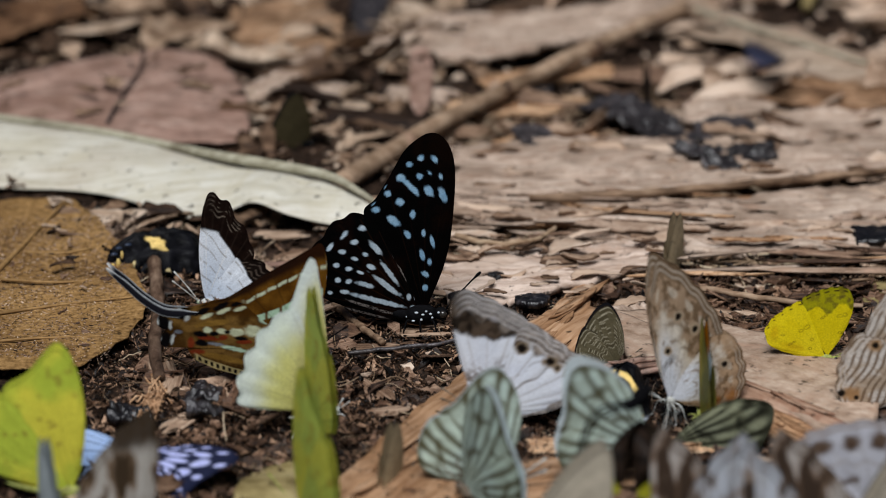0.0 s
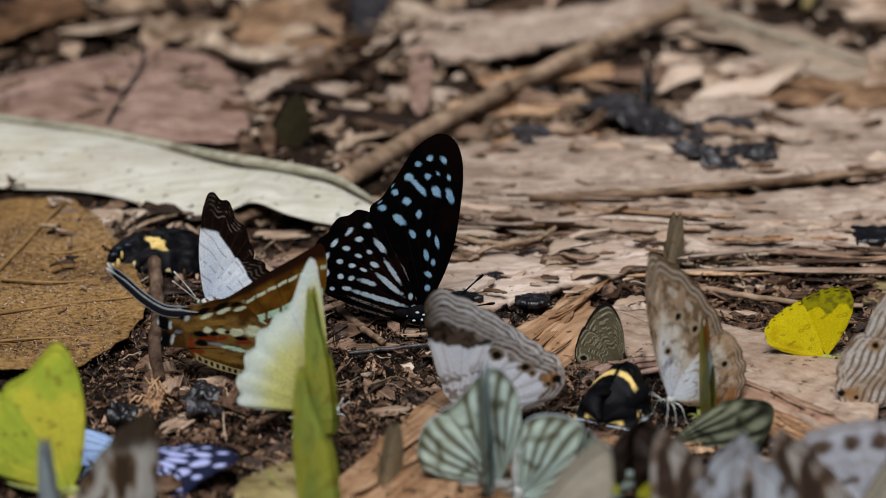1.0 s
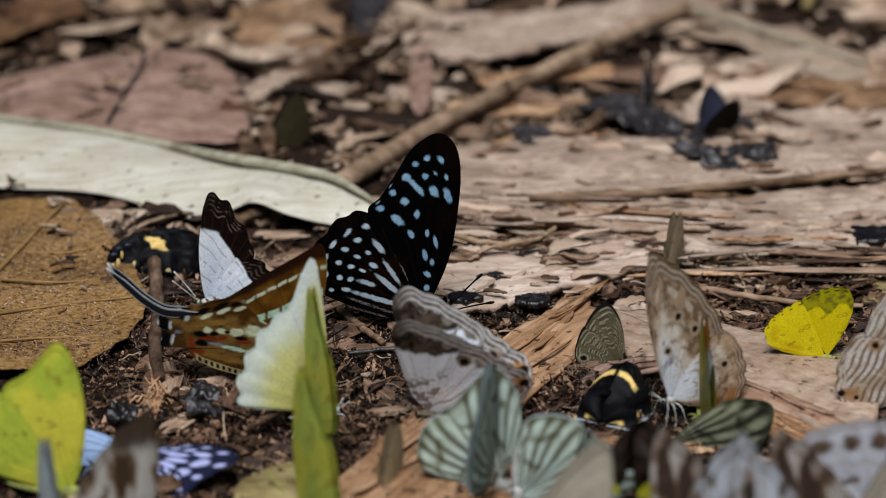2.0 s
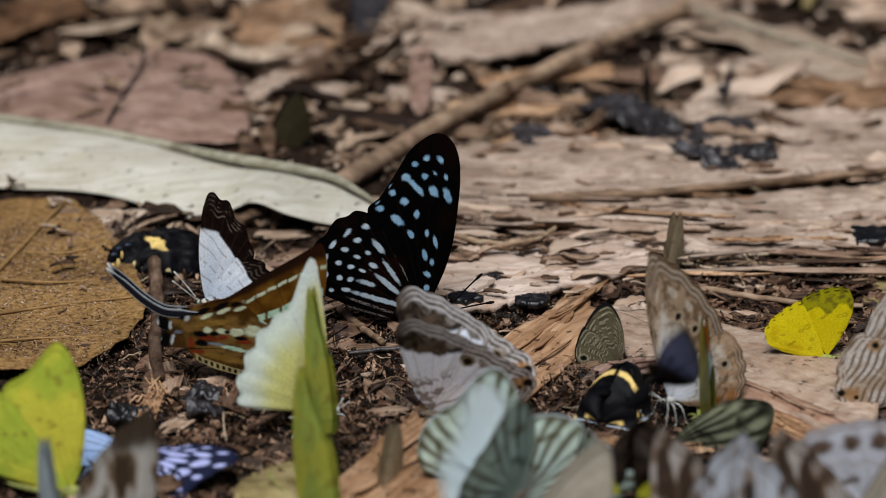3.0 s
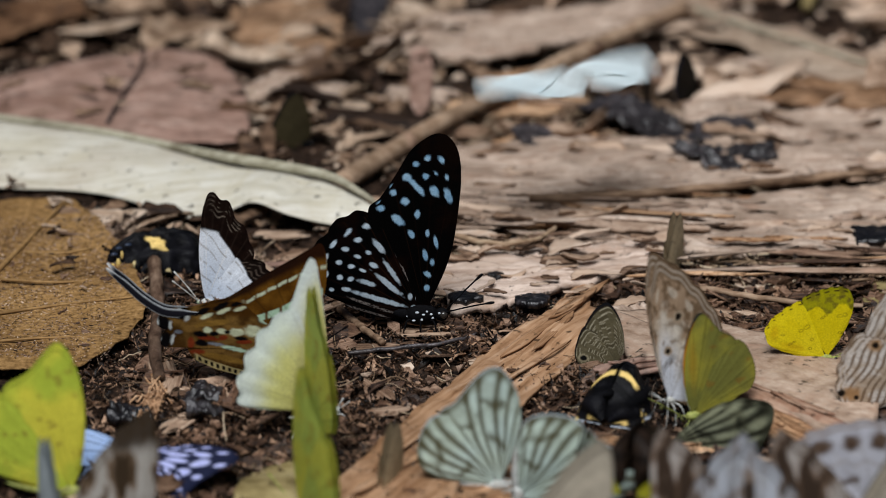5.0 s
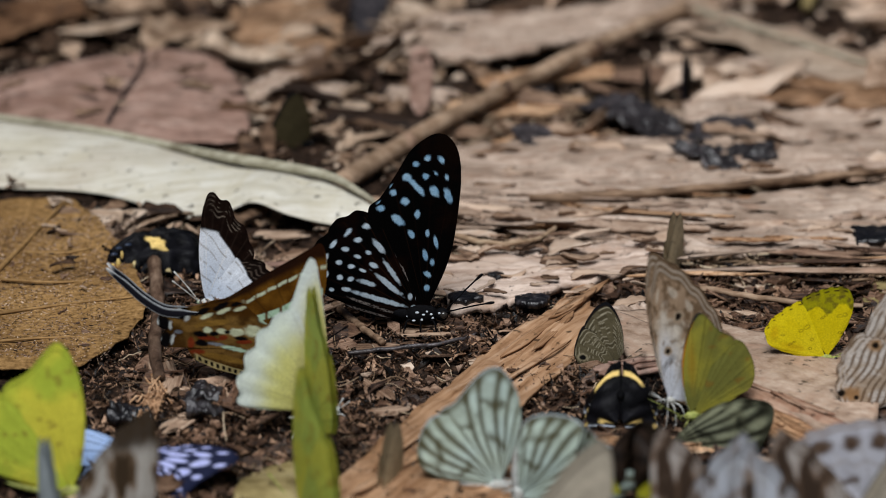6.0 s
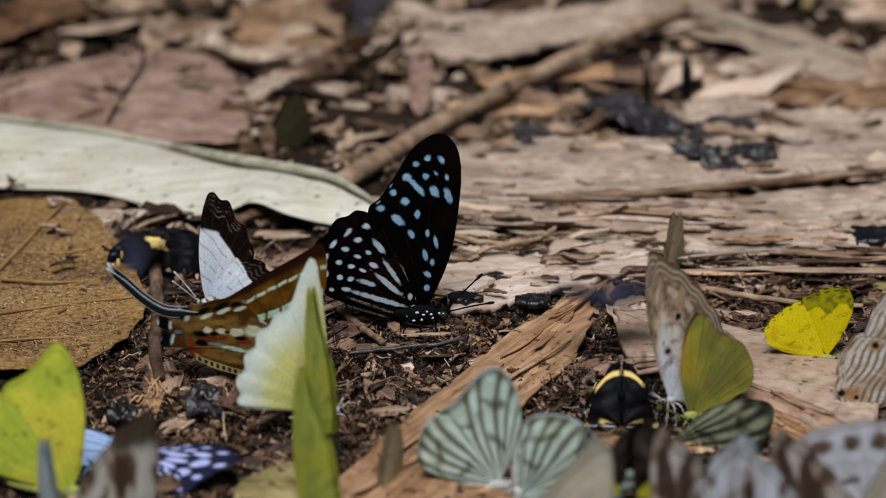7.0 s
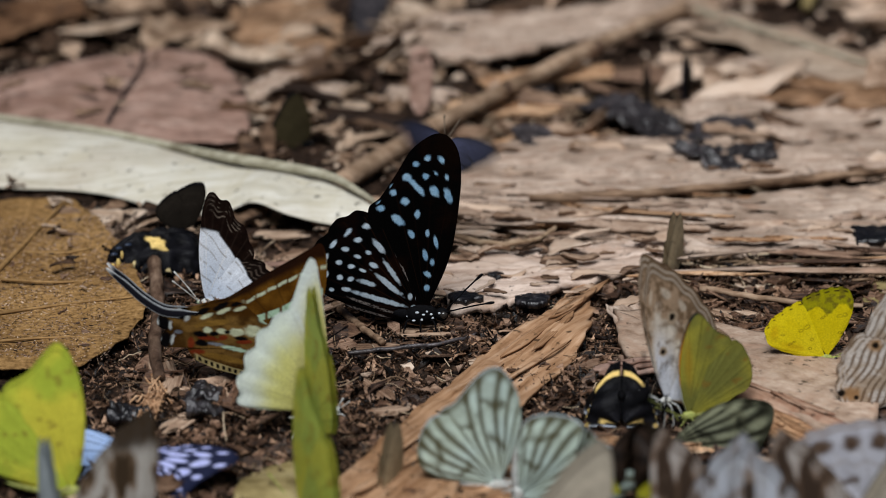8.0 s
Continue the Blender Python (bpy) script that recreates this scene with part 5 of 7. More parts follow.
def swallow_fore(w):
    c = mix(flat(w, (0.058, 0.022, 0.003)), (0.125, 0.054, 0.007), smooth(0.3, 0.7, fbm(w.u / 4, w.v / 4, 3)))
    line = np.interp(w.u, [-12.4, -7.8, -3.3, 3.3], [11.6, 14.3, 16.7, 20.1])
    off = w.v - line
    c = mix(c, (0.018, 0.006, 0.0025), smooth(0.8, 3.0, off))
    c = mix(c, (0.012, 0.005, 0.003), smooth(0.93, 1.0, w.t) * smooth(0.3, 0.4, w.s))
    c = mix(c, (0.42, 0.46, 0.32), smooth(0.50, 0.32, np.abs(off + 0.12 * np.sin(w.u * 2))) * smooth(-14, -11.5, w.u) * smooth(-0.98, -0.7, np.sin(w.u * 2.6)))
    band = w.v - np.interp(w.u, [-10, -5.4, 3.3], [7.5, 9.2, 14.1])
    c = mix(c, (0.34, 0.48, 0.34), smooth(0.95, 0.7, np.abs(band)) * smooth(-11, -9.5, w.u) * smooth(-0.95, -0.7, np.sin(w.u * 1.9 + 1)))
    return mix(c, (0.02, 0.009, 0.003), 0.45 * veins(w, (0.2, 0.35, 0.45, 0.55, 0.65, 0.75, 0.85), 0.13))


def swallow_hind(w):
    c = mix(flat(w, (0.040, 0.018, 0.004)), (0.13, 0.070, 0.018), smooth(0.3, 0.7, fbm(w.u / 2.5, w.v / 2.5, 3)))
    c = mix(c, (0.045, 0.018, 0.003), smooth(6.0, 7.5, w.v + 0.1 * w.u) * smooth(-24, -20, w.u))
    ink, cream = (0.0025, 0.0022, 0.0025), (0.40, 0.42, 0.28)
    c = mix(c, (0.17, 0.092, 0.018), 0.9 * spots(w, [(-17.1, -2.2, 5.6, .8, -13), (-19.5, 6.4, 4.2, .7, 8)]))
    c = mix(c, (0.13, 0.018, 0.006), 0.9 * spots(w, [(-20.4, 2.8, 2.5, .56, -8), (-17, 2.9, 1, .67, 0), (-24.3, 1.6, .8, 1.4, 0), (-12.2, 1.8, 1.7, .5, 0), (-23, -.7, 1.7, .6, 0)]))
    c = mix(c, (0.34, 0.46, 0.34), 0.9 * spots(w, [(-14.5, .1, 3.5, .5, -13), (-6.1, 7.7, 2.7, 1.25, 10)]))
    c = mix(c, (0.14, 0.16, 0.19), 0.8 * spots(w, [(-18.7, 1.3, 2.2, .4, -8), (-27.2, 4.2, .9, .5, 0)]))
    c = mix(c, cream, spots(w, [(-20.6, 4.8, 1.1, .73, 0), (-17.2, 4.5, 1.25, .73, -15), (-13.8, 4.2, 1.7, .95, 0), (-10.4, 4.5, 1.9, 1.35, 0), (-20.6, 8.2, 1.5, .5, 25), (-16.9, 9.4, 1.7, .5, 25), (-13.2, 9.9, 1.5, .45, 20)]))
    c = mix(c, ink, spots(w, [(-22.4, 3.8, 1.7, .73, -10), (-19, 3.9, 1, .5, 0), (-16.1, 4.3, .67, .45, 0), (-12.9, 2.7, 1.4, .5, -5), (-22, 1.5, 1.45, .8, -10), (-21.7, 9.2, 2, .67, 25), (-17.4, 10.5, 1.9, .67, 25), (-13.7, 11.2, 1.6, .55, 20)]))
    c = mix(c, ink, spots(w, [(-30.6, 6.4, 1.9, 1.9, 0), (-30.3, 2.2, 1.6, 2.0, 0), (-26.6, 8.5, 2.4, 1.1, 5)]))
    c = mix(c, (0.36, 0.38, 0.37), 0.9 * spots(w, [(-26.8, 10, .45, 1.1, -20), (-25.2, 7.6, .5, .95, -20), (-28.6, 2.4, .38, 1.3, -15), (-29, 5.8, .38, 1.2, 0), (-32, 6.9, .35, .9, 15), (-31.5, 2.9, .35, .8, 0)]))
    hem = w.v - np.interp(w.u, [-23.6, -21.5, -18.8, -16, -12.6], [-1.8, -3.1, -4.2, -5.2, -6.3])
    strip = smooth(0.95, 0.75, np.abs(hem)) * smooth(-24, -23, w.u)
    c = mix(c, (0.30, 0.24, 0.11), strip)
    return mix(c, ink, strip * smooth(0.6, 0.45, np.abs(hem)) * smooth(-0.25, 0.1, np.sin(w.u * 4.7)))


def mint_blue(w):
    """Pale blue upper side with dark veins and a black margin."""
    c = mix(flat(w, (0.26, 0.38, 0.62)), (0.36, 0.46, 0.66), fbm(w.u / 4, w.v / 4, 2))
    c = mix(c, (0.008, 0.010, 0.024), 0.9 * veins(w, (0.2, 0.35, 0.5, 0.65, 0.8), 0.22))
    return mix(c, (0.006, 0.007, 0.014), smooth(0.78, 0.84, w.t + 0.04 * np.sin(24 * w.s)))


def spotted_blue(w):
    """Blue-black upper side with rows of lavender spots between the veins."""
    c = mix(flat(w, (0.006, 0.007, 0.016)), (0.02, 0.024, 0.055), fbm(w.u / 4, w.v / 4, 2))
    k = w.s * 8
    j = np.floor(k)
    off = np.abs(k - j - 0.5) * w.arc / 8 * w.t
    for t0, r, tall in ((0.40, 1.3, 3.2), (0.66, 1.7, 2.3), (0.88, 1.3, 1.6)):
        size = 0.7 + 0.5 * hash2(j, j * 0 + t0 * 9, 3)
        c = mix(c, mix(flat(w, (0.30, 0.33, 0.62)), (0.44, 0.47, 0.72), fbm(w.u / 2, w.v / 2, 5)), 1 - smooth(0.65, 1.1, np.hypot(off / r / size, (w.t - t0) * 24 / tall)))
    return c


def striated(w):
    """Beige-white underside ruled with brown lines along the margin, with eye spots at the tail corner."""
    c = mix(flat(w, (0.60, 0.55, 0.50)), (0.42, 0.33, 0.245), smooth(0.35, 0.65, fbm(w.u / 3, w.v / 3, 5)))
    k = 0.895 * w.u - 0.447 * w.v + 0.35 * np.sin(w.v * 0.7)
    c = mix(c, (0.16, 0.105, 0.065), 0.9 * smooth(0.0, 0.6, np.sin(k * 4.0)) * smooth(0.28, 0.45, fbm(w.u / 2.5, w.v / 2.5, 9)))
    c = mix(c, (0.20, 0.13, 0.08), 0.5 * veins(w, np.arange(0.08, 1, 0.11), 0.14))
    c = mix(c, (0.62, 0.57, 0.52), 0.8 * np.maximum(ring(w, 0.955, 0.012, 0.010), ring(w, 0.90, 0.010, 0.010)))
    c = mix(c, (0.36, 0.21, 0.10), spots(w, [(-14.6, 0.2, 2.2, 1.7, 0), (-9.6, 12.1, 1.5, 1.5, 0), (-5.2, 20, 1.3, 1.3, 0)], 0.5))
    c = mix(c, (0.012, 0.009, 0.007), spots(w, [(-16.8, 0.4, 1.0, 0.9, 0), (-13.4, -0.6, 0.55, 0.55, 0), (-9.6, 12.1, 0.8, 0.8, 0), (-5.2, 20, 0.6, 0.6, 0)]))
    return mix(c, (0.14, 0.09, 0.06), 0.7 * smooth(0.98, 0.995, w.t))


def brindled(pale, brown, dark, seed=0, top=0.0, band=0.5):
    """Washed grey wings broken by brown streaks and dark clouds, darker towards the tip where top is set."""
    def paint(w):
        n = 0.5 + 1.3 * (fbm(w.u / 2.3 + seed, w.v / 7.5, seed, 3) - 0.5)
        c = mix(flat(w, pale), np.asarray(pale) * np.array([0.72, 0.70, 0.66]), fbm(w.u / 1.4 + seed, w.v / 1.4, seed + 3))
        c = mix(c, brown, 0.9 * smooth(band, band + 0.10, n))
        c = mix(c, dark, 0.9 * smooth(band + 0.13, band + 0.2, n))
        c = mix(c, brown, 0.6 * veins(w, (0.15, 0.28, 0.4, 0.52, 0.64, 0.76, 0.88), 0.35))
        if top:
            c = mix(c, dark, 0.95 * smooth(top - 4, top + 3, w.v + 9 * (fbm(w.u / 3, w.v / 3, seed + 8) - 0.5)))
        return mix(c, np.asarray(dark) * 1.4, 0.6 * smooth(0.95, 0.99, w.t))
    return paint


def checked(w):
    """White wings crossed by a row of square brown marks and broken brown chains."""
    c = mix(flat(w, (0.42, 0.42, 0.47)), (0.60, 0.60, 0.64), fbm(w.u / 2, w.v / 2, 4))
    brown = mix(flat(w, (0.050, 0.030, 0.020)), (0.15, 0.10, 0.07), fbm(w.u / 1.2, w.v / 1.2, 8))
    c = mix(c, brown, spots(w, [(-13.4, 16.9, 2.5, 1.7, 10), (-7.0, 17.8, 1.9, 1.9, 0), (-1.0, 18.2, 2.0, 2.2, 0), (2.0, 15.5, 1.5, 4.5, 0)], 0.4))
    chain = np.exp(-((w.v - 8.2 - 1.2 * np.sin(0.75 * w.u)) / 0.9) ** 2) * smooth(0.36, 0.48, fbm(w.u / 1.5, w.v / 1.5, 14))
    c = mix(c, brown, chain)
    c = mix(c, (0.30, 0.24, 0.20), 0.5 * np.exp(-((w.v - 13.2 - 0.6 * np.sin(1.3 * w.u)) / 0.35) ** 2))
    c = mix(c, (0.34, 0.30, 0.28), 0.4 * veins(w, (0.2, 0.34, 0.48, 0.62, 0.76), 0.2))
    return mix(c, (0.24, 0.18, 0.14), 0.7 * smooth(0.955, 0.985, w.t))


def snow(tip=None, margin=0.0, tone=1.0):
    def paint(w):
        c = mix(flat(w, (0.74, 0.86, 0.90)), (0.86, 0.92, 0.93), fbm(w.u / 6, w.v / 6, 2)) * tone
        c = mix(c, (0.55, 0.62, 0.62), 0.4 * veins(w, (0.1, 0.21, 0.32, 0.43, 0.54, 0.65, 0.76, 0.88), 0.16))
        if tip:
            c = mix(c, tip, smooth(0.52, 0.58, w.t + 0.04 * np.sin(20 * w.s)) * smooth(0.72, 0.62, w.s) * smooth(0.05, 0.12, w.s))
        if margin:
            c = mix(c, (0.03, 0.03, 0.03), smooth(1 - margin, 1 - margin * 0.7, w.t) * smooth(0.25, 0.35, w.s))
        return c
    return paint


def cloak_mesh(length, tall, wide, drop, paint, n=60, m=40, rag=0.12, seed=0, front=0.42, lump=0.0, slump=0.0):
    """A wing folded down like half a cloak over the body, ridge along x; s runs along the body, t down the flank."""
    w = Field()
    s, t = np.linspace(0, 1, n), np.linspace(0, 1, m)
    w.s, w.t = np.broadcast_arrays(s[:, None], t[None, :])
    k = 2 * w.s - 1
    round_off = np.sqrt(np.clip(1 - np.abs(k) ** np.where(k > 0, 5.0, 2.6), 0.02, 1))
    phi = radians(98) * w.t * (1 - rag * vnoise(w.s * 9, w.s * 0, seed))
    x = length * (front - w.s) + 0.4 * np.sin(6 * phi)
    flank = 0.66 * np.sin(np.clip(1.25 * phi, 0, np.pi / 2)) + 0.34 * (phi / radians(98)) ** 2
    y = wide * round_off * flank * (0.68 + 0.32 * smooth(0.3, 0.7, w.s)) * (1 + 0.07 * np.cos(7 * np.pi * w.s))
    z = tall * round_off ** 0.7 * (1 - (phi / radians(92)) ** 1.6) * (1 - slump * smooth(0.4, 1.0, w.s)) - drop
    rough = 1 + lump * (np.abs(fbm(w.s * 5, w.t * 3, seed + 4, 2) - 0.5) * 4 - 0.6)
    y, z = y * rough, (z + drop) * rough - drop
    w.u, w.v, w.arc, w.seed = x, z, length * 2, seed
    return make_mesh("wing", np.stack([x, y, z], -1).reshape(-1, 3) * MM, grid_faces(n, m), np.clip(paint(w), 0.001, 1).reshape(-1, 3))


def cloak_paint(at, width, low=1.0, high=0.0, colour=(0.70, 0.50, 0.17), fleck=0.0, base=(0.0015, 0.0015, 0.002), slope=-0.10):
    def paint(w):
        c = mix(flat(w, base), np.asarray(base) * 4.0, smooth(0.3, 0.7, fbm(w.u / 2, w.v / 2, 2)))
        k = w.s + 0.07 * (fbm(w.u / 1.2, w.v / 1.2, 6) - 0.5) + slope * w.t
        c = mix(c, colour, smooth(width, width * 0.75, np.abs(k - at)) * smooth(low + 0.03, low - 0.03, w.t) * smooth(high - 0.03, high + 0.03, w.t))
        c = mix(c, (0.34, 0.37, 0.42), (fleck > 0.9) * smooth(0.94, 0.97, w.t) * smooth(0.6, 0.7, w.s))
        return mix(c, colour, fleck * smooth(0.58, 0.64, fbm(w.u / 1.0, w.v / 1.0, 12)) * smooth(0.72, 0.8, w.t) * smooth(0.35, 0.5, w.s))
    return paint


def ellipsoid(cx, cz, rx, ry, rz, n=14, m=10, tilt=0.0):
    th = np.linspace(0, np.pi, n)[:, None]
    ph = np.linspace(0, 2 * np.pi, m + 1)[None]
    x, y, z = rx * np.cos(th) + 0 * ph, ry * np.sin(th) * np.cos(ph), rz * np.sin(th) * np.sin(ph)
    z = z + tilt * x
    return np.stack([cx + x, y, cz + z], -1).reshape(-1, 3) * MM, list(grid_faces(n, m + 1))


def abdomen_mesh(x0, z0, length, r, droop):
    k = np.linspace(0, 1, 22)
    rad = r * (0.75 + 0.35 * np.sin(np.pi * k ** 0.7)) * np.sqrt(np.clip(1 - k ** 4, 0.02, 1)) * (1 + 0.05 * np.cos(k * 50))
    p = np.stack([x0 - length * k, 0 * k, z0 - droop * k ** 1.5], 1)
    return tube(p * MM, rad * MM, 10)


def butterfly(name, label, fore, hind, at, yaw, height, body=M_BODYDARK, wings=M_WING, spread=(3, 3), lean=0.0, girth=1.3, long=12.0, feelers=9.0, eye=M_EYE, leg_mat=None, tails=None, pitch=0.0, legs=True, group="butterflies on the litter", feeler_turn=35.0, far_feeler=1.0, base_z=None, sink=0.55):
    """Empty at the feet with body, wings, feelers and legs; the wings turn on their roots. Returns the thing and its wings."""
    thing = new(name)
    z = float(relief(at[0] * MM, at[1] * MM)) if base_z is None else base_z * MM
    thing.matrix_world = pose(at[0] * MM, at[1] * MM, z, 0, pitch, yaw)
    tagged(thing, label, "butterfly", group)
    zb = height - girth * sink
    thorax = part("thorax", make_mesh("thorax", *ellipsoid(0, zb, girth * 1.75, girth * 1.05, girth * 1.1)), body, thing)
    part("abdomen", make_mesh("abdomen", *abdomen_mesh(-girth * 1.2, zb, long, girth * 0.6, -0.18 * long)), body, thing)
    head = part("head", make_mesh("head", *ellipsoid(girth * 2.1, zb - 0.1, girth * 0.75, girth * 0.72, girth * 0.68)), body, thing)
    for sgn in (1, -1):
        e = part("eye", make_mesh("eye", *ellipsoid(0, 0, girth * 0.42, girth * 0.3, girth * 0.42, 9, 8)), eye, head)
        e.location = (girth * 2.3 * MM, sgn * girth * 0.5 * MM, (zb + 0.1) * MM)
        k = np.linspace(0, 1, 16)
        a = radians(feeler_turn if sgn < 0 else feeler_turn * far_feeler)
        p = np.stack([girth * 2.5 + feelers * k * math.cos(a), sgn * (0.4 + 0.32 * feelers * k ** 0.9), zb + 0.5 + feelers * (k * math.sin(a) - 0.08 * k * k)], 1)
        r = np.interp(k, [0, 0.8, 0.92, 1], [0.15, 0.15, 0.32, 0.2]) * (girth / 1.3) ** 0.5
        part("antenna", make_mesh("antenna", *tube(p * MM, r * MM, 6)), leg_mat or body, thing)
        if legs:
            for j in range(3):
                x0 = girth * (0.9 - 0.9 * j)
                reach = (1.6 + height * 0.45) * (1 - 0.1 * j)
                q = curve_through([(x0, sgn * girth * 0.5, zb - girth * 0.6), (x0 + (1.2 - 1.3 * j) * 0.8, sgn * reach * 0.75, zb * 0.75), (x0 + (1.8 - 1.9 * j), sgn * reach, 0.2), (x0 + (2.6 - 2.1 * j), sgn * reach * 1.05, -0.3)], 10)[0]
                part("leg", make_mesh("leg", *tube(q * MM, np.linspace(0.24, 0.12, 10) * (girth / 1.3) ** 0.5 * MM, 5)), leg_mat or body, thing)
    found = {}
    for i, (side, sgn) in enumerate((("left", 1), ("right", -1))):
        for kind, me, dx, dy in (("forewing", fore, 0.4, 0.16), ("hindwing", hind, -0.2, 0.42)):
            w = part(kind, me, wings, thing)
            w["root"] = (dx * girth * MM, sgn * dy * MM, height * MM)
            w.matrix_basis = pose(*w["root"], -sgn * spread[i] + lean, 0, 0)
            w.scale = (1, sgn, 1)
            found[side, kind] = w
            if tails and kind == "hindwing":
                part("tail", tails, wings, w)
    return thing, found


DAN_F = [(1.9, 4.3), (4.6, 10.8), (6.6, 18.0), (7.9, 28.0), (8.3, 35.2), (7.4, 40.1), (5.4, 43.0), (3.0, 43.8), (0.3, 42.8), (-3.5, 39.5), (-7.1, 33.5), (-10.5, 28.3), (-13.4, 24.9), (-11.2, 16.5), (-6.5, 6.5)]
DAN_H = [(-2.0, 9.6), (-6.0, 17.5), (-10.1, 23.3), (-14.1, 24.9), (-16.5, 24.3), (-18.8, 23.4), (-20.6, 21.4), (-22.4, 20.0), (-23.9, 17.5), (-25.1, 15.0), (-24.9, 11.1), (-24.2, 7.0), (-21.9, 4.6), (-17.5, 2.2), (-12.8, -0.1), (-7.4, -1.4), (-2.7, -1.3)]
NYM_F = [(0.7, 2.5), (1.3, 7.0), (1.5, 13.0), (0.9, 20.0), (0.2, 24.4), (-0.8, 26.6), (-2.2, 26.9), (-3.7, 25.8), (-5.5, 25.4), (-7.1, 21.7), (-9.8, 17.7), (-11.6, 12.6), (-11.0, 9.7), (-8.2, 7.0), (-3.7, 2.5)]
NYM_H = [(-4.3, 12.4), (-8.5, 10.6), (-11.0, 10.3), (-13.4, 9.3), (-14.8, 7.0), (-15.0, 4.8), (-12.7, 2.7), (-7.3, 0.8), (-2.3, -0.6)]
EUR_F = [(2.4, 3.7), (4.3, 7.7), (5.3, 11.0), (5.5, 14.0), (4.2, 16.3), (1.5, 16.7), (-2.6, 15.7), (-6.2, 13.6), (-5.6, 9.5), (-3.5, 5)]
EUR_H = [(-2.4, 6.8), (-5.4, 12.9), (-8.0, 12.2), (-11.0, 10.2), (-13.5, 7.5), (-13.9, 4.6), (-12.2, 2.4), (-7.6, 0.6), (-2.4, -0.8)]
CAT_F = [(1.8, 4.6), (2.8, 11.2), (3.0, 17.8), (2.1, 24.4), (0.0, 30.4), (-2.4, 33.0), (-4.9, 31.3), (-9.1, 26.4), (-14.6, 21.8), (-10.3, 11.2)]
CAT_H = [(-5.5, 15.2), (-14.6, 21.8), (-18.8, 17.8), (-21.0, 11.2), (-20.0, 5.9), (-15.2, 3.4), (-7.9, 0.2), (-3.0, -1.3)]
STR_F = [(2.1, 4.6), (3.9, 9.9), (4.5, 14.5), (3.9, 19.8), (2.1, 23.8), (-0.2, 26.3), (-3.0, 26.0), (-6.1, 23.1), (-9.7, 18.5), (-12.8, 15.6), (-7.3, 7.9)]
STR_H = [(-4.9, 10.6), (-9.7, 15.6), (-13.4, 15.2), (-15.8, 12.2), (-17.0, 7.9), (-16.4, 4.2), (-13.4, 1.6), (-7.3, 0.3), (-2.4, -0.7)]
MAP_F = [(2.7, 7.9), (4.7, 17.7), (5.5, 26.1), (4.7, 33.9), (2.3, 34.1), (-2.7, 30.4), (-6.7, 25.7), (-10.4, 20.4), (-12.5, 14.3), (-7.4, 7.9)]
MAP_H = [(-6.1, 13.5), (-12.5, 14.3), (-15.5, 11.9), (-17.9, 6.4), (-17.7, -0.4), (-14.2, -3.3), (-8.8, -3.5), (-4.0, -2.3)]
LYC_F = [(1.6, 2.5), (1.3, 7.0), (0.0, 11.2), (-2.0, 14.0), (-3.7, 13.9), (-5.9, 11.8), (-7.8, 7.0), (-3.9, 2.8)]
LYC_H = [(-3.9, 7.0), (-7.2, 8.4), (-8.9, 4.9), (-9.4, 1.4), (-7.8, -0.8), (-3.9, -1.7), (-1.3, -1.4)]
MAR_F = [(3.2, 5.0), (5.0, 11.5), (6.4, 17.5), (7.6, 23.9), (6.6, 27.6), (3.0, 28.2), (-2.7, 25.8), (-8.3, 22.4), (-12.5, 19.4), (-13.0, 16.0), (-8.0, 8.0)]
MAR_H = [(-4.5, 17.0), (-8.2, 20.6), (-12.2, 19.0), (-16.5, 15.9), (-20.9, 12.9), (-22.9, 10.4), (-22.4, 6.0), (-19.0, 2.8), (-14.0, 0.0), (-7.0, -1.5)]
SWO_F = [(3.3, 6.3), (5.5, 14.8), (5.8, 21.1), (4.6, 24.9), (2.0, 23.5), (-3.9, 20.1), (-9.8, 16.5), (-17.0, 12.0), (-24.3, 8.3), (-17.0, 3.5), (-7.9, 0.7)]
SWO_H = [(-8.0, 8.5), (-13.4, 11.6), (-18.5, 11.4), (-22.5, 10.2), (-25.4, 9.6), (-28.0, 9.4), (-30.4, 8.8), (-32.3, 7.4), (-31.6, 5.6), (-30.2, 4.5), (-31.7, 3.2), (-31.3, 1.0), (-29.2, 0.4), (-27.4, 1.2), (-25.5, 0.2), (-24.4, -1.6), (-22.8, -3.4), (-18.8, -5.2), (-14.9, -6.5), (-10.3, -7.2), (-5.0, -5.6)]


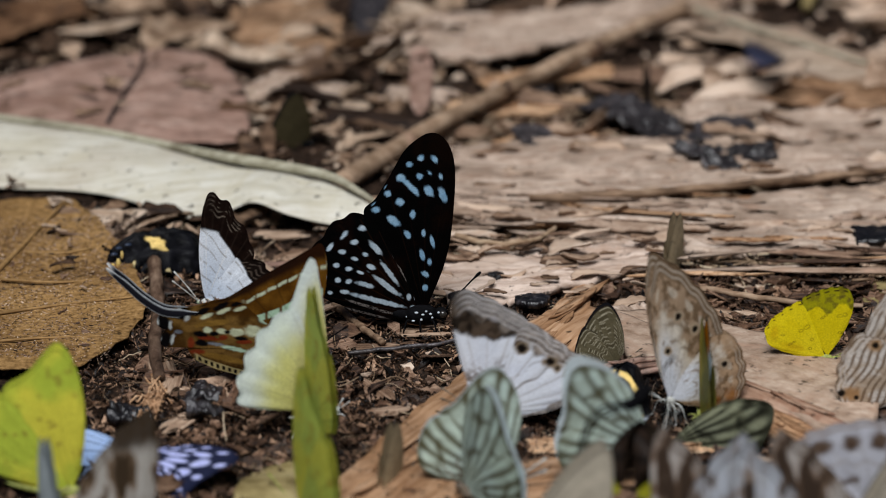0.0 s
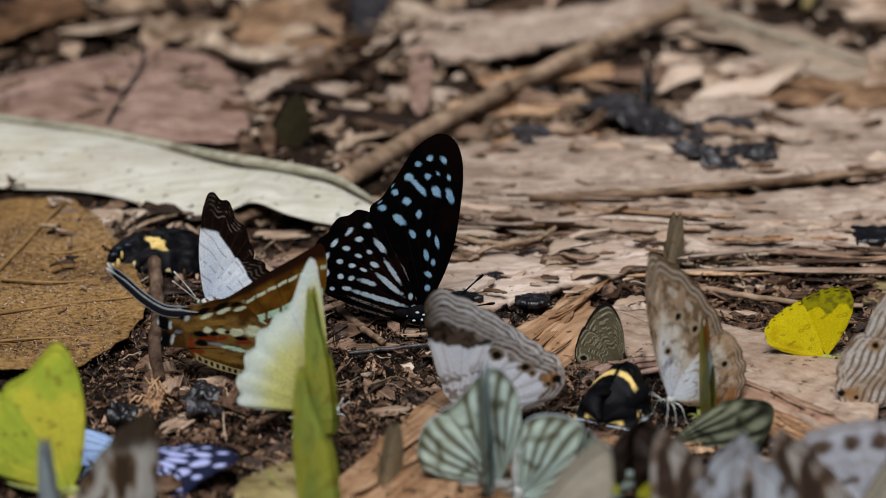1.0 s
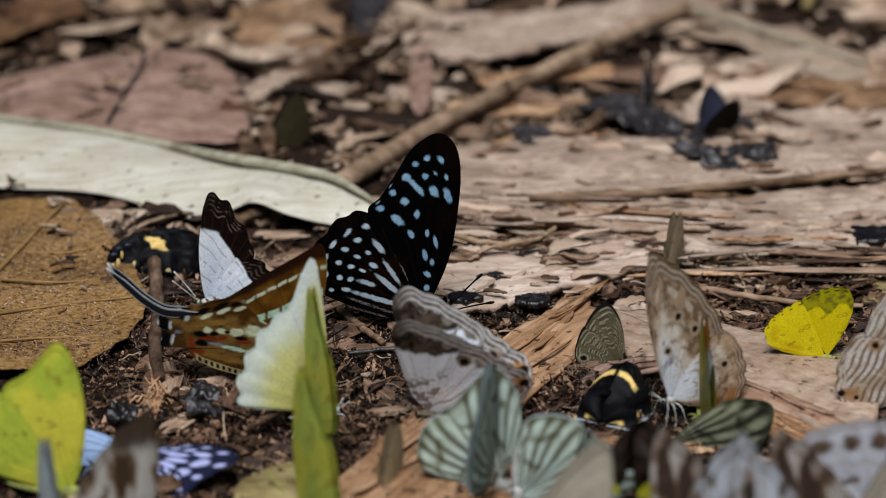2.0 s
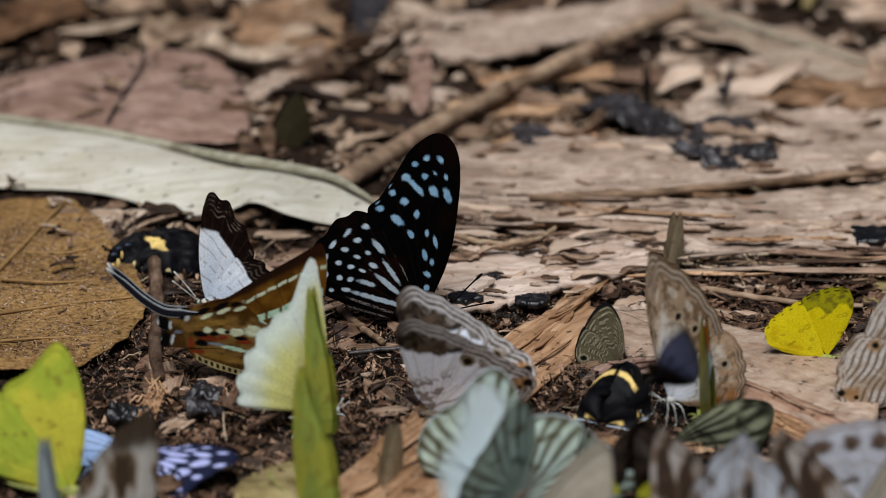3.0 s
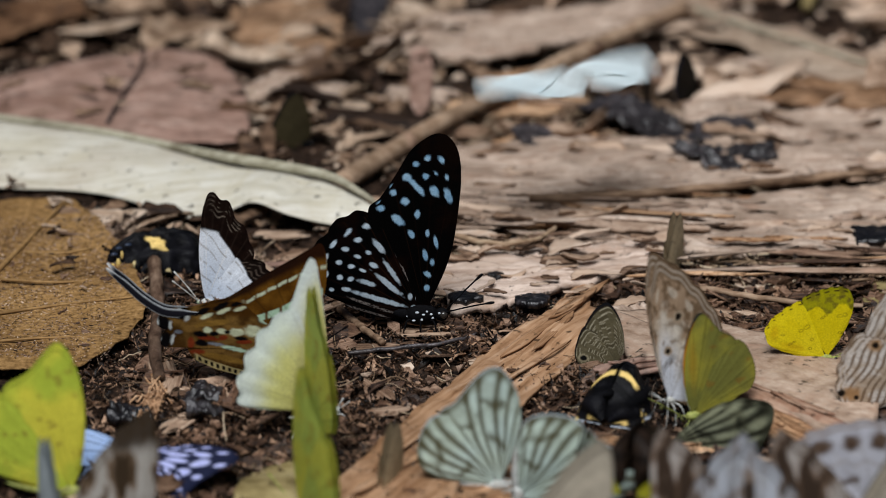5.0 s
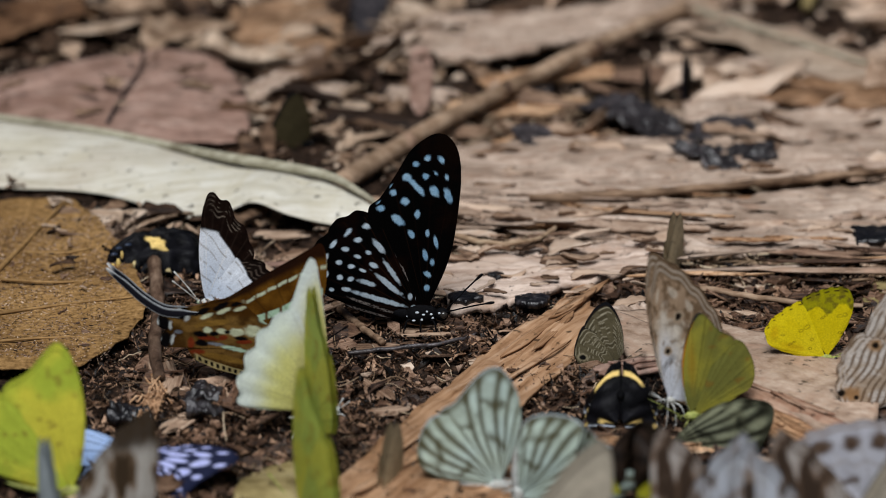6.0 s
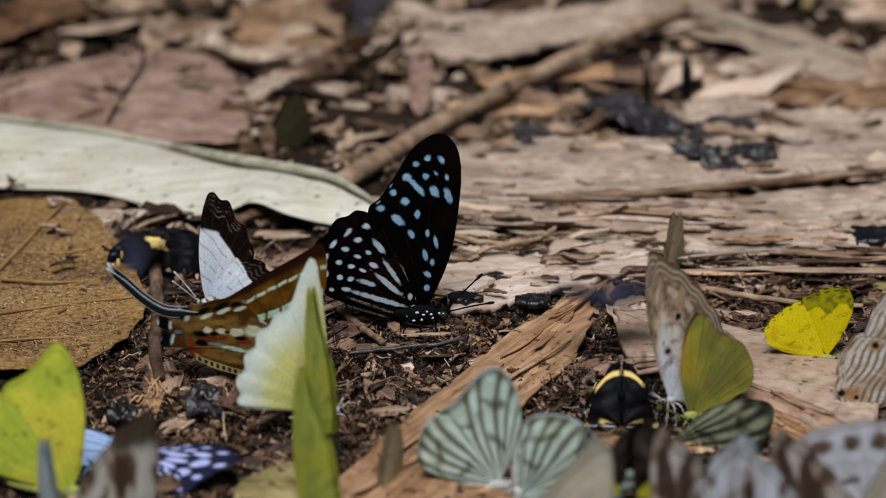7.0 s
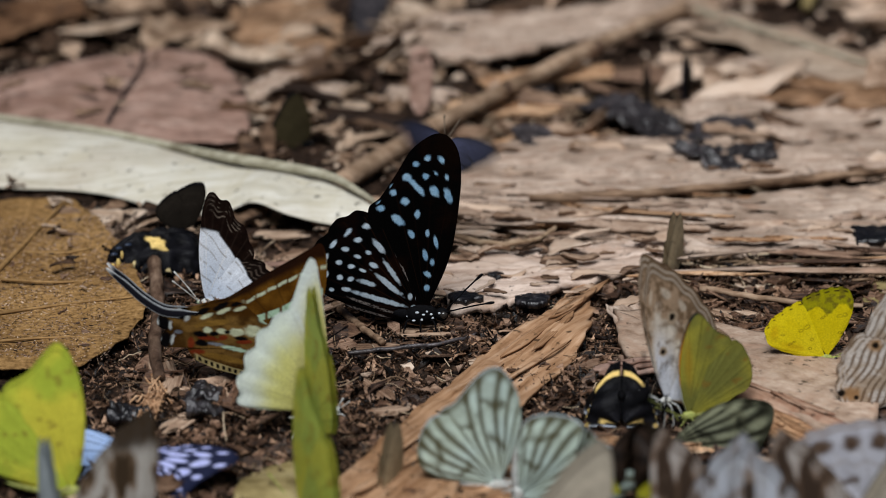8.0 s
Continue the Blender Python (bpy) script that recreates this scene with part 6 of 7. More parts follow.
def tail_mesh():
    """The black ribbon tail of a swordtail, edged white and curving up behind."""
    p, _ = curve_through([(-22.5, 9.0, 0), (-25.5, 8.8, 0), (-30.5, 9.3, 0), (-35.0, 12.2, 0), (-38.8, 15.9, 0), (-41.6, 18.5, 0), (-43.1, 20.1, 0)], 30)
    d = np.gradient(p, axis=0)
    nrm = np.stack([-d[:, 1], d[:, 0]], 1) / np.hypot(d[:, 0], d[:, 1])[:, None]
    half = np.interp(np.linspace(0, 1, 30), [0, 0.16, 0.35, 0.8, 1], [0.15, 1.1, 1.05, 0.8, 0.3])
    m = 9
    k = np.linspace(-1, 1, m)
    u = p[:, None, 0] + nrm[:, None, 0] * half[:, None] * k
    v = p[:, None, 1] + nrm[:, None, 1] * half[:, None] * k
    y = 0.25 * np.cos(k)[None] + 0 * u
    col = mix(np.ones(u.shape + (3,)) * np.array([0.010, 0.010, 0.014]), (0.50, 0.53, 0.55), np.broadcast_to(np.maximum(0.9 * smooth(0.62, 0.92, -k), 0.7 * smooth(0.78, 1.0, k))[None], u.shape))
    col = mix(col, (0.6, 0.6, 0.6), np.broadcast_to(smooth(0.9, 1.0, np.linspace(0, 1, 30))[:, None], u.shape))
    return make_mesh("tail", np.stack([u, y, v], -1).reshape(-1, 3) * MM, grid_faces(30, m), col.reshape(-1, 3))

W = {}
# the blue-spotted black one in the middle
W["tiger"] = butterfly("butterfly", "black butterfly with rows of pale blue spots, wings closed upright", wing_mesh(DAN_F, tiger_fore, 190, 120, 0.0, 0.8), wing_mesh(DAN_H, tiger_hind, 200, 110, 0.035, 0.8, 10), (-5.2, -58), 0, 4.1, wings=M_WINGDARK, girth=2.3, sink=0.1, long=4.5, feelers=12.5, feeler_turn=24, far_feeler=1.9)
thorax = W["tiger"][0].children[0]
for x, y, z in ((1.4, -1.95, 5.1), (2.7, -1.6, 3.4), (0.2, -2.35, 3.2), (-1.7, -2.15, 2.9), (-3.2, -1.2, 3.7), (4.3, -1.4, 4.5), (0.6, -2.2, 4.4), (-0.9, -2.1, 4.9), (2.4, -1.9, 4.4), (5.4, -1.4, 4.0)):
    dot = part("body_spot", make_mesh("body_spot", *ellipsoid(0, 0, 0.36, 0.2, 0.27, 8, 8)), M_WHITESPOT, thorax)
    dot.location = (x * MM, y * MM, z * MM)
    dot.scale = (0.8 + 0.5 * hash2(x, y, 1), 1, 0.8 + 0.6 * hash2(z, y, 2))
W["mapwhite"] = butterfly("butterfly", "white butterfly with dark brown wing tips, wings closed", wing_mesh(NYM_F, map_white_fore, 150, 90, 0.03, 0.5), wing_mesh(NYM_H, map_white_hind, 110, 70, 0.04, 0.5), (-56.5, -38.5), 180, 1.6, body=M_BODYPALE, girth=1.0, long=9, feelers=9, eye=M_EYEGREEN, feeler_turn=50)
W["lemon"] = butterfly("butterfly", "bright yellow butterfly with olive wing tips, wings closed", wing_mesh(EUR_F, lemon_fore, 150, 90, 0.0, 0.5), wing_mesh(EUR_H, lemon_hind, 130, 80, 0.015, 0.5), (88.2, -82), 0, 2.0, body=M_BODYGREEN, girth=1.0, long=7, feelers=3, base_z=1.6, feeler_turn=20)
W["yellow"] = butterfly("butterfly", "large yellow-green butterfly with faint brown specks, wings closed", wing_mesh(CAT_F, yellow_wing, 120, 70, 0, 0.8, seed=2), wing_mesh(CAT_H, yellow_wing, 110, 70, 0, 0.8, seed=5), (-80.1, -153.1), 0, 2.2, body=M_BODYGREEN, girth=1.5, long=12, feelers=9)
W["swallow"] = butterfly("swordtail_butterfly", "brown swordtail butterfly with cream line, red marks and long tails", wing_mesh(SWO_F, swallow_fore, 170, 100, 0, 0.5), wing_mesh(SWO_H, swallow_hind, 180, 100, 0.02, 0.5), (-32.8, -90), 0, 9.8, wings=M_WINGDARK, girth=1.5, long=12, feelers=9, tails=tail_mesh())
W["ivory"] = butterfly("butterfly", "ivory-white butterfly with pale yellow wing bases, wings half open", wing_mesh([(-0.3, 6.2), (-1.2, 16.0), (-2.3, 27.2), (-4.5, 37.0), (-7.2, 34.5), (-9.8, 29.5), (-11.5, 25.0), (-10.5, 15.0), (-6, 6)], ivory_wing, 110, 60, 0.0, 0.6), wing_mesh([(-4.5, 14.5), (-8.5, 25.0), (-12.5, 26.5), (-18.5, 23.5), (-22.6, 18.9), (-25.0, 14.0), (-25.6, 9.8), (-23.7, 7.0), (-16.8, 4.6), (-8.6, 3.0)], ivory_wing, 150, 60, 0.05, 0.8, 10), (-25.6, -109.5), 40, 2.0, body=M_BODYPALE, wings=M_WING, girth=1.2, long=10, feelers=2.5, spread=(0.4, 0.4))
lime_f, lime_h = wing_mesh(CAT_F, lime_wing, 90, 50, 0, 0.8, seed=8), wing_mesh(CAT_H, lime_wing, 90, 50, 0, 0.8, seed=9)
W["lime"] = butterfly("butterfly", "lime-green butterfly seen edge-on with closed wings", lime_f, lime_h, (-29.2, -122), 106, 5.2, body=M_BODYGREEN, girth=1.2, feelers=6, leg_mat=M_BODYPALE, spread=(0.5, 0.5))
W["lime2"] = butterfly("butterfly", "lime-green butterfly seen edge-on with closed wings", lime_f, lime_h, (-30.2, -161), 113, 2.0, body=M_BODYGREEN, girth=1.5, spread=(0.5, 0.5))
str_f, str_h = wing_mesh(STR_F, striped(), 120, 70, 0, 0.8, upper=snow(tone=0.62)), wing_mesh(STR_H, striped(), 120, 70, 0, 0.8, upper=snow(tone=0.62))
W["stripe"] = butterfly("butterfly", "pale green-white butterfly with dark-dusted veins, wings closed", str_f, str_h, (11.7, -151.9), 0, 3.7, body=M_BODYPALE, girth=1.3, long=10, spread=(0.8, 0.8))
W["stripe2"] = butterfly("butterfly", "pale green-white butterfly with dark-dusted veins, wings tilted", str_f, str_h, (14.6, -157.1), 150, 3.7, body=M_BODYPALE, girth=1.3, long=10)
map_f = wing_mesh(MAP_F, mottled((0.30, 0.185, 0.10), 1, eye=((-1.2, 20, .75), (-5.5, 16.5, .75), (0.9, 12, .6))), 180, 120, 0.02, 0.6)
map_h = wing_mesh(MAP_H, mottled((0.39, 0.235, 0.12), 4, eye=((-12.5, 7, .7), (-9, 2, .5)), orange=((-14.5, -1, 1.5), (-11, -2, 1.2))), 160, 110, 0.03, 0.6)
W["map"] = butterfly("butterfly", "grey-brown marbled butterfly with scalloped pale-lined margins, wings closed", map_f, map_h, (50.8, -111.5), 200, 5.1, body=M_BODYPALE, girth=0.8, long=9, feelers=5, leg_mat=M_BODYPALE)
W["mapright"] = butterfly("butterfly", "beige butterfly ruled with fine brown lines and small eye spots", wing_mesh(MAP_F, striated, 170, 120, 0.02, 0.6), wing_mesh(MAP_H, striated, 160, 110, 0.03, 0.6), (106.3, -109), 0, 3.4, body=M_BODYBROWN, girth=1.2, long=11, feelers=6, base_z=1.7)
lyc_f, lyc_h = wing_mesh(LYC_F, blue_small, 130, 120, 0, 0.4, upper=dusky_blue), wing_mesh(LYC_H, blue_small_hind, 130, 120, 0, 0.4, upper=dusky_blue)
W["lyc"] = butterfly("small_butterfly", "small grey-brown butterfly with fine wavy lines, wings closed", lyc_f, lyc_h, (40.0, -80.6), 0, 1.7, body=M_BODYBROWN, girth=0.8, long=6, feelers=5)
W["green"] = butterfly("butterfly", "olive-green butterfly with an orange-tinted wing base", wing_mesh([(x * 0.72, y * 0.72) for x, y in CAT_F], green_wing, 90, 50, 0, 0.12, seed=3, upper=snow((0.60, 0.24, 0.01), 0.06)), wing_mesh([(x * 0.72, y * 0.72) for x, y in CAT_H], green_wing, 90, 50, 0, 0.12, seed=4), (57.9, -112), 80, 1.6, body=M_BODYGREEN, girth=1.1, long=8)
W["marble"] = butterfly("butterfly", "marbled white butterfly with dark tips and eye spots, wings closed", wing_mesh(MAR_F, marble_fore, 130, 80, 0.02, 0.6), wing_mesh(MAR_H, marble_hind, 130, 80, 0.02, 0.6), (8, -112), 180, 3.0, body=M_BODYBROWN, girth=1.1, long=10)
umb_f, umb_h = wing_mesh(LYC_F, umber(), 60, 36, 0, 0.4, upper=dusky_blue), wing_mesh(LYC_H, umber(), 60, 36, 0, 0.4, upper=dusky_blue)
W["farbrown"] = butterfly("small_butterfly", "small dark brown butterfly with closed wings", umb_f, umb_h, (-37, 80.8), 20, 1.2, body=M_BODYDARK, girth=0.8, long=6, feelers=5)
tan_f, tan_h = wing_mesh(LYC_F, umber((0.27, 0.215, 0.135)), 60, 36, 0, 0.4), wing_mesh(LYC_H, umber((0.27, 0.215, 0.135)), 60, 36, 0, 0.4)
W["edge"] = butterfly("small_butterfly", "small tan butterfly seen nearly edge-on", tan_f, tan_h, (58, -14), 65, 1.4, body=M_BODYDARK, girth=0.8, long=6, feelers=5)
W["thin"] = butterfly("small_butterfly", "small dark brown butterfly seen edge-on", umb_f, umb_h, (55.6, 116), 92, 1.0, body=M_BODYDARK, girth=0.8, long=6, feelers=5)
W["low"] = butterfly("small_butterfly", "small tan butterfly seen edge-on", tan_f, tan_h, (-9.7, -146.3), 66, 1.0, body=M_BODYBROWN, girth=0.7, long=5, feelers=4)
W["dome"] = butterfly("black_butterfly", "black butterfly with a yellow band, wings drooping over the bark", cloak_mesh(17, 11.6, 9.0, 7, cloak_paint(0.60, 0.055, 0.56, 0.03, fleck=1.0, slope=-0.02), lump=0.05, rag=0.2, seed=9, slump=0.42), cloak_mesh(9, 7, 8.6, 7, cloak_paint(0.7, 0.1, 1.0, 0.86, fleck=1.0), rag=0.4, seed=4), (40.1, -107), 85, 7.0, wings=M_WINGBLACK, spread=(-3, -3), girth=1.6, long=9, feelers=2.5)
W["dome2"] = butterfly("black_butterfly", "black butterfly with yellow patches resting low beside a leaf", cloak_mesh(24, 10.5, 6.4, 6, cloak_paint(0.44, 0.075, 0.58, 0.26), rag=0.2, front=0.24, lump=0.10), cloak_mesh(15, 6, 7.0, 6, cloak_paint(0.10, 0.06, 0.85, 0.45, colour=(0.5, 0.4, 0.2), fleck=0.7), rag=0.3, seed=3, front=0.3, lump=0.15), (-76, -14), 196, 6.0, wings=M_WINGBLACK, spread=(-3, -3), girth=1.9, long=9, feelers=3.5)
for x, y, z, a, b, c in ((4.6, 3.6, 4.0, 0.6, 0.6, 1.3), (3.6, 3.4, 6.0, 0.4, 0.5, 1.1), (5.8, 2.8, 3.2, 0.6, 0.5, 0.6)):
    patch = part("yellow_patch", make_mesh("yellow_patch", *ellipsoid(0, 0, a, b, c, 10, 10)), M_YELLOWSPOT, W["dome2"][0], "pale yellow scale patch")
    patch.location = (x * MM, y * MM, z * MM)
# bluish highlights on the black front, put in as dull blue patches
for x, y, z, a in ((5.4, 2.4, 6.0, 0.9), (4.2, 2.8, 7.6, 0.8), (2.0, 3.2, 8.4, 0.9)):
    sheen = part("blue_sheen", make_mesh("blue_sheen", *ellipsoid(0, 0, a, 0.5, a * 0.5, 10, 10)), M_BLUESHEEN, W["dome2"][0], "dull blue highlight painted on black scales")
    sheen.location = (x * MM, y * MM, z * MM)
blue_outline = [(x * 0.86, y * 0.86) for x, y in CAT_F], [(x * 0.95, y * 0.95) for x, y in CAT_H]
W["blue"] = butterfly("blue_butterfly", "blue and black butterfly lying with wings spread flat", wing_mesh(blue_outline[0], mint_blue, 110, 70, 0.01, 1.0), wing_mesh(blue_outline[1], mint_blue, 110, 70, 0.02, 1.0), (-66, -135), 64, 4.5, wings=M_WINGDARK, spread=(80, 76), girth=1.4, pitch=-24)
for kind, shape, cut in (("forewing", blue_outline[0], 0.01), ("hindwing", blue_outline[1], 0.02)):
    W["blue"][1]["right", kind].data = wing_mesh(shape, spotted_blue, 120, 80, cut, 1.0)
    W["blue"][1]["right", kind].data.materials.append(M_WINGDARK)

# the blurred row nearest the camera
grey_f = wing_mesh(MAP_F, brindled((0.50, 0.46, 0.43), (0.17, 0.105, 0.066), (0.035, 0.022, 0.015), 21, band=0.43), 90, 60, 0.02, 0.6)
grey_h = wing_mesh(MAP_H, brindled((0.50, 0.46, 0.43), (0.16, 0.10, 0.064), (0.035, 0.022, 0.015), 24, band=0.40), 90, 60, 0.03, 0.6)
check_f = wing_mesh(MAP_F, brindled((0.52, 0.55, 0.61), (0.18, 0.12, 0.08), (0.025, 0.017, 0.013), 41, band=0.45), 90, 60, 0.02, 0.6)
check_h = wing_mesh(MAP_H, brindled((0.42, 0.43, 0.47), (0.17, 0.11, 0.08), (0.03, 0.02, 0.016), 44, band=0.48), 90, 60, 0.02, 0.6)
beige_f, beige_h = wing_mesh(MAP_F, umber((0.34, 0.30, 0.235)), 60, 40), wing_mesh(MAP_H, umber((0.34, 0.30, 0.235)), 60, 40)
FRONT = "grey-brown marbled butterfly, wings closed, close to others"
W["f1"] = butterfly("butterfly", FRONT, wing_mesh(MAP_F, brindled((0.52, 0.49, 0.45), (0.17, 0.105, 0.058), (0.035, 0.022, 0.012), 61, top=28, band=0.50), 90, 60, 0.02, 0.6), grey_h, (-64, -193), 14, 2, body=M_BODYBROWN)
pale_f, pale_h = wing_mesh(STR_F, umber((0.32, 0.36, 0.37)), 60, 40), wing_mesh(STR_H, umber((0.32, 0.36, 0.37)), 60, 40)
W["f2"] = butterfly("butterfly", "grey-white butterfly seen nearly edge-on", pale_f, pale_h, (-82, -186), 108, 1, body=M_BODYBROWN, spread=(1, 1))
W["f3"] = butterfly("black_butterfly", "dark butterfly with a yellow patch, wings drooping", cloak_mesh(15, 13, 6.5, 20, cloak_paint(0.90, 0.10, 1.0, 0.74, (0.20, 0.19, 0.01), base=(0.005, 0.003, 0.002))), cloak_mesh(9, 7, 7.4, 20, cloak_paint(0.4, 0.14, 0.6, 0.35, (0.10, 0.075, 0.05), base=(0.006, 0.004, 0.0025)), rag=0.4, seed=4), (41, -178), 70, 33.5, wings=M_WINGBLACK, spread=(-3, -3), girth=1.8, long=9)
W["f4"] = butterfly("butterfly", FRONT, grey_f, grey_h, (48, -201), 165, 1, body=M_BODYBROWN)
W["f5"] = butterfly("butterfly", "grey-white marbled butterfly with closed wings", check_f, check_h, (64, -213), 165, 0.6, body=M_BODYBROWN)
CHK_F = [(1.8, 4.0), (3.4, 10.0), (3.2, 17.0), (1.2, 21.3), (-5.0, 22.0), (-12.0, 20.8), (-16.6, 18.6), (-15.0, 12.0), (-8.0, 5.0)]
CHK_H = [(-7.0, 9.0), (-16.2, 18.0), (-18.4, 11.0), (-17.0, 4.0), (-9.0, 0.5), (-2.5, -1.0)]
W["f6"] = butterfly("butterfly", "white butterfly with rows of square brown marks, wings closed", wing_mesh(CHK_F, checked, 120, 80, 0.02, 0.6), wing_mesh(CHK_H, checked, 110, 70, 0.02, 0.6), (91.5, -174), 4, 3.2, body=M_BODYBROWN, girth=1.2, long=9, base_z=0)
W["f9"] = butterfly("butterfly", FRONT, check_f, grey_h, (57, -207), 20, 0.6, body=M_BODYBROWN)
W["f10"] = butterfly("butterfly", "grey-white marbled butterfly with closed wings", grey_f, check_h, (76, -203), 158, 0.6, body=M_BODYBROWN, pitch=8)
W["f7"] = butterfly("butterfly", "plain beige butterfly with closed wings", beige_f, beige_h, (28, -208), 12, 0.6, body=M_BODYBROWN)
W["f8"] = butterfly("butterfly", "plain beige butterfly with closed wings", beige_f, beige_h, (91, -207), 30, 0.6, body=M_BODYBROWN)
dark_f, dark_h = wing_mesh([(x * 0.95, y * 0.95) for x, y in STR_F], striped((0.25, 0.27, 0.19), (0.014, 0.014, 0.009), 1.5), 90, 60), wing_mesh([(x * 0.95, y * 0.95) for x, y in STR_H], striped((0.25, 0.27, 0.19), (0.014, 0.014, 0.009), 1.5), 90, 60)
W["dark"] = butterfly("butterfly", "dark olive striped butterfly with wings tilted low", dark_f, dark_h, (48, -125), 172, 2, body=M_BODYDARK, pitch=-64)

# those that fly
white_f, white_h = wing_mesh(STR_F, striped(), 90, 56, upper=snow()), wing_mesh(STR_H, striped(), 90, 56, upper=snow())
W["white"] = butterfly("white_butterfly", "white butterfly with grey-green veined undersides, restless, taking wing", white_f, white_h, (0, -240), 90, 3.0, feelers=5, body=M_BODYBROWN, wings=M_WINGWHITE, girth=1.3, legs=False, group="butterflies in flight")
tip_f = wing_mesh([(x * 1.25, y * 1.25) for x, y in STR_F], snow((0.85, 0.38, 0.01), 0.06), 80, 50)
tip_h = wing_mesh([(x * 1.25, y * 1.25) for x, y in STR_H], snow(None, 0.05), 80, 50)
W["orange"] = butterfly("orange_tip_butterfly", "large white butterfly with orange wing tips in flight", tip_f, tip_h, (0, 400), 180, 3.0, body=M_BODYDARK, wings=M_WINGWHITE, girth=1.6, legs=False, group="butterflies in flight")
soot_f, soot_h = [wing_mesh([(x * 0.88, y * 0.88) for x, y in shape], umber((0.011, 0.009, 0.007)), 60, 36, 0, 0.4, upper=dusky_blue) for shape in (LYC_F, LYC_H)]
W["dusky"] = butterfly("small_blue_butterfly", "small dusky blue-black butterfly in quick flight", soot_f, soot_h, (74, 60), 180, 1.4, wings=M_WINGDARK, girth=0.8, long=6, feelers=5, group="butterflies in flight")
W["dusky2"] = butterfly("small_blue_butterfly", "small dark butterfly flitting about a black one", soot_f, soot_h, (-160, -10), 0, 1.4, wings=M_WINGDARK, girth=0.8, long=6, feelers=5, group="butterflies in flight")
W["pied"] = butterfly("small_pied_butterfly", "small black and white butterfly", wing_mesh(LYC_F, snow(None, 0.3), 50, 30), wing_mesh(LYC_H, snow(None, 0.3), 50, 30), (0, 330), 0, 1.4, wings=M_WINGDARK, girth=0.8, long=6, feelers=5, group="butterflies in flight")


BEAT = 45.0  # degrees a wing sweeps in a thirtieth of a second


def fly(key, rows):
    """Key a butterfly and its wings. Rows: seconds, place in mm, roll, pitch, yaw, and how far each wing is open; a height of 0 is the ground."""
    thing, wings = W[key]
    full = []
    for a, b in zip(rows, rows[1:]):
        full.append(a)
        turn = (b[6] - a[6] + 180) % 360 - 180
        if abs(turn) > 75:
            for k in (1 / 3, 2 / 3):
                mid = [p + (q - p) * k for p, q in zip(a, b)]
                mid[6] = a[6] + turn * k
                full.append(tuple(mid))
    full.append(rows[-1])
    if full[-1][0] < 8:
        full.append((8.0, *full[-1][1:]))
    steps = []
    for t, x, y, z, roll, pitch, yaw, left, right in full:
        z = max(z * MM, float(relief(x * MM, y * MM)))
        steps.append((t, pose(x * MM, y * MM, z, roll, pitch, yaw)))
    walk(thing, steps)
    for (side, kind), w in wings.items():
        sgn, col = (1, 7) if side == "left" else (-1, 8)
        size = w.scale.copy()
        beats = []
        for k, row in enumerate(full):
            t, open_by = row[0], row[col]
            aloft = max(row[7], row[8]) >= 15 and k > 0 and t - full[k - 1][0] < 0.15 and row[1:7] != full[k - 1][1:7] and row[3] > 0
            sweep = (BEAT if k % 2 else -BEAT) if aloft else 0.0
            for dt in (-1 / FPS, 0.0, 1 / FPS):
                other = full[k - 1] if dt < 0 else full[min(k + 1, len(full) - 1)]
                if dt and not (aloft and abs(other[0] - t) > 0.09):
                    continue
                beats.append((t + dt, max(1.0, open_by + sweep * dt * FPS)))
        walk(w, [(t, pose(*w["root"], -sgn * a, 0, 0)) for t, a in beats])
        w.scale = size


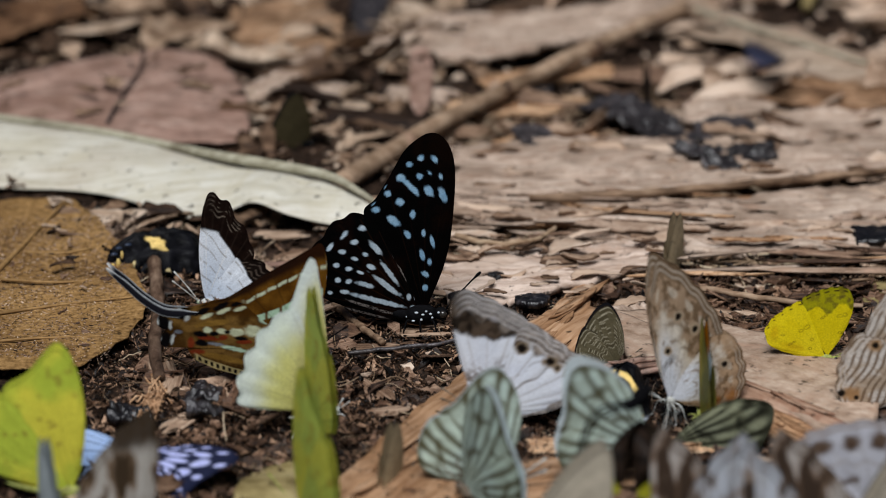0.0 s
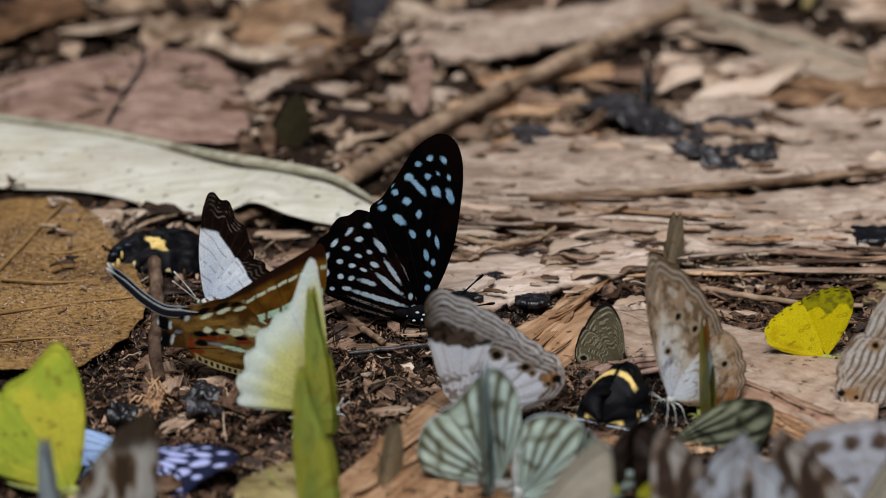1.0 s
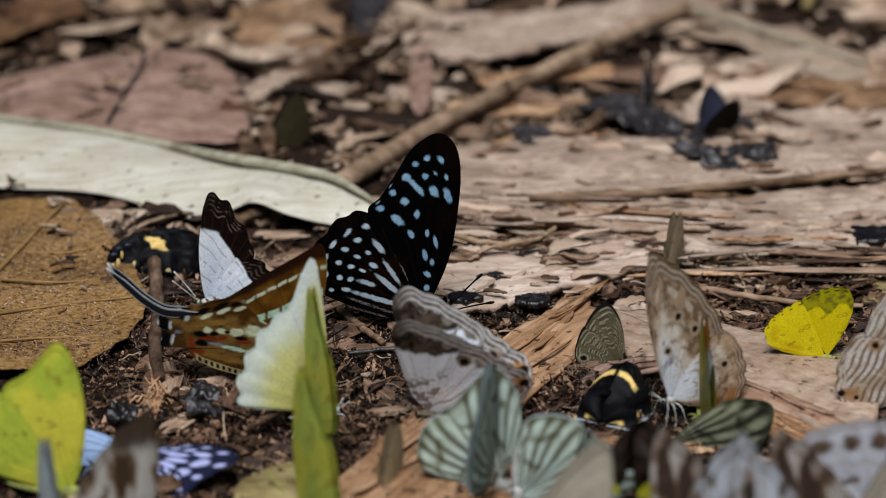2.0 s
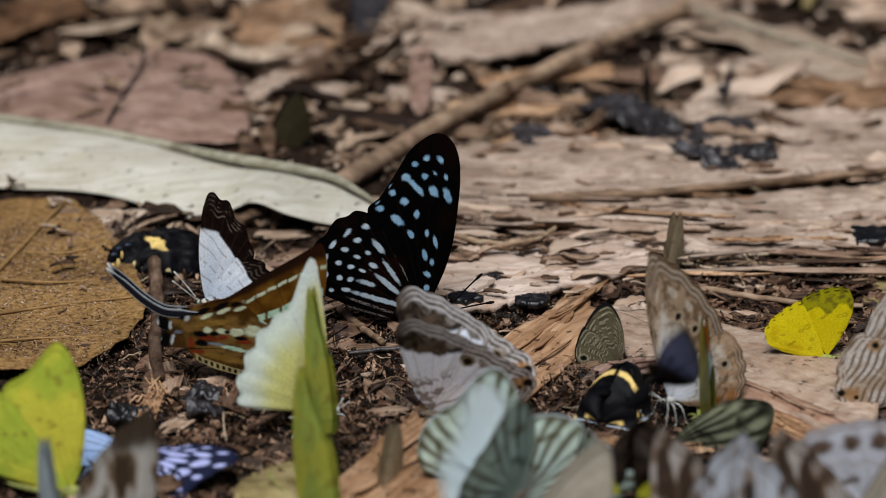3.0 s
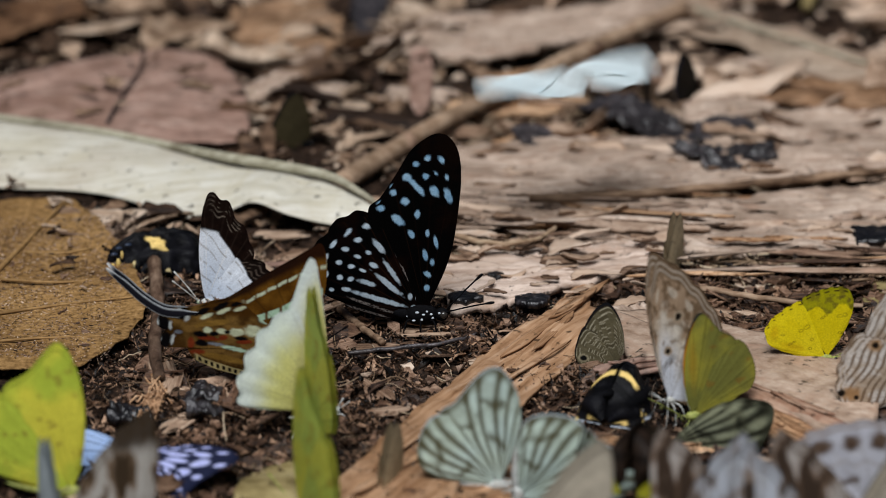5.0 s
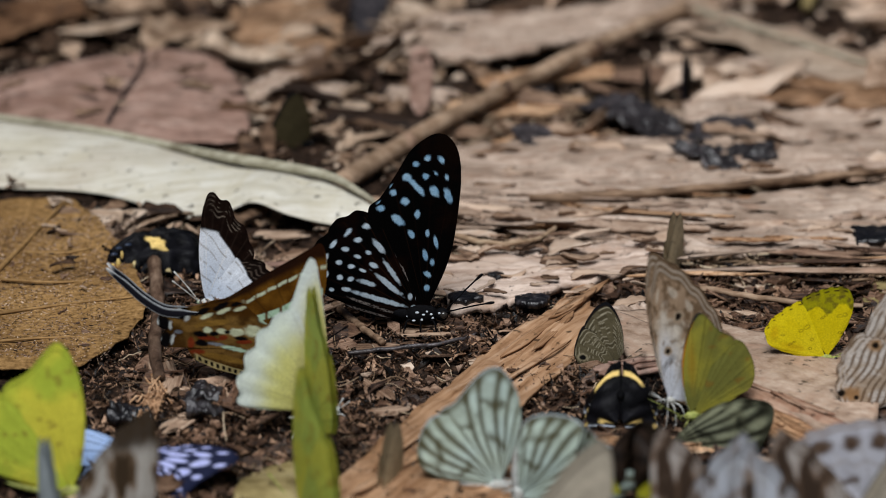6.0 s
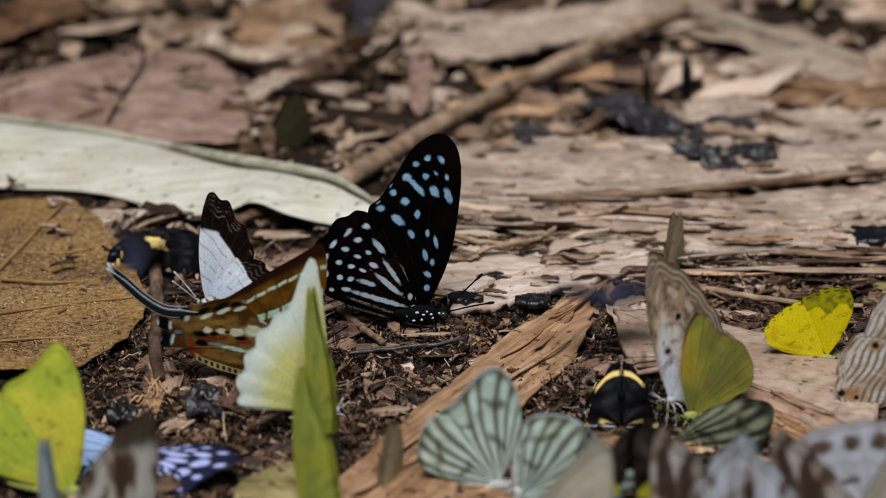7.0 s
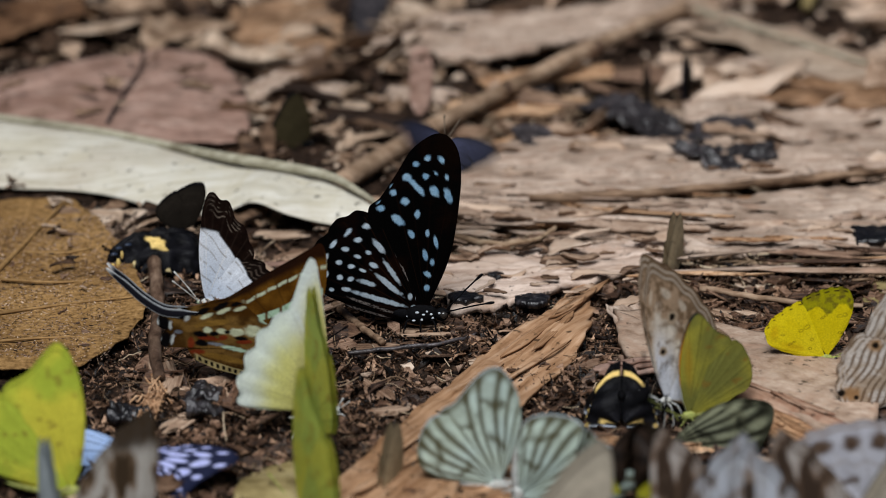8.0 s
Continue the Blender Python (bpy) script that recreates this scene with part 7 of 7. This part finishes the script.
def motions():
    fly("tiger", [(0, -5.2, -58, 0, 0, -1.8, 0, 3, 3), (0.3, -5.2, -58, 0, 0, -1.6, 0, 3, 3), (0.6, -5.2, -58, 0, 0, -0.2, 0, 3, 3), (1.0, -5.2, -58, 0, 0, 1.0, 0, 3, 3), (1.5, -5.2, -58, 0, 0, 0.3, 0, 3, 3), (3.5, -5.2, -58, 0, 0, 0, 0, 3, 3), (4.5, -5.2, -58, 0, 0, 0.3, 0, 3, 3), (8, -5.2, -58, 0, 0, 0.3, 0, 3, 3)])
    fly("stripe2", [(0, 46.5, -150, 6.5, 0, -38, 8, 6, 6), (0.1, 49, -148, 7.0, 0, -20, 30, 12, 12), (0.2, 56, -140, 4.0, 0, 0, 80, 26, 26), (0.3, 56, -138, 3.1, 0, 0, 10, 30, 80), (0.4, 56, -136, 6.3, 0, 0, 5, 12, 85), (0.5, 49, -134, 9.5, 0, -8, 172, 10, 12), (0.6, 48, -132, 6.7, -22, 0, 80, 4, 6), (0.7, 36, -146, 5.0, 0, 10, 40, 60, 5), (0.8, 16, -158, 5.0, 0, 54, 0, 8, 8), (0.9, 13, -161.5, 2.5, 0, 80, 0, 1, 1)])
    fly("white", [(0, 5, -161, 1.5, 0, -14, 128, 1, 1), (0.3, 9, -159, 2.5, 0, -4, 106, 1, 1), (0.6, 8.5, -159, 3.0, 0, 0, 82, 1, 1), (0.9, 8.5, -159, 3.0, 0, 0, 92, 1, 1), (1.2, 9.5, -159, 3.0, 0, 0, 97, 1, 1), (1.5, 10.5, -159, 3.0, 0, 0, 76, 1, 1), (1.7, 10, -159, 3.0, 0, 0, 74, 1, 1), (2.6, 14, -159, 4.0, 0, 0, 78, 1, 1), (2.8, 21, -159, 6.5, 0, 0, 84, 8, 8), (2.9, 11, -165, 6, 0, 0, 60, 16, 18), (3.0, 16, -168, 3, 0, -12, 40, 12, 13), (3.1, 29, -128, 2.3, 0, 0, 85, 45, 45), (3.2, 28, -128, 0.3, 0, 20, 75, 5, 5), (3.3, 27, -128, 0.0, 0, 25, 60, 5, 5), (3.4, 39, -125, 1.1, 0, -20, 10, 35, 85), (3.5, 53, -120, 5.1, 0, -25, 10, 30, 88), (3.6, 51, -118, 2.9, 0, -12, 5, 4, 6), (3.7, 43, -110, 0.0, 0, 0, 70, 30, 40), (3.8, 56, -40, 17.6, 0, -15, 40, 32, 85), (3.9, 73, -20, 27.8, 0, -20, 60, 35, 60), (4.0, 91, -0, 32.0, 0, -42, 88, 82, 82), (4.1, 78, 0, 43.0, 0, -34, 110, 104, 96), (4.2, 56, 0, 40.6, 0, -40, 62, 104, 98), (4.3, 36, -5, 38.6, 0, -52, 96, 78, 74), (4.4, 20, -15, 26.1, 0, -10, 165, 80, 34), (4.5, 5, -20, 7.4, 0, -14, 178, 62, 28), (4.6, 7, -15, 2.1, 0, 0, 180, 4, 4), (4.8, 7, -15, 2.4, 0, 0, 180, 4, 4), (4.9, 14, -10, 16, 0, 0, 170, 60, 60), (5.0, 30, 10, 40, 0, 0, 120, 90, 90), (5.1, 50, 40, 60, 0, 0, 80, 30, 30), (5.3, 100, 110, 90, 0, 0, 60, 80, 80), (5.6, 200, 240, 140, 0, 0, 60, 40, 40), (5.9, 260, 300, 0, 0, 0, 60, 3, 3)])
    fly("orange", [(0, 133, -40, 103.9, 0, 0, 180, 30, 30), (0.7, 113, -40, 88.9, 0, 0, 180, 30, 30), (0.8, 81, -40, 77.3, 0, 0, 175, 85, 85), (0.9, 40, -40, 78.0, 0, 0, 175, 90, 90), (1.0, -6, -50, 94.5, 0, 0, 180, 30, 30), (1.1, -50, -60, 83.9, 0, 0, 200, 85, 85), (1.2, -92, -80, 52.5, 0, 0, 220, 80, 80), (1.3, -114, -100, 25.7, 0, 0, 240, 30, 30), (1.5, -102, -185, 9, 0, 0, 200, 40, 45), (1.6, -94, -182, 6.0, 0, 0, 260, 30, 30), (1.7, -88, -172, 6.0, 0, 0, 330, 75, 75), (1.8, -115, -160, 12, 0, 0, 60, 40, 40), (2.0, -150, -120, 40, 0, 0, 90, 40, 40), (2.3, -165, 0, 80, 0, 0, 80, 80, 80), (2.7, -110, 100, 120, 0, 0, 10, 30, 30), (3.0, -29, -40, 91.7, 0, 0, 200, 40, 40), (3.1, -46, -60, 73.1, 30, 0, 210, 70, 70), (3.2, -82, -90, 47.8, 0, 0, 220, 82, 82), (3.3, -81, -120, 23.9, 20, 0, 230, 75, 75), (3.4, -94, -150, 4.2, 0, 0, 220, 60, 60), (3.5, -110, -170, 0.0, 0, 0, 220, 40, 40), (3.8, -190, -150, 60, 0, 0, 180, 40, 40), (4.1, -240, -120, 0, 0, 0, 180, 3, 3)])
    fly("dusky", [(0, 86, 110, 11.8, 0, 0, 200, 75, 75), (0.1, 110, 110, 22.2, 0, 0, 0, 20, 20), (0.3, 141, 80, 9.5, 0, 0, 0, 20, 20), (1.0, 139, 60, 6.7, 0, 0, 180, 20, 20), (1.1, 124, 60, 9.8, 0, 0, 180, 60, 60), (1.2, 107, 60, 12.9, 10, 0, 190, 85, 85), (1.3, 93, 55, 4.5, 0, 0, 200, 60, 60), (1.4, 63, 70, 11.2, 0, 0, 190, 8, 8), (1.5, 21, 60, 7.5, 0, 0, 110, 8, 8), (1.6, 22, 60, 11.3, 0, 0, 200, 6, 6), (1.7, 53, 30, 3.8, 0, 0, 330, 80, 80), (1.9, 70, 50, 3.8, 0, 0, 20, 20, 20), (2.2, 87, 110, 9.4, 0, 0, 60, 70, 70), (2.5, 81, 90, 3.0, 0, 0, 160, 20, 20), (2.8, 70, 90, 2.2, 0, 0, 180, 80, 80), (2.9, 74, 100, 4.5, 0, 0, 100, 30, 30), (3.0, 76, 105, 6.9, 0, 0, 90, 15, 15), (3.1, 66, 105, 5.3, 0, 0, 95, 60, 60), (3.2, 50, 105, 9.3, 0, 0, 120, 80, 80), (3.3, 61, 105, 4.5, 0, 0, 200, 8, 8), (3.5, 60, 108, 1.9, 0, 0, 220, 10, 10), (3.6, 64, 112, 1.2, 0, 0, 230, 3, 3), (4.6, 64, 112, 1.2, 0, 0, 225, 3, 3), (5.8, 66, 112, 1.2, 0, 0, 255, 3, 3)])
    fly("pied", [(0, -23, 180, 41.2, 0, 0, 0, 30, 30), (0.2, -10, 170, 17.3, 0, 0, 0, 40, 40), (0.3, 9, 150, 8.3, 0, 0, 20, 70, 70), (0.4, 30, 140, 12.2, 0, 0, 60, 30, 40), (0.5, 54, 114, 2.0, 0, 0, 84, 26, 26), (0.6, 57, 112, 0.6, 0, 0, 88, 42, 42), (0.7, 56, 112, 0.6, 0, 0, 88, 4, 4), (2.8, 56, 112, 0.6, 0, 0, 88, 4, 4), (2.9, 57, 115, 22.3, 0, 10, 90, 78, 78), (3.0, 57, 130, 35.6, 0, 0, 100, 30, 30), (3.3, 48, 130, 30.7, 0, 0, 60, 30, 30), (3.4, 50, 112, 13.6, 0, 0, 75, 88, 70), (3.5, 66, 108, 9.2, 0, 0, 90, 52, 52), (3.6, 85, 130, 16.1, 0, 0, 60, 85, 85), (3.8, 115, 170, 34.0, 0, 0, 40, 30, 30), (4.2, 200, 200, 0, 0, 0, 40, 3, 3)])
    fly("dusky2", [(0, 30, -330, 12, 0, 0, 90, 10, 10), (2.6, 30, -330, 12, 0, 0, 90, 20, 20), (2.8, 26, -200, 5, 0, 0, 90, 40, 40), (2.9, 28.8, -150, 8.5, 0, 0, 60, 70, 70), (3.0, 46.4, -150, 24, 0, 0, 160, 50, 50), (3.1, 7.5, -150, 8.5, 0, 0, 210, 60, 60), (3.25, -20, -205, 2, 0, 0, 235, 40, 40), (3.6, -138, -230, 20, 0, 0, 180, 40, 40), (4.2, -150, -60, 21.0, 0, 0, 100, 10, 10), (5.3, -138, -0, 21.0, 0, 0, 0, 10, 10), (5.6, -94, -30, 0.0, 0, 0, 20, 60, 60), (5.7, -82, -30, 0.0, 0, 0, 40, 20, 20), (5.8, -72, -30, 0.0, 0, 0, 80, 75, 75), (5.9, -96, 0, 13.6, 0, 0, 160, 15, 15), (6.0, -137, -0, 9.1, 0, 0, 200, 60, 60), (6.1, -97, -20, 1.5, 0, 0, 60, 78, 78), (6.2, -81, 0, 6.9, 0, 0, 40, 10, 10), (6.3, -76, -10, 4.5, 0, 0, 20, 80, 80), (6.4, -81, 0, 6.9, 0, 0, 150, 5, 5), (6.5, -66.5, -0, 9.8, 0, -22, 6, 5, 5), (6.6, -53, -10, 17.8, 0, 0, 160, 18, 18), (6.7, -40, -10, 3.8, 0, 0, 0, 85, 85), (6.8, -27, -0, 15.8, 0, 0, 60, 20, 20), (6.9, -53, -10, 21.5, 0, 0, 180, 80, 80), (7.0, -74, -25, 0.0, 0, 0, 230, 30, 30), (7.1, -99, -0, 12.1, 0, 0, 120, 78, 78), (7.2, -103, 0, 4.6, 0, 0, 150, 5, 5), (7.3, -85, 0, 5.4, 0, 0, 160, 5, 5), (7.4, -71, -8, 7.5, 0, 0, 30, 70, 70), (7.5, -63, -8, 6.0, 0, 12, 6, 8, 8), (7.6, -65, -8, 7.0, 0, 34, 6, 4, 4)])
    fly("lyc", [(0, 40, -80.6, 0, 0, 0, 0, 3, 3), (5.9, 40, -80.6, 0, 0, 0, 0, 3, 3), (6.2, 39.4, -80.6, 0, 0, 0, -8, 5, 5), (6.85, 39.4, -80.6, 0, 0, 0, -4, 5, 5), (7.0, 38, -75, 14.9, 0, 0, 100, 78, 78), (7.1, 13, 30, 39.4, 0, 0, 150, 80, 80), (7.2, 15, 30, 27.4, 0, 0, 250, 15, 15), (7.3, 22, -10, 11.9, 0, 0, 300, 60, 60), (7.4, 17, 0, 14.3, 0, 0, 92, 5, 5), (7.5, 11, -15, 2.9, 0, 0, 94, 3, 3), (7.6, -4, -20, 13.3, 0, 0, 170, 60, 60), (7.7, -5, -20, 29.3, 0, 0, 100, 78, 78), (7.8, -4, -20, 31.4, 0, 0, 90, 84, 84), (7.9, 2, -15, 35.0, 0, -30, 80, 60, 60), (8.0, 0, -15, 32, 22, -34, 76, 64, 64)])
    fly("marble", [(0, 9.6, -114, 0, 0, 0, 180, 3, 3), (0.1, 7.2, -114, 0, 0, 0, 180, 18, 3), (0.2, 7.2, -114, 0, 0, 0, 180, 20, 3), (0.3, 6.5, -114, 0, 0, 0, 180, 14, 3), (0.4, 6.3, -114, 0, 0, 0, 180, 4, 3), (0.6, 6, -114, 0, 0, 0, 180, 4, 3), (0.7, 6, -114, 0, 0, 0, 180, 12, 3), (0.8, 4.2, -114, 0, 0, 0, 180, 20, 3), (1.0, 4, -114, 0, 0, 0, 180, 14, 3), (1.2, 3.4, -114, 0, 0, 0, 180, 8, 3), (1.4, 0, -114, 0, 0, 0, 180, 14, 6), (1.5, -3.4, -114, 0, 0, 0, 180, 24, 10), (1.7, -3.4, -114, 0, 0, 0, 180, 23, 10), (2.8, -2.4, -114, 0, 0, 0, 180, 22, 10), (3.1, -2.4, -114, 0, 0, 0, 180, 22, 10), (3.2, -1.4, -114, 0, 0, 0, 180, 3, 4), (3.3, -1.6, -114, 0, 0, 0, 182, 3, 4), (3.4, -6, -105, 11.3, 0, 0, 200, 70, 70), (3.5, -44, -66, 34, 15, 0, 215, 34, 60), (3.6, -79, -20, 73.4, 0, 0, 220, 90, 90), (3.7, -116, 20, 94.9, 0, 0, 220, 30, 30), (3.9, -170, 60, 106.5, 0, 0, 220, 80, 80), (4.3, -240, 120, 0, 0, 0, 220, 3, 3)])
    fly("green", [(0, 57.9, -112, 0, 0, 0, 96, 0.3, 0.3), (3.3, 57.9, -112, 0, 0, 0, 96, 0.3, 0.3), (3.4, 57.9, -112, 0, 0, 0, 96, 0.6, 0.6), (3.5, 61, -112, 1, 0, 0, 110, 4, 4), (3.6, 60, -112, 1, 0, 0, 130, 4, 4), (3.7, 63, -111, 1.5, 0, 0, 105, 6, 6), (3.8, 60, -110, 3, 0, 0, 140, 48, 48), (3.9, 56, -114, 0, 0, 0, 205, 5, 5), (4.0, 56, -114, 0.8, 0, 0, 205, 0.2, 0.2), (8, 55, -114, 0.8, 0, 0, 203, 0.2, 0.2)])
    fly("dome", [(0, 40.1, -107, 0, 0, 0, 60, -3, -3), (4.6, 40.1, -107, 0, 0, 0, 60, -3, -3), (5.9, 40.1, -107, 0, 0, 0, 86, -3, -3), (8, 40.1, -107, 0, 0, 0, 88, -3, -3)])
    fly("map", [(0, 50.8, -111.5, 0, 0, 0, 200, 3, 3), (3.6, 50.8, -111.5, 0, 0, 0, 200, 3, 3), (3.7, 51.2, -111.5, 0, 0, 4, 200, 6, 6), (3.8, 50.8, -111.5, 0, 0, 0, 200, 3, 3), (7.2, 50.8, -111.5, 0, 0, 0, 200, 3, 3), (7.4, 50.6, -111.5, 0, 0, 1, 201, 2, 14), (7.6, 50.6, -111.5, 0, 0, 1, 201, 2, 12), (7.8, 50.4, -111.5, 0, 0, 2, 202, 3, 3), (8, 50.2, -111.5, 0, 0, 2, 202, 3, 3)])


motions()
